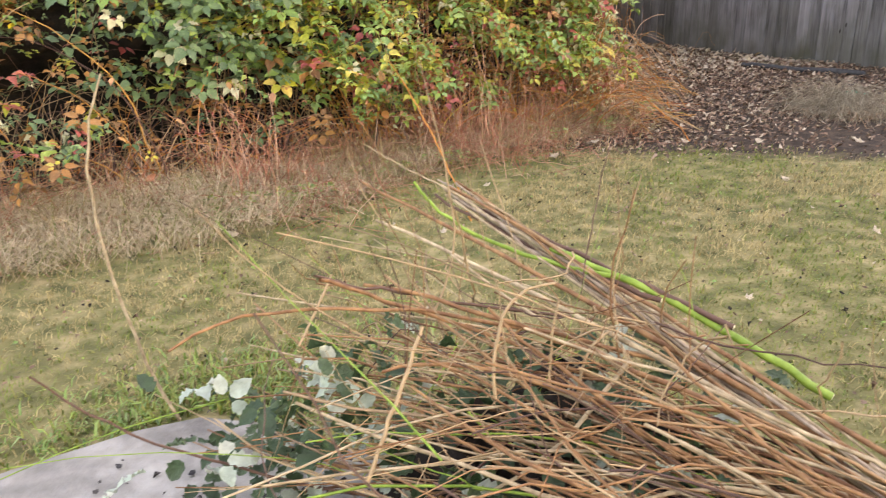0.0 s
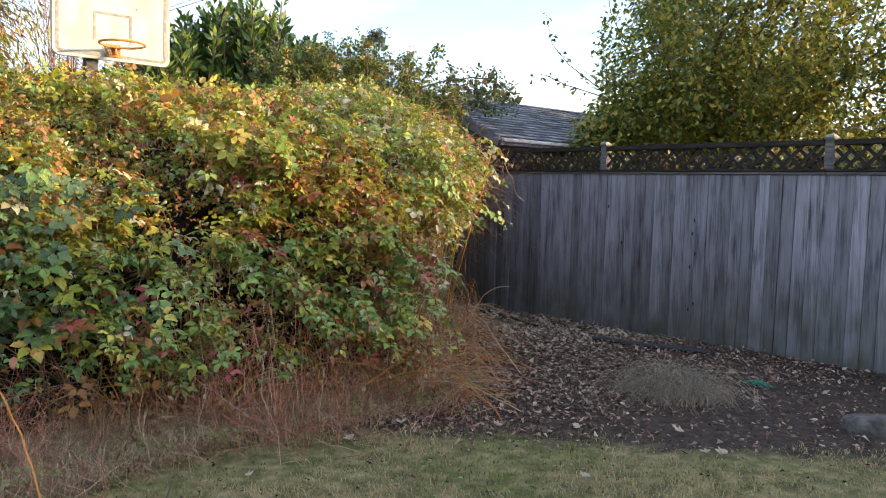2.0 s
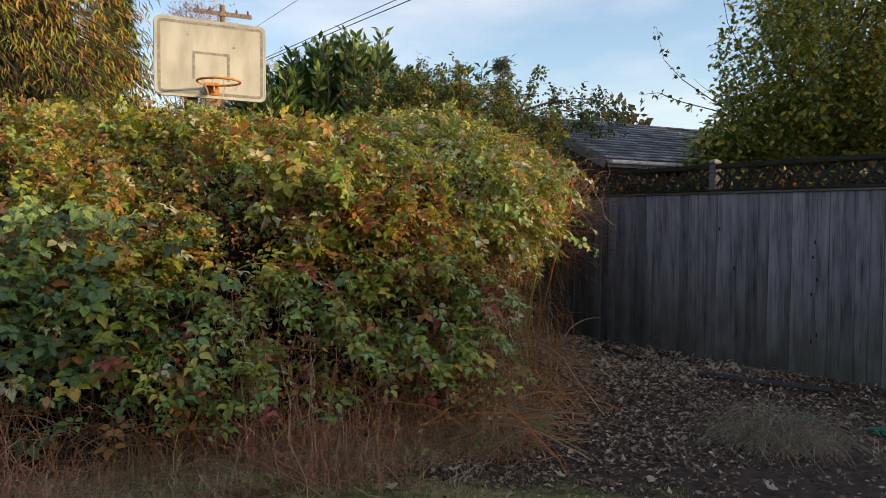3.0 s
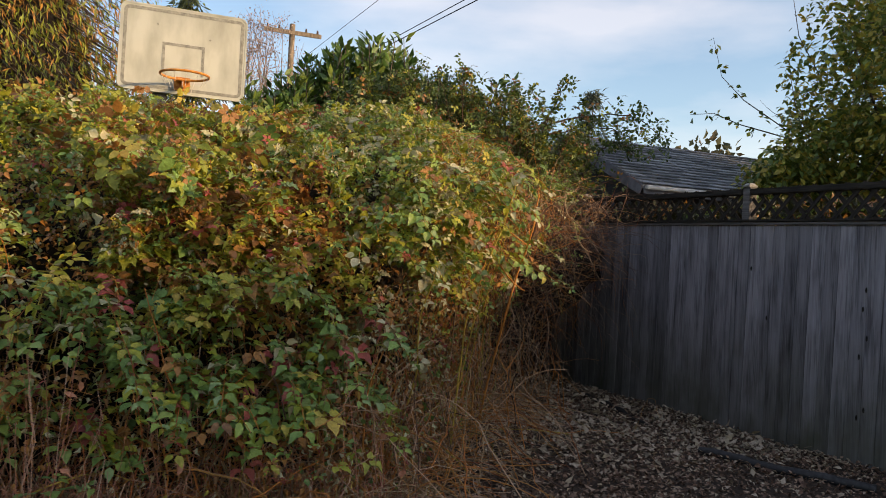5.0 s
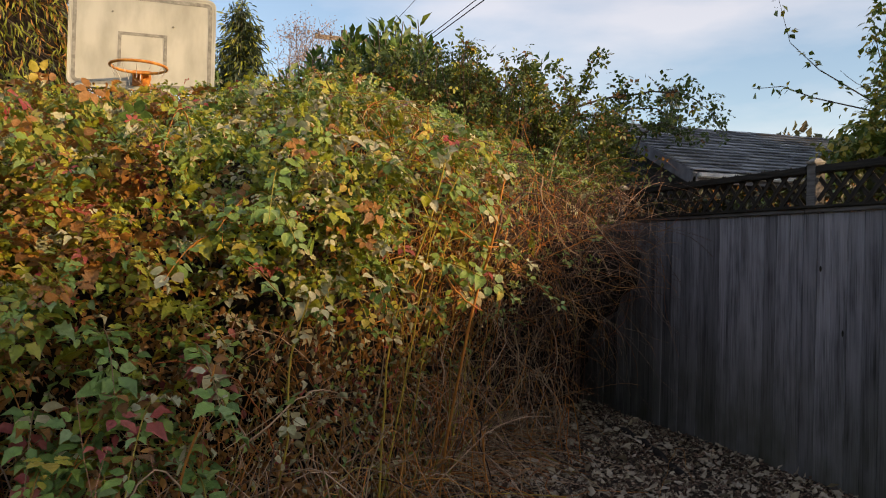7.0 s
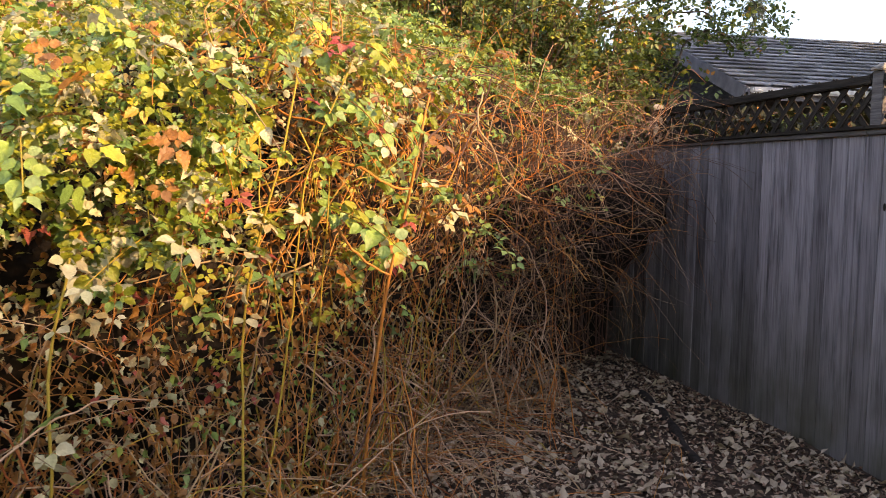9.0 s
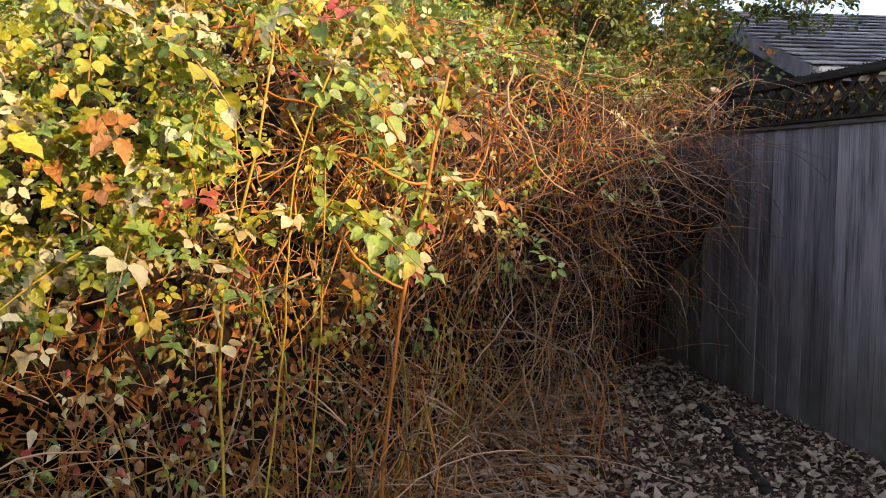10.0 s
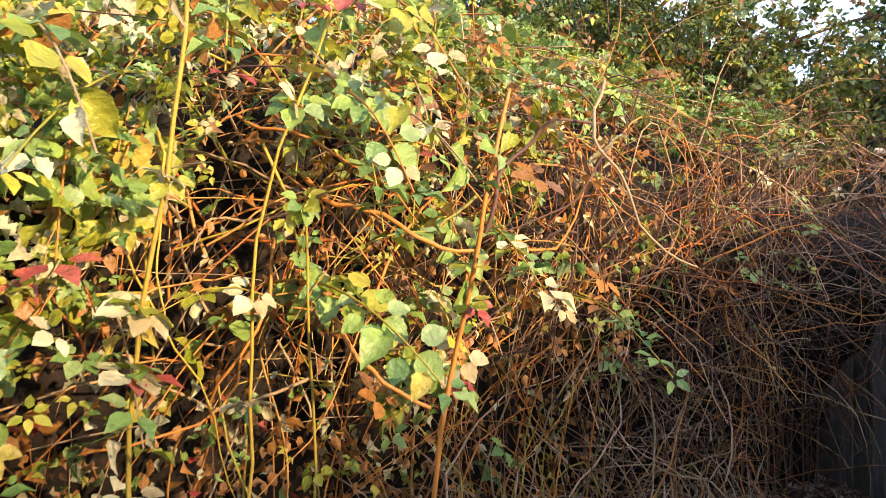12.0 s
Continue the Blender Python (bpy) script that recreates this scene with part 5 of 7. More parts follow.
# ---- neighbour's house behind the fence ----
def build_neighbour_house():
    shingle = material("grey roof shingles", [(0, (0.12, 0.125, 0.135)), (0.5, (0.22, 0.23, 0.245)), (1, (0.36, 0.37, 0.39))], rough=0.9, by="object", scale=30, bump=0.6, grain=80)
    paint = material("grey blue fascia", [(0.3, (0.16, 0.165, 0.20)), (0.7, (0.22, 0.225, 0.26))], rough=0.6, scale=10, bump=0.15)
    gutter = material("white gutter", [(0.3, (0.55, 0.54, 0.52)), (0.7, (0.7, 0.69, 0.66))], rough=0.5, scale=10, bump=0.05)
    wallm = material("dark siding", [(0.3, (0.05, 0.055, 0.065)), (0.7, (0.08, 0.085, 0.10))], rough=0.8, scale=12, stretch=(1, 1, 8), bump=0.3)
    house = tagged(empty("neighbour_house", 12, 12, 0), "low neighbouring house with grey shingle roof beyond the fence", "house")

    def put(ob, label="", parent=None):
        ob.parent = parent or house
        ob.matrix_parent_inverse = Matrix.Translation((-12, -12, 0))
        return tagged(ob, label) if label else ob
    ex, ey, ez, ry, rz, xr = 9.25, 9.6, 2.5, 11.8, 3.46, 17.0
    put(part("wall", box(ex + 0.35, ey + 0.4, -0.1, xr - 0.35, 2 * ry - ey - 0.4, ez + 0.02), wallm), "dark grey-blue siding")
    # gable over the end wall
    bm = bmesh.new()
    for yy, zz in ((ey + 0.4, ez), (2 * ry - ey - 0.4, ez), (ry, rz - 0.12)):
        bm.verts.new((ex + 0.36, yy, zz)), bm.verts.new((ex + 0.46, yy, zz))
    bm.verts.ensure_lookup_table()
    vv = bm.verts
    bm.faces.new((vv[0], vv[2], vv[4])), bm.faces.new((vv[1], vv[5], vv[3]))
    put(part("gable", bm, wallm))
    sl = math.atan2(rz - ez, ry - ey)
    length = math.hypot(rz - ez, ry - ey)

    def slope_m(sign):
        return Matrix.Translation((0, ry, rz)) @ Matrix.Rotation(sl * (1 if sign < 0 else -1), 4, "X")
    roof = None
    for sign in (-1, 1):
        bm = box(ex, -length if sign < 0 else 0.0, -0.06, xr, 0.0 if sign < 0 else length, -0.012)
        bm.transform(slope_m(sign))
        r = put(part("roof", bm, shingle), "grey shingle roof")
        roof = roof or r
        bm = box(ex - 0.03, -length if sign < 0 else 0.02, -0.15, ex - 0.002, -0.02 if sign < 0 else length, 0.0, 0.004)
        bm.transform(slope_m(sign))
        put(part("rake_board", bm, paint), "grey-blue rake board")
    put(part("fascia", box(ex, ey - 0.022, ez - 0.13, xr, ey - 0.002, ez - 0.03), paint))
    put(part("gutter", box(ex, ey - 0.10, ez - 0.075, xr, ey - 0.024, ez - 0.02, 0.012), gutter), "white gutter")
    q = np.random.default_rng(5)
    meshes = []
    for k in range(4):
        bm = box(0, -0.19, 0, 0.29 - 0.02 * k * 0.5, 0, 0.012)
        for v in bm.verts:
            v.co.z += 0.026 if v.co.y < -0.1 else 0
        me = bpy.data.meshes.new("shingle")
        bm.to_mesh(me)
        bm.free()
        me.materials.append(shingle)
        meshes.append(me)
    rows = 15
    for row in range(rows):
        d = -length + 0.19 + row * (length - 0.2) / (rows - 1)
        xx = ex - 0.02 + (row % 2) * -0.12
        n_in = 0
        while xx < 14.6 and n_in < 20:
            ob = new("shingle", meshes[int(q.integers(4))])
            ob.parent = roof
            ob.matrix_basis = slope_m(-1) @ Matrix.Translation((max(xx, ex - 0.02), d, -0.011 + q.uniform(0, 0.004)))
            xx += 0.295
            n_in += 1
    return house


rng = np.random.default_rng(214)
build_neighbour_house()


# ---- trees ----
def limb(groups, start, end, r0, r1, index, bend=0.1, m=7, sides=6):
    s = np.linspace(0, 1, m)[:, None]
    p = np.array(start) * (1 - s) + np.array(end) * s + rng.normal(0, 1, 3) * bend * np.sin(np.pi * s)
    v, f, per = tubes(p[None], (r0 * (1 - s[:, 0]) + r1 * s[:, 0])[None], sides)
    groups.append((v, f, np.repeat([index], per)))
    return p


def wood_part(groups, name, mats, parent, label=""):
    v, f, mi = joined(groups)
    return child(new(name, mesh_np(name, v, f, mats, mi, smooth=True)), parent, label)


def rooted(name, label, category, group=""):
    return tagged(empty(name), label, category, group)


def build_fruit_tree():
    tree = rooted("fruit_tree", "broad fruit tree with yellowing green leaves beyond the fence", "tree")
    c, rad = np.array([14.7, 7.8, 4.3]), np.array([3.5, 3.5, 2.9])
    trunk, twigs = [], []
    limb(trunk, (14.2, 8.5, -0.1), (14.1, 8.4, 2.2), 0.17, 0.12, 0)
    tips = []
    for k in range(26):
        d = unit(rng.normal(size=3) * np.array([1, 1, 0.8]) + np.array([-0.25, -0.1, 0.25]))
        end = c + d * rad * rng.uniform(0.75, 1.0)
        base = np.array([14.1, 8.4, rng.uniform(1.6, 2.4)])
        p = limb(trunk, base, end, 0.05, 0.012, 0, 0.35, 9, 5)
        for j in range(20):
            q = p[rng.integers(3, 9)]
            e = q + unit(rng.normal(size=3) + np.array([0, 0, 0.3])) * rng.uniform(0.5, 1.2)
            tips.append(limb(twigs, q, e, 0.009, 0.003, 0, 0.08, 6, 3))
    # the long shoots that stand out against the sky
    sprig = []
    for path in (((12.3, 10.1, 3.6), (11.55, 10.3, 4.04), (11.1, 10.3, 4.35), (10.91, 10.3, 4.92)), ((12.3, 10.1, 3.5), (11.47, 10.3, 3.66), (10.99, 10.3, 3.77), (10.54, 10.3, 3.7)),
                 ((12.6, 9.8, 4.4), (12.1, 9.8, 5.0), (11.95, 9.8, 5.6), (11.9, 9.8, 6.0))):
        pts = np.array(path)
        t = np.linspace(0, 3, 13)
        p = np.stack([np.interp(t, range(4), pts[:, i]) for i in range(3)], -1)
        v, f, per = tubes(p[None], np.linspace(0.011, 0.003, 13)[None], 4)
        twigs.append((v, f, np.repeat([0], per)))
        sprig.append(p)
    wood_part(trunk, "trunk", [BARK], tree, "dark branching trunk")
    wood_part(twigs, "twig_mass", [BARK], tree)
    pos = []
    for p in tips:
        pos.append(p[rng.integers(0, 6, 52)] + rng.normal(0, 0.12, (52, 3)))
    pos = np.concatenate(pos)
    extra = c + unit(rng.normal(size=(22000, 3))) * rad * rng.uniform(0.55, 1.0, (22000, 1)) ** 0.6
    extra = extra[(wave(extra[:, 0], extra[:, 1], extra[:, 2], 1.5, 41) > -0.35)]
    skirt = np.array([12.7, 9.2, 2.8]) + unit(rng.normal(size=(7500, 3))) * np.array([1.5, 1.2, 1.15]) * rng.uniform(0.3, 1.0, (7500, 1)) ** 0.6
    pos = np.concatenate([pos, extra, skirt])
    inside = ((((pos - c) / rad) ** 2).sum(1) < 1.05) | ((((pos - np.array([12.7, 9.2, 2.8])) / np.array([1.6, 1.3, 1.25])) ** 2).sum(1) < 1)
    pos = pos[(pos[:, 2] > 1.7) & inside]
    pos = np.concatenate([pos] + [p[rng.integers(0, 13, 34)] + rng.normal(0, 0.035, (34, 3)) for p in sprig])
    low = np.array([11.4, 9.1, 2.55]) + unit(rng.normal(size=(2600, 3))) * np.array([0.95, 0.45, 0.62]) * rng.uniform(0.2, 1.0, (2600, 1)) ** 0.6
    pos = np.concatenate([pos, low[low[:, 2] > 1.7]])
    n = len(pos)
    a = rng.uniform(0, 2 * np.pi, n)
    along = np.stack([np.cos(a), np.sin(a), rng.normal(-0.5, 0.5, n)], -1)
    up = rng.normal(0, 0.5, (n, 3)) + np.array([0, 0, 1])
    idx = rng.choice(3, n, p=[0.66, 0.20, 0.14])
    v, f, mi = leaves(pos, along, up, rng.uniform(0.075, 0.15, n), idx, shape=SLIM * np.array([1, 1.2, 1]), shape_f=SLIM_F)
    g = leaf_mat("orchard green", [(0, (0.07, 0.115, 0.022)), (0.5, (0.13, 0.185, 0.035)), (1, (0.24, 0.265, 0.045))])
    g2 = leaf_mat("orchard olive", [(0, (0.30, 0.25, 0.035)), (0.5, (0.40, 0.32, 0.05)), (1, (0.28, 0.21, 0.04))])
    crown = child(new("crown", mesh_np("crown", v, f, [g, g2, LEAF_YELLOW], mi)), tree, "green and yellow leaves")
    tagged(crown, kind="stuff")


rng = np.random.default_rng(215)
build_fruit_tree()


def build_conifer(x, y, h, r, mats, label, count, droop=0.5, name="conifer_tree", size=0.3, p=None, bottom=0.04, dense=0.0):
    """A trunk, whorls of drooping boughs and sprays of needles."""
    tree = rooted(name, label, "tree", "conifers")
    trunk = []
    limb(trunk, (x, y, -0.1), (x, y, h), 0.06 * r + 0.08, 0.02, 0, 0.05, 8, 8)
    pos, along, kind = [], [], []
    k = int(count / 60)
    for i in range(k):
        u = rng.uniform(bottom, 0.99 if rng.uniform() > dense else 0.6)
        z = u * h
        ln = r * (1 - u) ** 0.75 * rng.uniform(0.75, 1.1) + 0.1
        a = rng.uniform(0, 2 * np.pi) if rng.uniform() > dense else rng.uniform(-np.pi, 0.2)
        e = np.array([x + math.cos(a) * ln, y + math.sin(a) * ln, z - droop * ln * 0.5])
        q = limb(trunk, (x, y, z), e, 0.02, 0.006, 0, 0.05, 7, 3)
        s = rng.integers(1, 7, 60)
        pos.append(q[s] + rng.normal(0, 0.13 * r ** 0.5, (60, 3)))
        kind_p = np.array(p if p is not None else np.full(len(mats), 1 / len(mats))) ** (1 + 1.5 * (dense > 0))
        if dense:
            kind_p = np.roll(kind_p, 1) if rng.uniform() < smooth(3.2, 6.0, z) * 0.5 else kind_p
        main = rng.choice(len(mats), p=kind_p / kind_p.sum())
        kind.append(np.where(rng.uniform(0, 1, 60) < 0.75 * (dense > 0), main, rng.choice(len(mats), 60, p=kind_p / kind_p.sum())))
        along.append(np.array([math.cos(a) * 0.6, math.sin(a) * 0.6, -droop]) + rng.normal(0, 0.5 if dense else 0.4, (60, 3)))
    wood_part(trunk, "trunk", [BARK], tree)
    pos, along = np.concatenate(pos), np.concatenate(along)
    n = len(pos)
    spray = SLIM * np.array([1, 0.42 if not dense else 0.34, 1])
    v, f, mi = leaves(pos, along, rng.normal(0, 0.6, (n, 3)) + np.array([0, 0, 1]), rng.uniform(0.6, 1.3, n) * size, np.concatenate(kind), shape=spray, shape_f=SLIM_F, stalk=0)
    tagged(child(new("foliage", mesh_np("foliage", v, f, mats, mi)), tree), kind="stuff")
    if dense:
        # added cone in near-black: blocks the sky and imitates shade inside the crown
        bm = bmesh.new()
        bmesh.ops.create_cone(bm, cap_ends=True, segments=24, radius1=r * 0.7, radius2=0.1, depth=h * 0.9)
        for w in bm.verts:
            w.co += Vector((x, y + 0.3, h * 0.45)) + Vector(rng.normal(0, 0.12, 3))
        part("inner_bough", bm, CORE, tree, "opaque dark cone added as the crown's inner shade")


CEDAR_GOLD = leaf_mat("cedar yellow green", [(0, (0.18, 0.23, 0.025)), (0.5, (0.29, 0.31, 0.035)), (1, (0.14, 0.18, 0.025))], t=0.15)
CEDAR_RUST = leaf_mat("cedar rust", [(0, (0.36, 0.16, 0.03)), (0.5, (0.44, 0.22, 0.045)), (1, (0.28, 0.13, 0.035))], t=0.15)
NEEDLE_DARK = leaf_mat("needle dark", [(0, (0.02, 0.04, 0.018)), (0.5, (0.035, 0.06, 0.022)), (1, (0.055, 0.075, 0.03))], t=0.1)
rng = np.random.default_rng(216)
build_conifer(0.5, 13.4, 11.5, 3.7, [CEDAR_GOLD, CEDAR_RUST, NEEDLE_DARK], "cedar with yellow-green and rust drooping foliage", 56000, 1.1, size=0.15, p=[0.56, 0.28, 0.16], dense=0.8)
rng = np.random.default_rng(217)
build_conifer(5.05, 35.0, 12.1, 2.5, [NEEDLE_DARK, CEDAR_GOLD], "narrow dark green conifer", 14000, 0.6, size=0.35, p=[0.75, 0.25])
# needles lightened and greyed: distance haze put into the colour
NEEDLE_HAZE = leaf_mat("needle haze-paled", [(0, (0.08, 0.11, 0.085)), (0.5, (0.11, 0.14, 0.11)), (1, (0.14, 0.17, 0.13))], t=0.1)
rng = np.random.default_rng(218)
build_conifer(56.2, 85.0, 23.5, 4.6, [NEEDLE_HAZE], "distant conifer on the skyline with haze-paled needles", 3000, 0.3, size=0.9)
rng = np.random.default_rng(219)
build_conifer(26.2, 18.7, 14.0, 3.5, [NEEDLE_HAZE, NEEDLE_DARK], "tall blue-green conifer beyond the fruit tree", 9000, 0.5, size=0.4, p=[0.6, 0.4])


def build_laurel():
    hedge = rooted("laurel_hedge", "tall dark green laurel hedge with upright shoots", "hedge")
    stems, pos, along = [], [], []
    for i in range(480):
        x, y = rng.uniform(4.4, 9.6), rng.normal(13.2, 0.45)
        top = np.interp(x, [4.6, 5.6, 6.3, 7.2, 8.2, 9.6], [3.4, 4.2, 4.6, 4.1, 3.7, 3.2]) + rng.normal(0, 0.2)
        p = limb(stems, (x + rng.normal(0, 0.15), y, 0), (x, y, top), 0.02, 0.006, 0, 0.1, 9, 4)
        k = 60
        u = rng.uniform(0.3, 1, k)
        q = np.stack([np.interp(u, np.linspace(0, 1, 9), p[:, j]) for j in range(3)], -1)
        a = rng.uniform(0, 2 * np.pi, k)
        pos.append(q)
        along.append(np.stack([np.cos(a) * 0.75, np.sin(a) * 0.75, rng.uniform(0.4, 1.3, k)], -1))
    tagged(wood_part(stems, "stem_mass", [BARK], hedge), kind="stuff")
    pos, along = np.concatenate(pos), np.concatenate(along)
    n = len(pos)
    lm = leaf_mat("laurel leaf", [(0, (0.045, 0.10, 0.022)), (0.5, (0.085, 0.165, 0.035)), (1, (0.18, 0.24, 0.05))], rough=0.35, t=0.2)
    v, f, mi = leaves(pos, along, rng.normal(0, 0.5, (n, 3)) + np.array([0, 0, 0.6]), rng.uniform(0.14, 0.24, n), np.zeros(n, int), shape=SLIM * np.array([1, 0.85, 1]), shape_f=SLIM_F)
    tagged(child(new("foliage", mesh_np("foliage", v, f, [lm], mi)), hedge), kind="stuff")


rng = np.random.default_rng(220)
build_laurel()


def build_bare_tree(x, y, h, r, label, leafy=4000, tint=None):
    tree = rooted("bare_tree", label, "tree", "bare trees")
    g, tips = [], []
    limb(g, (x, y, -0.1), (x, y, h * 0.4), 0.2, 0.12, 0, 0.1, 6, 6)
    for k in range(26):
        a, e = rng.uniform(0, 2 * np.pi), rng.uniform(0.4, 1.4)
        end = np.array([x, y, h * 0.4]) + np.array([math.cos(a) * math.cos(e) * r, math.sin(a) * math.cos(e) * r, math.sin(e) * h * 0.58])
        p = limb(g, (x, y, h * rng.uniform(0.25, 0.42)), end, 0.035, 0.008, 0, 0.3, 8, 4)
        for j in range(20):
            q = p[rng.integers(3, 8)]
            tips.append(limb(g, q, q + unit(rng.normal(size=3) + np.array([0, 0, 0.4])) * rng.uniform(0.5, 1.2) * r / 3, 0.008, 0.004, 0, 0.1, 5, 3))
    tagged(wood_part(g, "branch_mass", [BARK_PALE], tree), kind="stuff")
    if leafy:
        pos = np.concatenate(tips)
        pos = pos[rng.integers(0, len(pos), leafy)] + rng.normal(0, 0.15, (leafy, 3))
        v, f, mi = leaves(pos, rng.normal(size=(leafy, 3)), rng.normal(size=(leafy, 3)), rng.uniform(0.05, 0.10, leafy), np.zeros(leafy, int), shape=SLIM, shape_f=SLIM_F)
        tagged(child(new("foliage", mesh_np("foliage", v, f, [tint or LEAF_RUST], mi)), tree), kind="stuff")


PINKISH = leaf_mat("faded pinkish leaf", [(0, (0.35, 0.22, 0.18)), (0.5, (0.42, 0.28, 0.22)), (1, (0.3, 0.2, 0.17))])
rng = np.random.default_rng(221)
build_bare_tree(7.0, 28.0, 9.4, 2.0, "nearly bare tree with faded pinkish leaves", 4500, PINKISH)
rng = np.random.default_rng(222)
build_bare_tree(1.5, 30.0, 11.5, 2.8, "nearly bare tree behind the hoop", 3500, PINKISH)
rng = np.random.default_rng(223)
build_bare_tree(11.5, 34.0, 9.0, 3.0, "nearly bare tree behind the laurel", 3000, LEAF_RUST)


def build_far_trees():
    pos, wood = [], []
    for k in range(50):
        a = radians(rng.uniform(-35, 75))
        d = rng.uniform(60, 95)
        x, y = 3 + math.sin(a) * d, math.cos(a) * d
        h = d * rng.uniform(0.10, 0.145)
        r = h * rng.uniform(0.28, 0.45)
        if k > 45:
            x, y, h, r = (57.5, 61.0, 64.0, 31.0)[k - 46], 70.0, (16.2, 17.3, 16.8, 14.0)[k - 46], 2.4
        limb(wood, (x, y, -0.2), (x, y, h * 0.8), 0.3, 0.1, 0, 0.2, 5, 5)
        m = 420
        q = unit(rng.normal(size=(m, 3))) * rng.uniform(0.5, 1.0, (m, 1)) ** 0.5 * np.array([r, r, h * 0.36]) + np.array([x, y, h * 0.6])
        pos.append(q)
    pos = np.concatenate(pos)
    n = len(pos)
    far_leaf = leaf_mat("far foliage", [(0, (0.05, 0.06, 0.03)), (0.6, (0.09, 0.09, 0.04)), (1, (0.16, 0.11, 0.06))], rough=0.8)
    v, f, mi = leaves(pos, rng.normal(size=(n, 3)), rng.normal(size=(n, 3)), rng.uniform(0.5, 1.2, n), np.zeros(n, int), shape=SLIM * np.array([1, 1.4, 1]), shape_f=SLIM_F)
    wv, wf, wm = joined(wood)
    root = tagged(empty("far_trees"), "distant mixed treeline under the sky", "trees", kind="stuff")
    tagged(child(new("crowns", mesh_np("crowns", v, f, [far_leaf], mi)), root), kind="stuff")
    tagged(child(new("trunks", mesh_np("trunks", wv, wf, [BARK], wm)), root), kind="stuff")


rng = np.random.default_rng(224)
build_far_trees()


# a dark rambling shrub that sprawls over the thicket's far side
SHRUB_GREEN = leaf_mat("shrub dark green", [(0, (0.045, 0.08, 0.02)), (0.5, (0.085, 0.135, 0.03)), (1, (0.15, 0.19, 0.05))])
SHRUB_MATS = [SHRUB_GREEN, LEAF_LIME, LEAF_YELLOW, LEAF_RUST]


def build_shrub(xa, xb, ya, yb, xs, zs, count, label, shares, low=0.0):
    shrub = rooted("rambling_shrub", label, "shrub")
    twigs, pos = [], []
    s = np.linspace(0, 1, 10)[:, None]
    for k in range(count):
        x0, y0 = xa + (xb - xa) * rng.uniform(0, 1) ** 1.1, rng.uniform(ya, yb)
        top = np.interp(x0, xs, zs) * rng.uniform(0.75, 1.05)
        a = rng.uniform(-1.2, 1.0)
        out = rng.uniform(0.2, 0.8)
        p = np.array([x0, y0, 0.0]) + s * np.array([math.sin(a) * out, -math.cos(a) * out * 0.6, 0]) + np.array([0, 0, 1]) * top * np.sin(s * 2.0)
        v, f, per = tubes(p[None], np.linspace(0.008, 0.0025, 10)[None], 3)
        twigs.append((v, f, np.repeat([0], per)))
        k2 = 50
        u = rng.uniform(0.35, 1, k2)
        pos.append(np.stack([np.interp(u, s[:, 0], p[:, j]) for j in range(3)], -1) + rng.normal(0, 0.05, (k2, 3)))
    tagged(wood_part(twigs, "stem_mass", [CANE_DARK], shrub), kind="stuff")
    pos = np.concatenate(pos)
    pos = pos[pos[:, 2] > low + rng.normal(0, 0.12, len(pos))]
    n = len(pos)
    v, f, mi = leaves(pos, rng.normal(size=(n, 3)) + np.array([0, -0.3, -0.2]), rng.normal(0, 0.5, (n, 3)) + np.array([0, -0.3, 1]), rng.uniform(0.045, 0.075, n),
                      rng.choice(4, n, p=shares), fan=(0.0, 1.1, -1.1), shape=SLIM * np.array([1, 1.2, 1]), shape_f=SLIM_F)
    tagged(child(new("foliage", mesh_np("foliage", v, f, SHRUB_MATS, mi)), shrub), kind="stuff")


rng = np.random.default_rng(225)
build_shrub(5.2, 7.8, 9.0, 10.1, [5.2, 6.0, 6.4, 6.9, 7.2, 7.8], [3.1, 3.4, 3.5, 3.3, 3.05, 2.7], 300, "dark green rambling shrub with arching leafy shoots", [0.80, 0.10, 0.02, 0.08], 2.15)
rng = np.random.default_rng(226)
build_shrub(-1.0, 5.4, 10.6, 11.8, [-1.0, 2.0, 5.4], [3.1, 3.0, 2.9], 120, "yellow-green shrub behind the hoop", [0.35, 0.45, 0.10, 0.10])


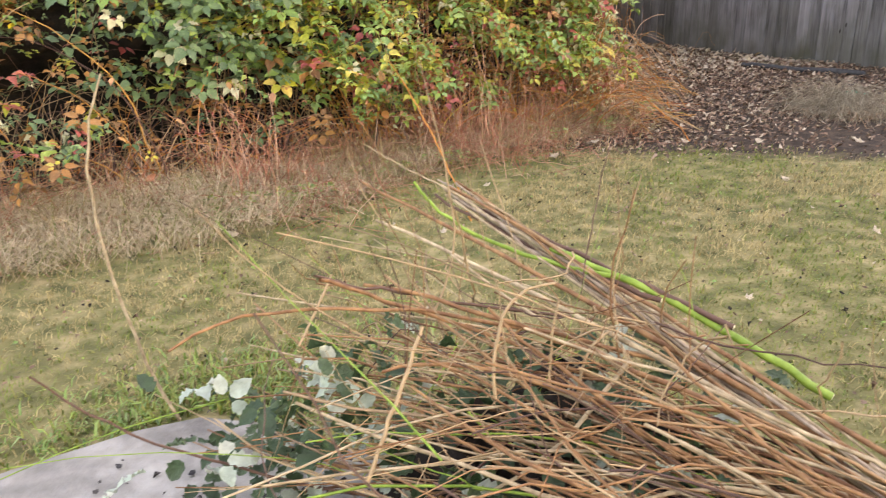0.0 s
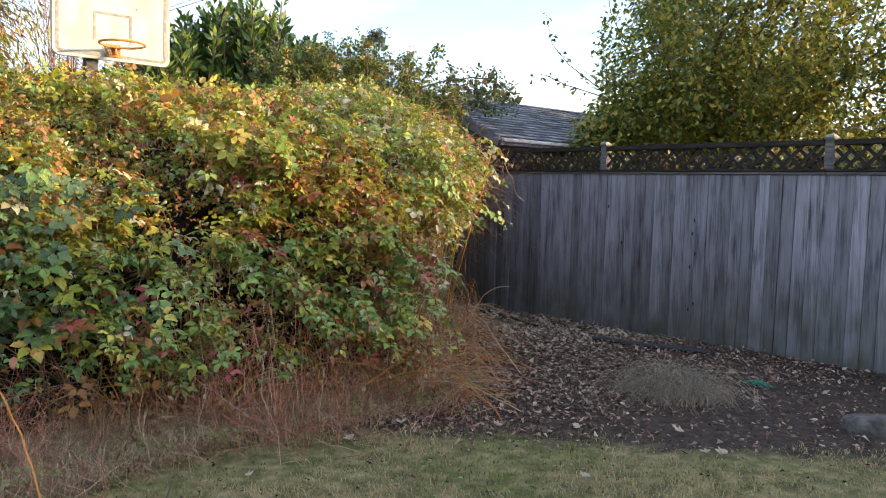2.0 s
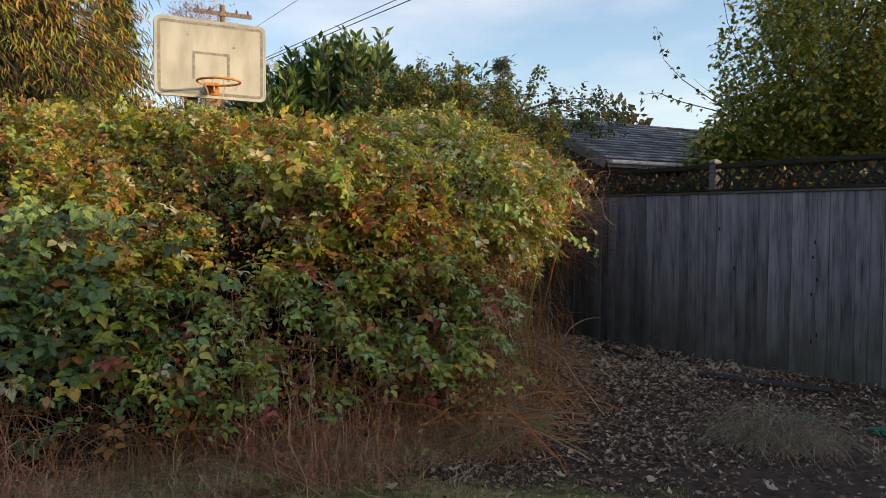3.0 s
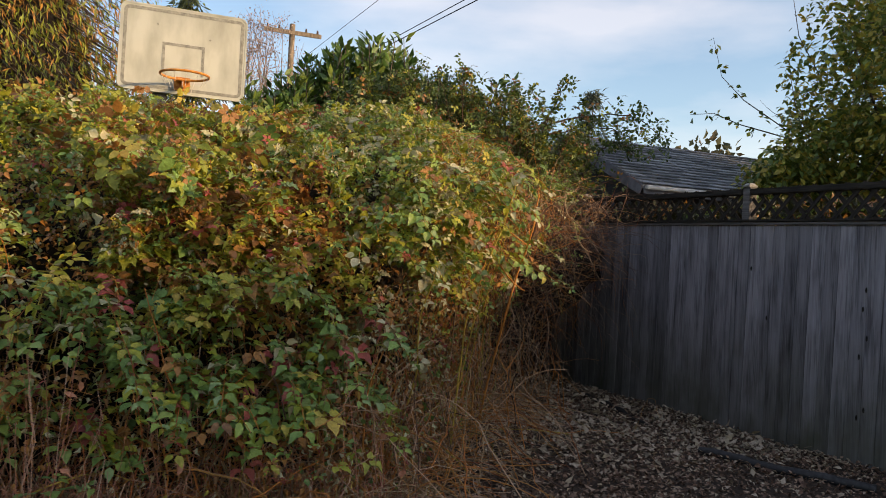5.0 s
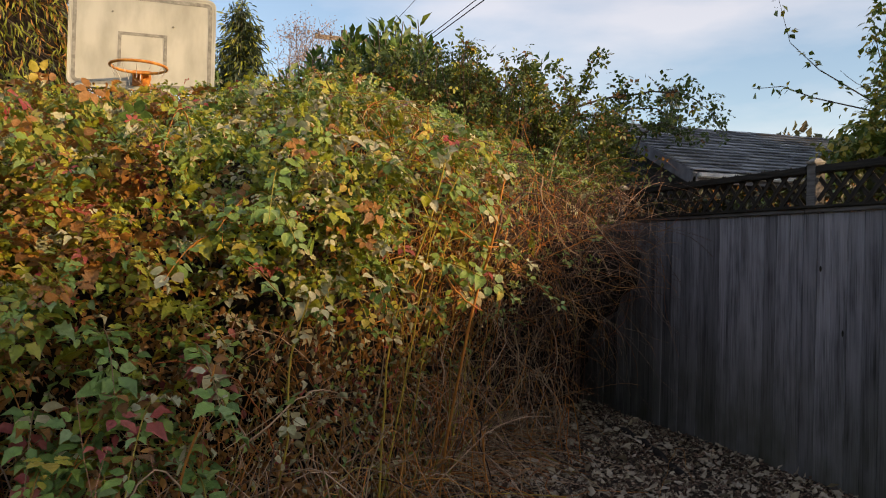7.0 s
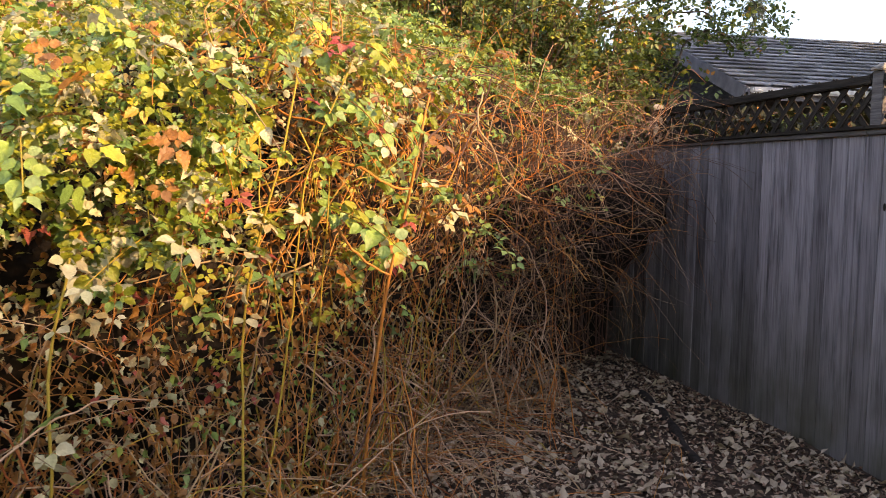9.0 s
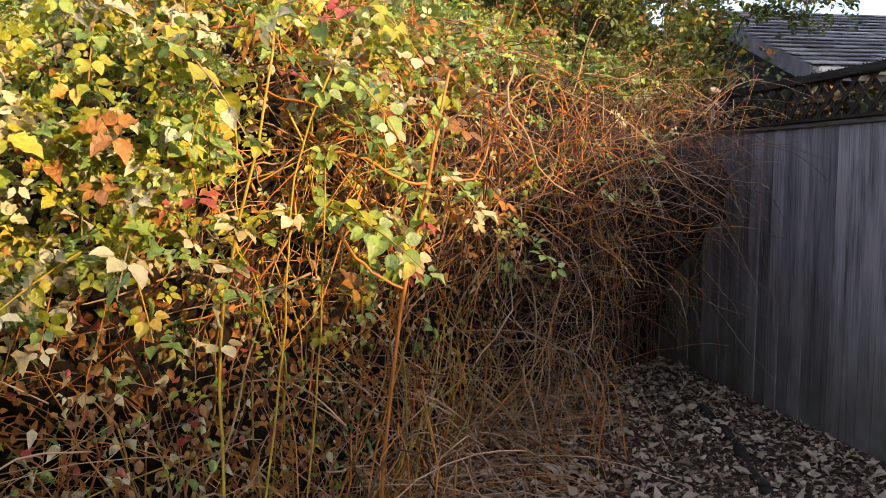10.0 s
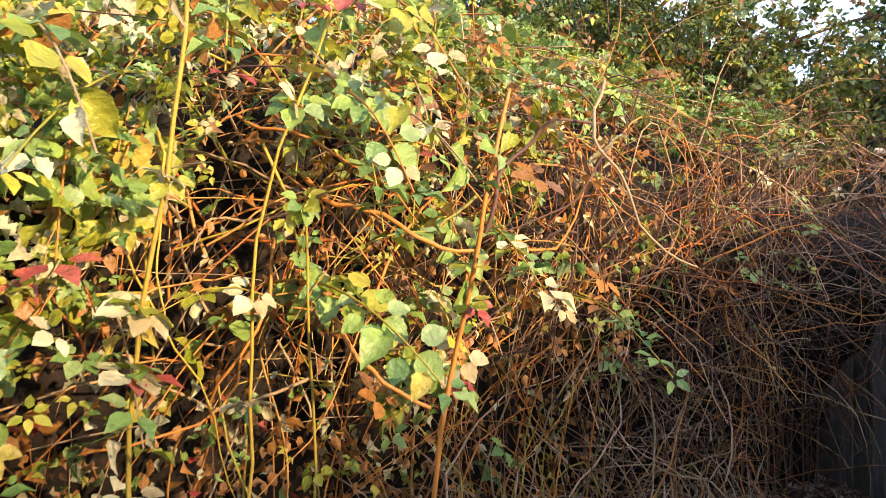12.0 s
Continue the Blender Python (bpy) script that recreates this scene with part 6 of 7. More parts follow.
def build_arching_branches():
    shrub = rooted("climbing_shrub", "dark leafy branches arching out before the neighbour's roof", "shrub")
    twigs, pos = [], []
    for path, count in ((((7.7, 9.9, 0.0), (7.7, 9.9, 3.05), (7.94, 9.9, 3.35), (8.04, 9.9, 3.58), (8.22, 9.9, 3.82)), 60), (((7.7, 9.9, 2.5), (7.87, 9.9, 3.25), (7.75, 9.9, 3.5), (7.6, 9.9, 3.62)), 36),
                        (((7.3, 9.9, 2.5), (7.59, 9.9, 3.06), (8.31, 9.9, 3.34), (8.93, 9.9, 3.45), (9.32, 9.9, 3.45), (9.61, 9.9, 3.3), (9.76, 9.9, 3.1)), 150),
                        (((7.4, 10.0, 2.5), (7.88, 10.0, 3.06), (8.32, 10.0, 3.17), (8.85, 10.0, 3.29), (9.25, 10.0, 3.2), (9.45, 10.0, 2.98)), 130),
                        (((8.3, 10.0, 2.2), (8.47, 10.0, 3.19), (8.53, 10.0, 3.58)), 60), (((6.8, 9.9, 2.8), (7.08, 9.9, 3.43), (7.25, 9.9, 3.5), (7.48, 9.9, 3.53)), 30),
                        (((7.9, 10.0, 2.0), (8.0, 9.9, 2.8), (8.3, 9.9, 3.05), (8.6, 9.9, 2.95)), 70), (((8.4, 10.0, 2.0), (8.7, 9.9, 2.9), (9.0, 9.9, 3.1), (9.3, 9.9, 2.95)), 60),
                        (((7.2, 9.9, 2.0), (7.3, 9.9, 2.9), (7.6, 9.9, 3.15), (7.9, 9.9, 3.1)), 70),
                        (((7.6, 9.9, 0.0), (7.8, 9.8, 1.9), (8.1, 9.75, 2.5), (8.5, 9.7, 2.75)), 150), (((7.7, 10.0, 0.0), (7.9, 9.9, 2.0), (8.35, 9.8, 2.4), (8.7, 9.75, 2.45)), 150),
                        (((7.5, 9.8, 0.0), (7.7, 9.7, 2.1), (8.0, 9.65, 2.8), (8.35, 9.6, 3.0)), 150), (((7.8, 10.1, 0.0), (8.0, 10.0, 2.2), (8.2, 9.9, 2.75), (8.6, 9.9, 2.95)), 140),
                        (((7.4, 9.8, 0.0), (7.5, 9.7, 2.0), (7.75, 9.6, 2.45), (8.05, 9.55, 2.35)), 130)):
        pts = np.array(path)
        m = len(pts)
        t = np.linspace(0, m - 1, 24)
        p = np.stack([np.interp(t, range(m), pts[:, i]) for i in range(3)], -1)
        p[1:-1] = (p[:-2] + 2 * p[1:-1] + p[2:]) / 4
        p[1:] += rng.normal(0, 0.012, (23, 3))
        v, f, per = tubes(p[None], np.linspace(0.016, 0.004, 24)[None], 4)
        twigs.append((v, f, np.repeat([0], per)))
        count = int(1.6 * count)
        u = rng.integers(9, 24, count)
        pos.append(p[u] + rng.normal(0, 0.05 if count < 200 else 0.11, (count, 3)))
    tagged(wood_part(twigs, "branch_mass", [BARK], shrub), kind="stuff")
    pos = np.concatenate(pos)
    n = len(pos)
    v, f, mi = leaves(pos, rng.normal(size=(n, 3)), rng.normal(0, 0.6, (n, 3)) + np.array([0, -0.3, 1]), rng.uniform(0.05, 0.085, n), rng.choice(4, n, p=[0.84, 0.09, 0.02, 0.05]), fan=(0.0, 1.2), shape=SLIM * np.array([1, 1.4, 1]), shape_f=SLIM_F)
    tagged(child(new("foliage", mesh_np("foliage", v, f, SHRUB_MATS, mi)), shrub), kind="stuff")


rng = np.random.default_rng(227)
build_arching_branches()


# ---- utility pole and lines ----
def build_pole():
    wood = material("pole wood", [(0.3, (0.16, 0.125, 0.095)), (0.7, (0.26, 0.21, 0.16))], rough=0.9, scale=20, stretch=(1, 1, 0.2), bump=0.4)
    glass = material("brown insulator", [(0.3, (0.05, 0.03, 0.02)), (0.7, (0.09, 0.05, 0.04))], rough=0.3, bump=0)
    pole = tagged(empty("utility_pole", 8.73, 32, 0), "wooden utility pole with a crossarm", "utility pole")

    def put(ob, label=""):
        ob.parent = pole
        ob.matrix_parent_inverse = Matrix.Translation((-8.73, -32, 0))
        return tagged(ob, label) if label else ob
    v, f, _ = tubes(np.array([(8.73, 32, z) for z in (-0.3, 3, 6, 9, 10.4)])[None], np.array([[0.16, 0.15, 0.13, 0.115, 0.11]]), 12)
    put(new("post", mesh_np("post", v, f, [wood], smooth=True)))
    put(part("crossarm", box(7.6, 31.83, 9.95, 9.86, 31.89, 10.12, 0.01), wood), "weathered wooden crossarm")
    for x in (7.75, 8.2, 9.25, 9.7):
        bm = bmesh.new()
        bmesh.ops.create_cone(bm, cap_ends=True, segments=10, radius1=0.05, radius2=0.03, depth=0.14)
        bmesh.ops.translate(bm, verts=bm.verts, vec=(x, 31.86, 10.19))
        put(part("insulator", bm, glass))


rng = np.random.default_rng(228)
build_pole()


def build_lines():
    black = material("black cable", [(0.3, (0.012, 0.012, 0.013)), (0.7, (0.025, 0.025, 0.027))], rough=0.6, bump=0)
    for (xa, za), (xb, zb), r in (((8.62, 7.48), (9.4, 4.2), 0.011), ((8.66, 7.56), (9.45, 4.55), 0.010), ((8.93, 8.86), (9.75, 7.0), 0.008)):
        s = np.linspace(0, 1, 24)
        p = np.stack([xa + (xb - xa) * s, 32 - 52 * s, za + (zb - za) * s], -1)
        v, f, _ = tubes(p[None], np.full((1, 24), r), 6)
        tagged(new("power_line", mesh_np("power_line", v, f, [black], smooth=True)), "black overhead cable strung from the utility pole", "cable", "overhead lines")


rng = np.random.default_rng(229)
build_lines()


# ---- unseen house added behind the camera to cast the yard's shade ----
def shade_roof():
    """The unseen roofs, two blocks and a lower link, shaped to set the shade's edge."""
    line = ((8.3, 4.202), (8.3, 6.5), (14.1, 6.4), (15.3, 5.97), (19.4, 5.97), (21.6, 6.12), (25.4, 6.1), (25.4, 4.202))
    bm = bmesh.new()
    front, back = ([bm.verts.new((x, y, z)) for x, z in line] for y in (-9.0, -17.4))
    bm.faces.new(front)
    bm.faces.new(back[::-1])
    for k in range(len(line)):
        n = (k + 1) % len(line)
        bm.faces.new((front[n], front[k], back[k], back[n]))
    bmesh.ops.recalc_face_normals(bm, faces=bm.faces)
    return bm


def build_shade_house():
    siding = material("pale siding", [(0.3, (0.42, 0.40, 0.36)), (0.7, (0.52, 0.5, 0.46))], rough=0.7, scale=6, stretch=(1, 1, 10), bump=0.3)
    roofm = material("brown roof", [(0.3, (0.08, 0.07, 0.06)), (0.7, (0.14, 0.12, 0.10))], rough=0.9, scale=20, bump=0.5)
    house = tagged(empty("house", 6, -7, 0), "unseen plain house added to shade the yard and thicket", "house", kind="structure")
    for nm, bm, mt in (("wall", box(8.6, -17, -0.2, 25.1, -9.4, 4.2), siding), ("roof", shade_roof(), roofm)):
        ob = part(nm, bm, mt)
        ob.parent = house
        ob.matrix_parent_inverse = Matrix.Translation((-6, 7, 0))


rng = np.random.default_rng(230)
build_shade_house()


# ---- concrete slab and brush pile ----
def build_slab():
    conc = material("old concrete", [(0.25, (0.13, 0.12, 0.11)), (0.5, (0.23, 0.215, 0.195)), (0.75, (0.34, 0.32, 0.295))], rough=0.85, scale=8, bump=0.5, grain=90, big=2.2)
    pts = [(-3.5, -1.6), (0.9, -1.6), (0.55, 0.95), (0.12, 1.72), (-0.02, 1.86), (-0.2, 1.9), (-3.5, 1.93)]
    bm = bmesh.new()
    f = bm.faces.new([bm.verts.new((x, y, -0.1)) for x, y in pts])
    e = bmesh.ops.extrude_face_region(bm, geom=[f])
    bmesh.ops.translate(bm, verts=[g for g in e["geom"] if isinstance(g, bmesh.types.BMVert)], vec=(0, 0, 0.16))
    bmesh.ops.recalc_face_normals(bm, faces=bm.faces)
    bmesh.ops.bevel(bm, geom=[e for e in bm.edges if min(v.co.z for v in e.verts) > 0], offset=0.025, segments=3, affect="EDGES")
    tagged(part("concrete_slab", bm, conc), "pale worn concrete slab at the lawn's edge", "slab", kind="structure")


rng = np.random.default_rng(231)
build_slab()


def build_slab_litter():
    n = 260
    x, y = rng.normal(0.05, 0.3, n), rng.normal(1.25, 0.25, n)
    keep = (x + 0.62 * y < 1.15) & (y < 1.85)
    x, y = x[keep], y[keep]
    n = len(x)
    a = rng.uniform(0, 6.28, n)
    dark = leaf_mat("blackened leaf", [(0, (0.012, 0.011, 0.012)), (1, (0.05, 0.04, 0.035))], rough=0.8, t=0.0)
    v, f, mi = leaves(np.stack([x, y, np.full(n, 0.068)], -1), np.stack([np.cos(a), np.sin(a), 0 * a], -1), np.stack([rng.normal(0, 0.3, n), rng.normal(0, 0.3, n), np.ones(n)], -1), rng.uniform(0.008, 0.03, n), np.zeros(n, int), curl=rng.normal(0.5, 1.5, n), stalk=0)
    tagged(new("slab_litter", mesh_np("slab_litter", v, f, [dark], mi)), "small blackened leaf scraps on the concrete", "leaf litter", kind="stuff")


rng = np.random.default_rng(232)
build_slab_litter()


def build_brush_pile():
    pile = tagged(empty("brush_pile", 0.6, 1.1, 0), "heap of cut bramble canes with a few pale leaves", "brush pile")

    def put(ob, label="", kind=""):
        ob.parent = pile
        ob.matrix_parent_inverse = Matrix.Translation((-0.6, -1.1, 0))
        return tagged(ob, label, kind=kind)

    def heap(x, y):
        u = ((x - 0.62) * 0.9 + (y - 1.05) * 0.45) / 0.85
        w = ((y - 1.05) * 0.9 - (x - 0.62) * 0.45) / 0.75
        return 0.62 * np.clip(1 - u * u * 0.8 - w * w * 0.8, 0, 1)
    brown = material("cut cane brown", [(0, (0.11, 0.045, 0.022)), (0.35, (0.22, 0.105, 0.046)), (0.7, (0.31, 0.175, 0.088)), (1, (0.14, 0.058, 0.03))], rough=0.6, scale=30, bump=0.3, by="island")
    brown_single = material("cut cane bark", [(0.3, (0.14, 0.06, 0.028)), (0.7, (0.30, 0.155, 0.07))], rough=0.6, scale=30, bump=0.3)
    tan_single = material("cut cane tan bark", [(0.3, (0.22, 0.155, 0.09)), (0.7, (0.42, 0.325, 0.21))], rough=0.7, scale=30, bump=0.3)
    fresh = material("fresh green cane", [(0.3, (0.115, 0.20, 0.025)), (0.7, (0.20, 0.30, 0.05))], rough=0.45, scale=25, bump=0.2)
    mats = [brown, CANE_TAN, fresh, CANE_DARK]
    singles = [brown_single, tan_single, fresh, CANE_DARK]
    m = 9
    s = np.linspace(-0.5, 0.5, m)
    mass = []
    q = np.random.default_rng(21)
    for k in range(400):
        bx, by, bz = 0.98 - abs(q.normal(0, 0.13)), q.normal(0.34, 0.16), q.uniform(0.02, 0.24)
        a = radians(112 + 58 * q.beta(1.0, 1.7) + abs(q.normal(0, 9)) * (1 if k % 5 else 4))
        ln = q.uniform(0.55, 1.45)
        lvl = q.uniform(0.05, 0.92)
        t = s + 0.5
        x = bx + math.cos(a) * ln * t + q.normal(0, 0.016, m).cumsum()
        bow = q.normal(0, 0.13) * np.sin(np.pi * t)
        x = x + bow * math.sin(a)
        y = by + math.sin(a) * ln * t + q.normal(0, 0.016, m).cumsum() - bow * math.cos(a)
        z = bz + (0.02 + 0.62 * lvl - bz) * t ** 0.8 * (1 - 0.25 * t * (a > 2.3)) + q.normal(0, 0.011, m).cumsum()
        z = np.maximum(z, 0.015 + 0.06 * ((x < 0.6) & (y < 1.7)))
        r = (0.0014 + 0.0042 * q.beta(1.2, 2.2)) * (1.2 if lvl > 0.75 else 1) * np.linspace(1.15, 0.6, m)
        idx = int(q.choice(4, p=[0.40, 0.44, 0.04, 0.12]))
        v, f, per = tubes(np.stack([x, y, z], -1)[None], r[None], 6)
        if k % 2 == 0 and lvl > 0.35:
            put(new("cane", mesh_np("cane", v, f, [singles[idx]], smooth=True)))
        else:
            mass.append((v, f, np.repeat([idx], per)))
    for k in range(300):
        c0 = np.array([q.normal(0.55, 0.25), q.normal(1.0, 0.28), 0])
        c0[2] = 0.1 + 0.5 * q.uniform(0, 1)
        d = unit(q.normal(size=3) * np.array([1, 1, 0.7]) + np.array([-0.3, 0.4, 0.1]))
        bend = q.normal(size=3) * 0.12
        tt = np.linspace(0, 1, 8)[:, None]
        p = c0 + d * tt * q.uniform(0.15, 0.55) + bend * 1.6 * tt ** 2 + q.normal(0, 0.004, (8, 3))
        if (p[:, 0] + 0.32 * p[:, 1]).max() > 1.1:
            continue
        p[:, 2] = np.maximum(p[:, 2], 0.07)
        v, f, per = tubes(p[None], np.linspace(1, 0.5, 8)[None] * q.uniform(0.001, 0.0032), 4)
        mass.append((v, f, np.repeat([int(q.choice(4, p=[0.35, 0.45, 0.05, 0.15]))], per)))
    v, f, mi = joined(mass)
    put(new("cane_mass", mesh_np("cane_mass", v, f, mats, mi, smooth=True)), "tangle of cut canes", "stuff")
    # a near-black mound added under the canes: shade painted into the gaps
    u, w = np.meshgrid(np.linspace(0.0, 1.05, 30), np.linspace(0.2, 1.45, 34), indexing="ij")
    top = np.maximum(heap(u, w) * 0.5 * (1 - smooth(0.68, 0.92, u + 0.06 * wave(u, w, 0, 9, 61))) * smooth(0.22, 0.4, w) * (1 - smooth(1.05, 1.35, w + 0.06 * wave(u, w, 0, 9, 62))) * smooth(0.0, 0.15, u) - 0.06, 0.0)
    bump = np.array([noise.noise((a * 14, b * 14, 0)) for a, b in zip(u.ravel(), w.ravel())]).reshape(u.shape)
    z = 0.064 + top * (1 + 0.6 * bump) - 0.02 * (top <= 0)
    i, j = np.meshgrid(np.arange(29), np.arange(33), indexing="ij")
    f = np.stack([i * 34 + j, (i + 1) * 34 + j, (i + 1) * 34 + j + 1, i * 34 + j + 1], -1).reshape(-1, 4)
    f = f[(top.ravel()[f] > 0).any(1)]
    put(new("leaf_core", mesh_np("leaf_core", np.stack([u, w, z], -1).reshape(-1, 3), f, [CORE], smooth=True)), "near-black mound added as shade inside the heap")
    # the thick canes on top and the stray shoots: a mix of end points, radius and kind
    cut = material("cut cane pith", [(0.3, (0.55, 0.50, 0.32)), (0.7, (0.68, 0.62, 0.42))], rough=0.8, bump=0)
    strays = [
        ((0.80, 1.32, 0.525), (0.97, 1.0, 0.42), (1.13, 0.70, 0.265), 0.013, 0.017, fresh, "thick fresh green cane"),
        ((0.59, 1.65, 0.674), (0.68, 1.45, 0.545), (0.86, 1.15, 0.49), 0.006, 0.0098, fresh, ""),
        ((0.52, 1.80, 0.765), (0.62, 1.75, 0.69), (0.74, 1.6, 0.60), 0.002, 0.004, tan_single, ""),
        ((0.74, 1.70, 0.60), (0.87, 1.25, 0.50), (1.018, 0.90, 0.399), 0.007, 0.012, CANE_DARK, "dark cane with a pale cut end"),
        ((0.70, 1.72, 0.60), (0.80, 1.35, 0.51), (0.93, 1.05, 0.44), 0.006, 0.011, CANE_DARK, ""),
        ((0.50, 1.80, 0.66), (0.70, 1.2, 0.50), (0.95, 0.5, 0.28), 0.006, 0.012, brown_single, ""),
        ((0.45, 1.62, 0.60), (0.68, 1.0, 0.46), (0.92, 0.45, 0.25), 0.006, 0.012, tan_single, ""),
        ((0.22, 1.25, 0.60), (0.50, 1.0, 0.50), (0.88, 0.55, 0.30), 0.006, 0.011, brown_single, ""),
        ((0.15, 1.05, 0.50), (0.45, 0.9, 0.44), (0.85, 0.45, 0.25), 0.005, 0.010, brown_single, ""),
        ((0.12, 0.85, 0.30), (0.36, 0.82, 0.34), (0.62, 0.85, 0.46), 0.005, 0.008, tan_single, ""),
        ((-0.22, 1.15, 0.62), (0.16, 1.15, 0.60), (0.75, 0.9, 0.40), 0.004, 0.008, brown_single, ""),
        ((0.08, 1.15, 0.68), (0.36, 1.1, 0.52), (0.85, 0.7, 0.25), 0.006, 0.008, brown_single, ""),
        ((0.09, 1.20, 0.67), (0.31, 1.2, 0.57), (0.75, 1.1, 0.42), 0.004, 0.006, CANE_DARK, ""),
        ((-0.44, 1.20, 0.62), (-0.24, 1.2, 0.40), (0.10, 1.1, 0.20), 0.003, 0.005, CANE_DARK, ""),
        ((-0.08, 1.89, 0.04), (-0.19, 1.9, 0.62), (-0.12, 1.9, 1.02), 0.0075, 0.004, tan_single, "pale upright wispy stalk"),
        ((0.81, 1.70, 0.50), (0.76, 1.85, 0.78), (0.67, 1.9, 0.97), 0.004, 0.002, CANE_RED, ""),
        ((0.75, 1.15, 0.45), (0.84, 1.20, 0.65), (0.90, 1.22, 0.80), 0.003, 0.0015, CANE_DARK, ""),
        ((0.30, 0.88, 0.47), (0.34, 0.9, 0.63), (0.46, 0.9, 0.66), 0.005, 0.004, CANE_TAN, ""),
        ((0.53, 0.9, 0.27), (0.54, 0.9, 0.45), (0.61, 0.9, 0.51), 0.005, 0.004, CANE_TAN, ""),
        ((0.02, 0.88, 0.40), (0.11, 0.9, 0.55), (0.17, 0.92, 0.645), 0.006, 0.005, CANE_TAN, ""),
        ((0.45, 0.9, 0.44), (0.455, 0.9, 0.54), (0.47, 0.9, 0.62), 0.004, 0.003, CANE_TAN, ""),
        ((0.17, 1.3, 0.62), (0.12, 1.28, 0.56), (0.06, 1.25, 0.50), 0.004, 0.004, CANE_TAN, ""),
        ((0.50, 1.6, 0.55), (0.44, 1.65, 0.66), (0.42, 1.68, 0.76), 0.003, 0.0015, CANE_TAN, ""),
    ]
    # the sheaf of grey-brown canes along the heap's crest
    sheaf = material("grey-brown cane bark", [(0.3, (0.17, 0.12, 0.085)), (0.7, (0.36, 0.275, 0.205))], rough=0.75, scale=35, stretch=(1, 1, 0.3), bump=0.4)
    for k in range(15):
        g = q.normal(0, 1, 9)
        a = (0.735 + 0.022 * g[0], 1.72 + 0.07 * g[1], 0.615 + 0.014 * g[2])
        c = (0.95 + 0.05 * g[3], 0.38 + 0.12 * g[4], 0.205 + 0.02 * g[5])
        b = ((a[0] + c[0]) / 2 + 0.008 * g[6], (a[1] + c[1]) / 2 + 0.01 * g[7], (a[2] + c[2]) / 2 + 0.014 + 0.008 * g[8])
        r = float(q.uniform(0.006, 0.012))
        strays.append((a, b, c, 0.55 * r, min(r, 0.0099), (sheaf, sheaf, tan_single, brown_single)[k % 4], ""))
    for a, b, c, r0, r1, mt, lab in strays:
        t = np.linspace(0, 1, 14)[:, None]
        p = (1 - t) ** 2 * np.array(a) + 2 * t * (1 - t) * (2 * np.array(b) - 0.5 * (np.array(a) + np.array(c))) + t * t * np.array(c)
        p[1:-1] += q.normal(0, 0.0035, (12, 3)) * min(1.0, float(np.linalg.norm(p[-1] - p[0])) / 0.9)
        v, f, _ = tubes(p[None], np.linspace(r0, r1, 14)[None] * 0.68, 8)
        ob = put(new("cane", mesh_np("cane", v, f, [mt], smooth=True)), lab)
        if r1 >= 0.01:
            bm = bmesh.new()
            d = unit(p[-1] - p[-2])
            bmesh.ops.create_cone(bm, cap_ends=True, segments=8, radius1=r1 * 0.62, radius2=r1 * 0.58, depth=0.004)
            bm.transform(Matrix.Translation(p[-1]) @ Vector(d).to_track_quat("Z", "Y").to_matrix().to_4x4())
            e = part("cut_end", bm, cut)
            e.parent = ob
    # leaves still on the canes, dark above and whitish below
    whitish = leaf_mat("whitish leaf underside", [(0, (0.30, 0.37, 0.29)), (0.6, (0.42, 0.48, 0.39)), (1, (0.52, 0.54, 0.43))], rough=0.6)
    deep = leaf_mat("deep green leaf", [(0, (0.02, 0.05, 0.02)), (0.6, (0.035, 0.075, 0.03)), (1, (0.07, 0.12, 0.05))])
    meshes = []
    for k, mt in enumerate((whitish, deep, deep)):
        v, f, mi = leaves(np.zeros((1, 3)), np.array([[1.0, 0, 0]]), np.array([[0, 0, 1.0]]), np.array([0.058]), np.array([0]), fan=(0.0, 1.15, -1.15) if k != 1 else (0.0,), shape=OVATE, shape_f=OVATE_F, curl=np.array([1.5]))
        meshes.append(mesh_np("leaf", v, f, [mt], smooth=True))
    for k in range(390):
        near = k < 100
        x, y = (q.normal(0.02, 0.16), q.normal(1.25, 0.14)) if near else (q.normal(0.45, 0.25), q.normal(0.85, 0.2))
        z = max(heap(x, y) * q.uniform(0.35, 0.7), 0.12) + (0.25 * q.uniform(0, 1) if near else 0)
        ob = put(new("leaf", meshes[int(q.choice(3, p=[0.28, 0.36, 0.36] if near else [0.12, 0.44, 0.44]))]))
        ob.location = (x, y, z)
        ob.rotation_euler = (q.normal(0, 0.7), q.normal(0.3, 0.6), q.uniform(0, 6.28))


rng = np.random.default_rng(233)
build_brush_pile()


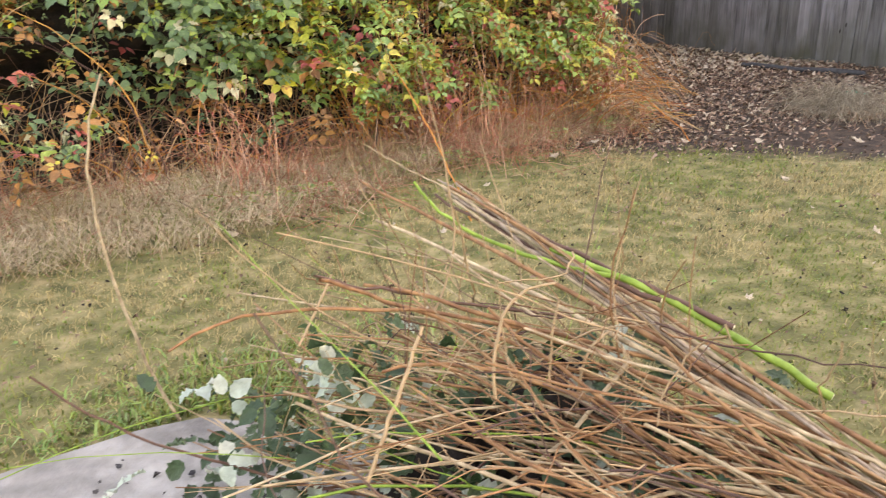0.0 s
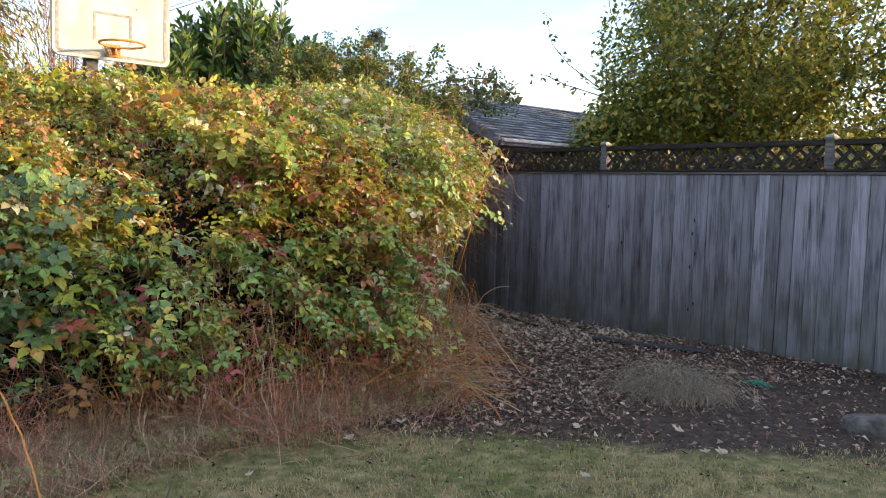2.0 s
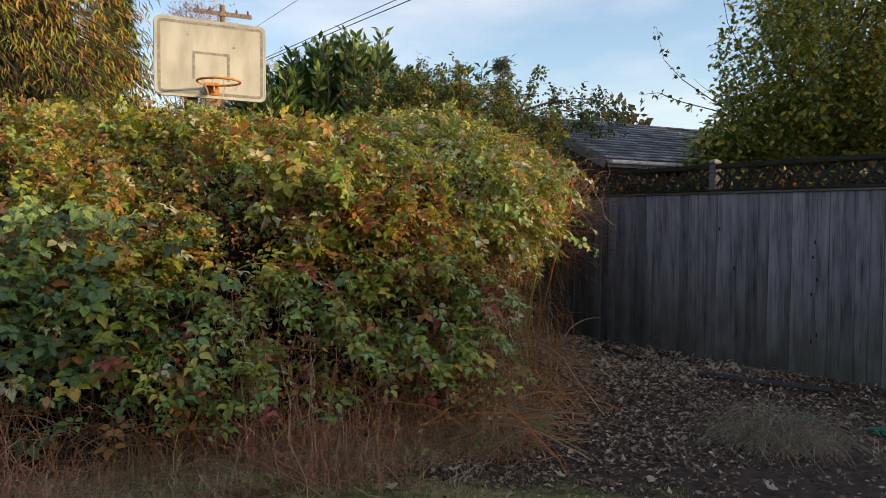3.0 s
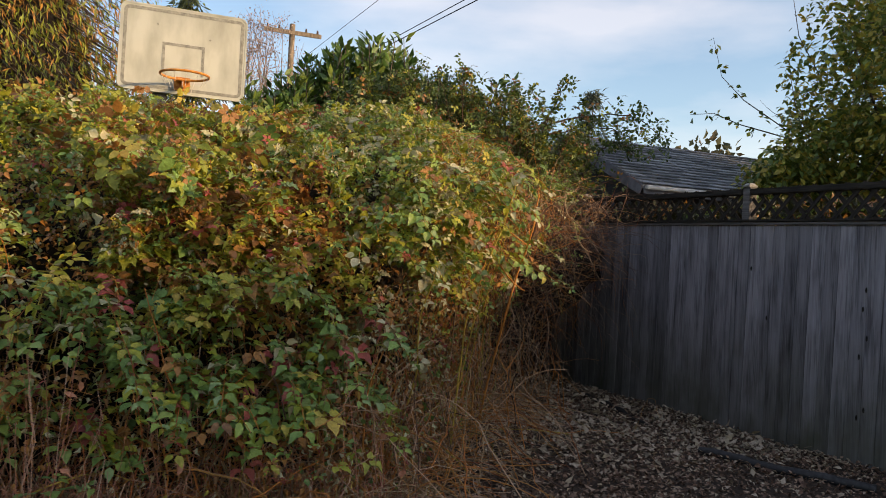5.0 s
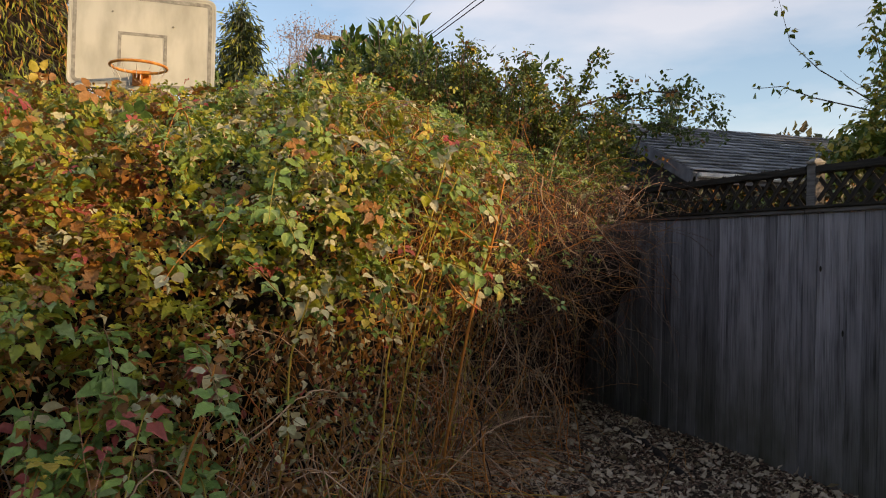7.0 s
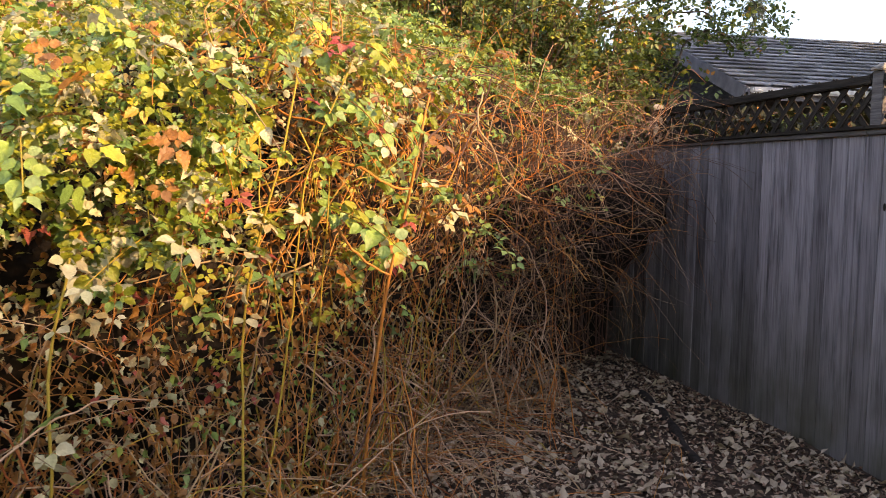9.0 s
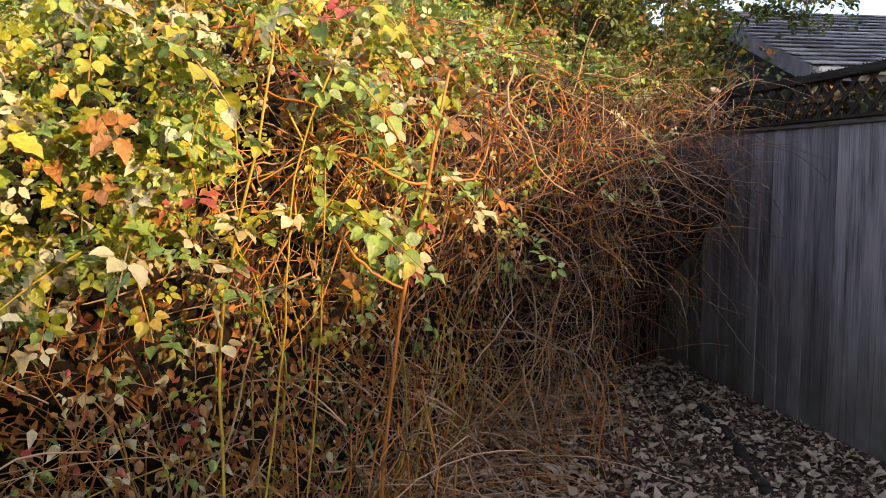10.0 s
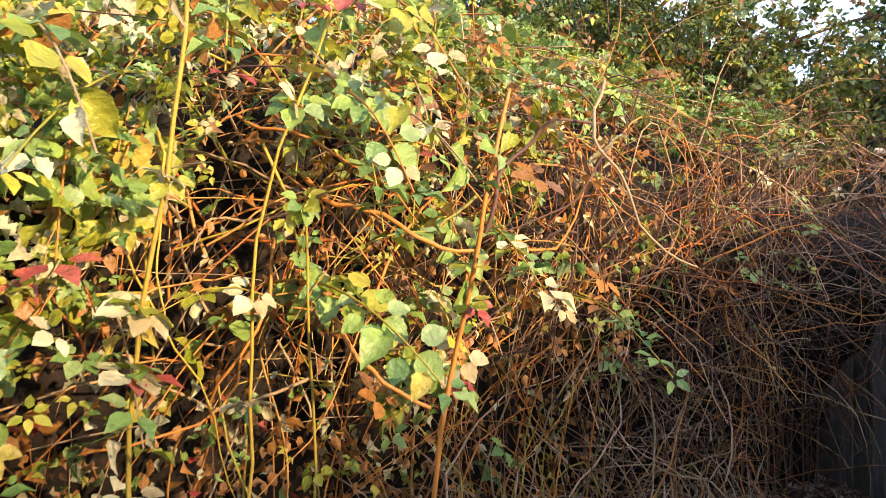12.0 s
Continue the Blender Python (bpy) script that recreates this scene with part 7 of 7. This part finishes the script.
# ---- small things on the ground ----
def build_small_things():
    black = material("black drain pipe", [(0.3, (0.015, 0.015, 0.016)), (0.7, (0.035, 0.035, 0.037))], rough=0.5, scale=30, bump=0.2)
    s = np.linspace(0, 1, 40)
    p = np.stack([6.75 + 0.62 * s + 0.02 * np.sin(7 * s), 5.35 - 0.98 * s, 0 * s], -1)
    p[:, 2] = ground_z(p[:, 0], p[:, 1]) + 0.03
    v, f, _ = tubes(p[None], (0.032 + 0.003 * (np.arange(40) % 2))[None], 10)
    tagged(new("drain_pipe", mesh_np("drain_pipe", v, f, [black], smooth=True)), "black corrugated drain pipe lying on leaf litter", "pipe")
    stone_m = material("grey stone", [(0.25, (0.04, 0.037, 0.033)), (0.7, (0.12, 0.11, 0.10))], rough=0.9, scale=14, bump=0.8, grain=60)
    bm = bmesh.new()
    bmesh.ops.create_icosphere(bm, subdivisions=4, radius=1)
    for vv in bm.verts:
        k = 1 + 0.16 * noise.noise(vv.co * 1.4) + 0.05 * noise.noise(vv.co * 5)
        c = [math.copysign(abs(a) ** 0.55, a) for a in vv.co]
        vv.co = Vector((c[0] * 0.17 * k, c[1] * 0.115 * k, c[2] * 0.085 * k))
    bm.transform(Matrix.Translation((5.44, 1.95, 0.02)) @ Matrix.Rotation(radians(-35), 4, "Z"))
    tagged(part("stone", bm, stone_m, smooth=True), "squarish grey stone half sunk in dark soil", "stone")
    green = material("green netting", [(0.3, (0.01, 0.16, 0.10)), (0.7, (0.03, 0.28, 0.18))], rough=0.6, bump=0)
    for k, (x, y, r) in enumerate(((5.88, 3.55, 0.09), (6.0, 3.05, 0.10))):
        g = []
        for j in range(9):
            t = np.linspace(0, 1, 12)
            a = rng.uniform(0, 6.28)
            pp = np.stack([x + (t - 0.5) * 2 * r * math.cos(a) + rng.normal(0, 0.012, 12), y + (t - 0.5) * 2 * r * math.sin(a) + rng.normal(0, 0.012, 12), 0 * t], -1)
            pp[:, 2] = ground_z(pp[:, 0], pp[:, 1]) + 0.02 + 0.03 * np.sin(np.pi * t) * rng.uniform(0.2, 1)
            v, f, per = tubes(pp[None], np.full((1, 12), 0.004), 4)
            g.append((v, f, np.repeat([0], per)))
        v, f, mi = joined(g)
        tagged(new("netting_scrap", mesh_np("netting_scrap", v, f, [green], mi)), "crumpled scrap of green plastic netting on soil", "netting", "netting scraps")
    # the clump of dead grass on the soil
    grey_straw = leaf_mat("grey straw", [(0, (0.16, 0.125, 0.085)), (0.5, (0.27, 0.215, 0.155)), (1, (0.42, 0.35, 0.25))], rough=0.8, t=0.1)
    n = 1300
    a, rr = rng.uniform(0, 6.28, n), np.abs(rng.normal(0, 0.2, n))
    x, y = 5.22 + rr * np.cos(a), 3.2 + rr * np.sin(a)
    h, lean, wd = rng.uniform(0.04, 0.14, n), rng.uniform(1.0, 3.0, n), rng.uniform(0.003, 0.006, n)
    blades("dead_grass_clump", x, y, h, lean, wd, [grey_straw, STRAW_RED], (rng.uniform(0, 1, n) < 0.35).astype(int), "flattened clump of straw-coloured dead grass", "dry grass")
    # long straws that arch out of it and lie over
    n = 620
    s = np.linspace(0, 1, 8)[None]
    a, ln = rng.uniform(0, 6.28, n), rng.uniform(0.15, 0.5, n)
    x0, y0 = 5.2 + rng.normal(0, 0.13, n), 3.22 + rng.normal(0, 0.13, n)
    p = np.stack([x0[:, None] + (np.cos(a) * ln)[:, None] * s, y0[:, None] + (np.sin(a) * ln)[:, None] * s, 0 * s + 0 * x0[:, None]], -1)
    p[..., :2] += rng.normal(0, 0.008, (n, 8, 2)).cumsum(1)
    p[..., 2] = ground_z(p[..., 0], p[..., 1]) + 0.01 + (ln * rng.uniform(0.15, 0.6, n))[:, None] * np.sin(np.pi * s ** 0.7) * (1 - 0.3 * s)
    v, f, per = tubes(p, rng.uniform(0.001, 0.0022, n)[:, None] * (1 - 0.5 * s), 3)
    tagged(new("arching_straw", mesh_np("arching_straw", v, f, [grey_straw])), "long pale dead straws arching out of the clump", "dry grass", kind="stuff")
    # a rotten log along the fence's far foot
    bark = material("rotten bark", [(0.3, (0.012, 0.010, 0.009)), (0.7, (0.04, 0.032, 0.027))], rough=0.95, scale=12, bump=0.9, grain=40)
    s = np.linspace(0, 1, 22)
    p = np.stack([7.53 - 0.40 * s + 0.02 * np.sin(5 * s), 8.1 - 1.65 * s, 0 * s], -1)
    p[:, 2] = ground_z(p[:, 0], p[:, 1]) + 0.012
    v, f, _ = tubes(p[None], (0.038 - 0.01 * s + 0.006 * np.sin(23 * s))[None], 10)
    tagged(new("rotten_log", mesh_np("rotten_log", v, f, [bark], smooth=True)), "thin dark rotten log lying along the fence", "log")
    # low green weeds where the lawn meets the dead stalks, and faded orange leaves among them
    g = []
    for x, y, k in ((1.15, 3.72, 70), (0.75, 3.78, 60), (2.15, 3.88, 40), (3.55, 3.95, 60), (4.05, 4.15, 50), (1.7, 3.9, 30), (3.0, 3.98, 30)):
        a = rng.uniform(0, 2 * np.pi, k)
        px, py = x + rng.normal(0, 0.10, k), y + rng.normal(0, 0.06, k)
        g.append(leaves(np.stack([px, py, ground_z(px, py) + rng.uniform(0.02, 0.10, k)], -1), np.stack([np.cos(a), np.sin(a), rng.normal(0.2, 0.3, k)], -1),
                        np.stack([rng.normal(0, 0.4, k), rng.normal(0, 0.4, k), np.ones(k)], -1), rng.uniform(0.018, 0.042, k), (rng.uniform(0, 1, k) < 0.12).astype(int), fan=(0.0, 1.1, -1.1)))
    k = 34
    px = rng.uniform(0.3, 4.3, k)
    py = foot_y(px) - rng.uniform(-0.1, 0.25, k)
    g.append(leaves(np.stack([px, py, rng.uniform(0.1, 0.75, k)], -1), rng.normal(size=(k, 3)) + np.array([0, -0.5, -0.5]), rng.normal(0, 0.5, (k, 3)) + np.array([0, -0.6, 0.6]), rng.uniform(0.04, 0.075, k), np.full(k, 2),
                    curl=rng.uniform(0.5, 2, k)))
    v, f, mi = joined(g)
    salmon = leaf_mat("faded orange leaf", [(0, (0.42, 0.15, 0.07)), (0.5, (0.50, 0.22, 0.13)), (1, (0.45, 0.27, 0.08))])
    tagged(new("edge_weeds", mesh_np("edge_weeds", v, f, [LEAF_GREEN, LEAF_LIME, salmon], mi)), "low green weeds and faded orange leaves along the lawn's edge", "weeds", kind="stuff")
    # rank weeds round the slab's corner
    n = 2600
    x, y = rng.normal(0.05, 0.3, n), rng.normal(1.98, 0.16, n)
    keep = x + 0.62 * y > 1.22
    keep |= y > 1.96
    x, y = x[keep], y[keep]
    blades("weed_patch", x, y, rng.uniform(0.015, 0.065, len(x)), rng.uniform(0.4, 1.5, len(x)), rng.uniform(0.004, 0.012, len(x)), [LEAF_GREEN, GRASS_GREEN], (rng.uniform(0, 1, len(x)) < 0.5).astype(int),
           "rank green weeds beside the concrete slab", "weeds")
    # single pale leaves lying on the lawn
    spots = [(4.22, 2.2), (4.16, 2.26), (3.1, 3.78), (3.16, 3.7), (2.75, 3.6), (4.0, 3.05), (2.9, 1.6), (2.2, 2.5), (3.3, 2.35), (1.9, 1.5), (2.5, 3.9), (3.6, 3.3), (4.4, 2.6), (1.4, 2.8), (2.0, 3.3), (3.5, 1.6), (-0.6, 2.5), (0.6, 3.4)]
    v, f, mi = leaves(np.zeros((1, 3)), np.array([[1.0, 0, 0]]), np.array([[0, 0, 1.0]]), np.array([0.085]), np.array([0]), fan=(0.0, 0.9, -0.9), curl=np.array([-1.5]), stalk=-0.35)
    me = mesh_np("fallen_leaf", v, f, [LITTER_PALE])
    for x, y in spots:
        ob = tagged(new("fallen_leaf", me), "pale curled fallen leaf lying on the grass", "leaf", "fallen leaves on the lawn")
        ob.location = (x, y, float(ground_z(np.array(x), np.array(y))) + 0.03)
        ob.rotation_euler = (rng.normal(0, 0.2), rng.normal(0, 0.2), rng.uniform(0, 6.28))
        ob.scale = [rng.uniform(0.5, 0.95)] * 3


rng = np.random.default_rng(234)
build_small_things()
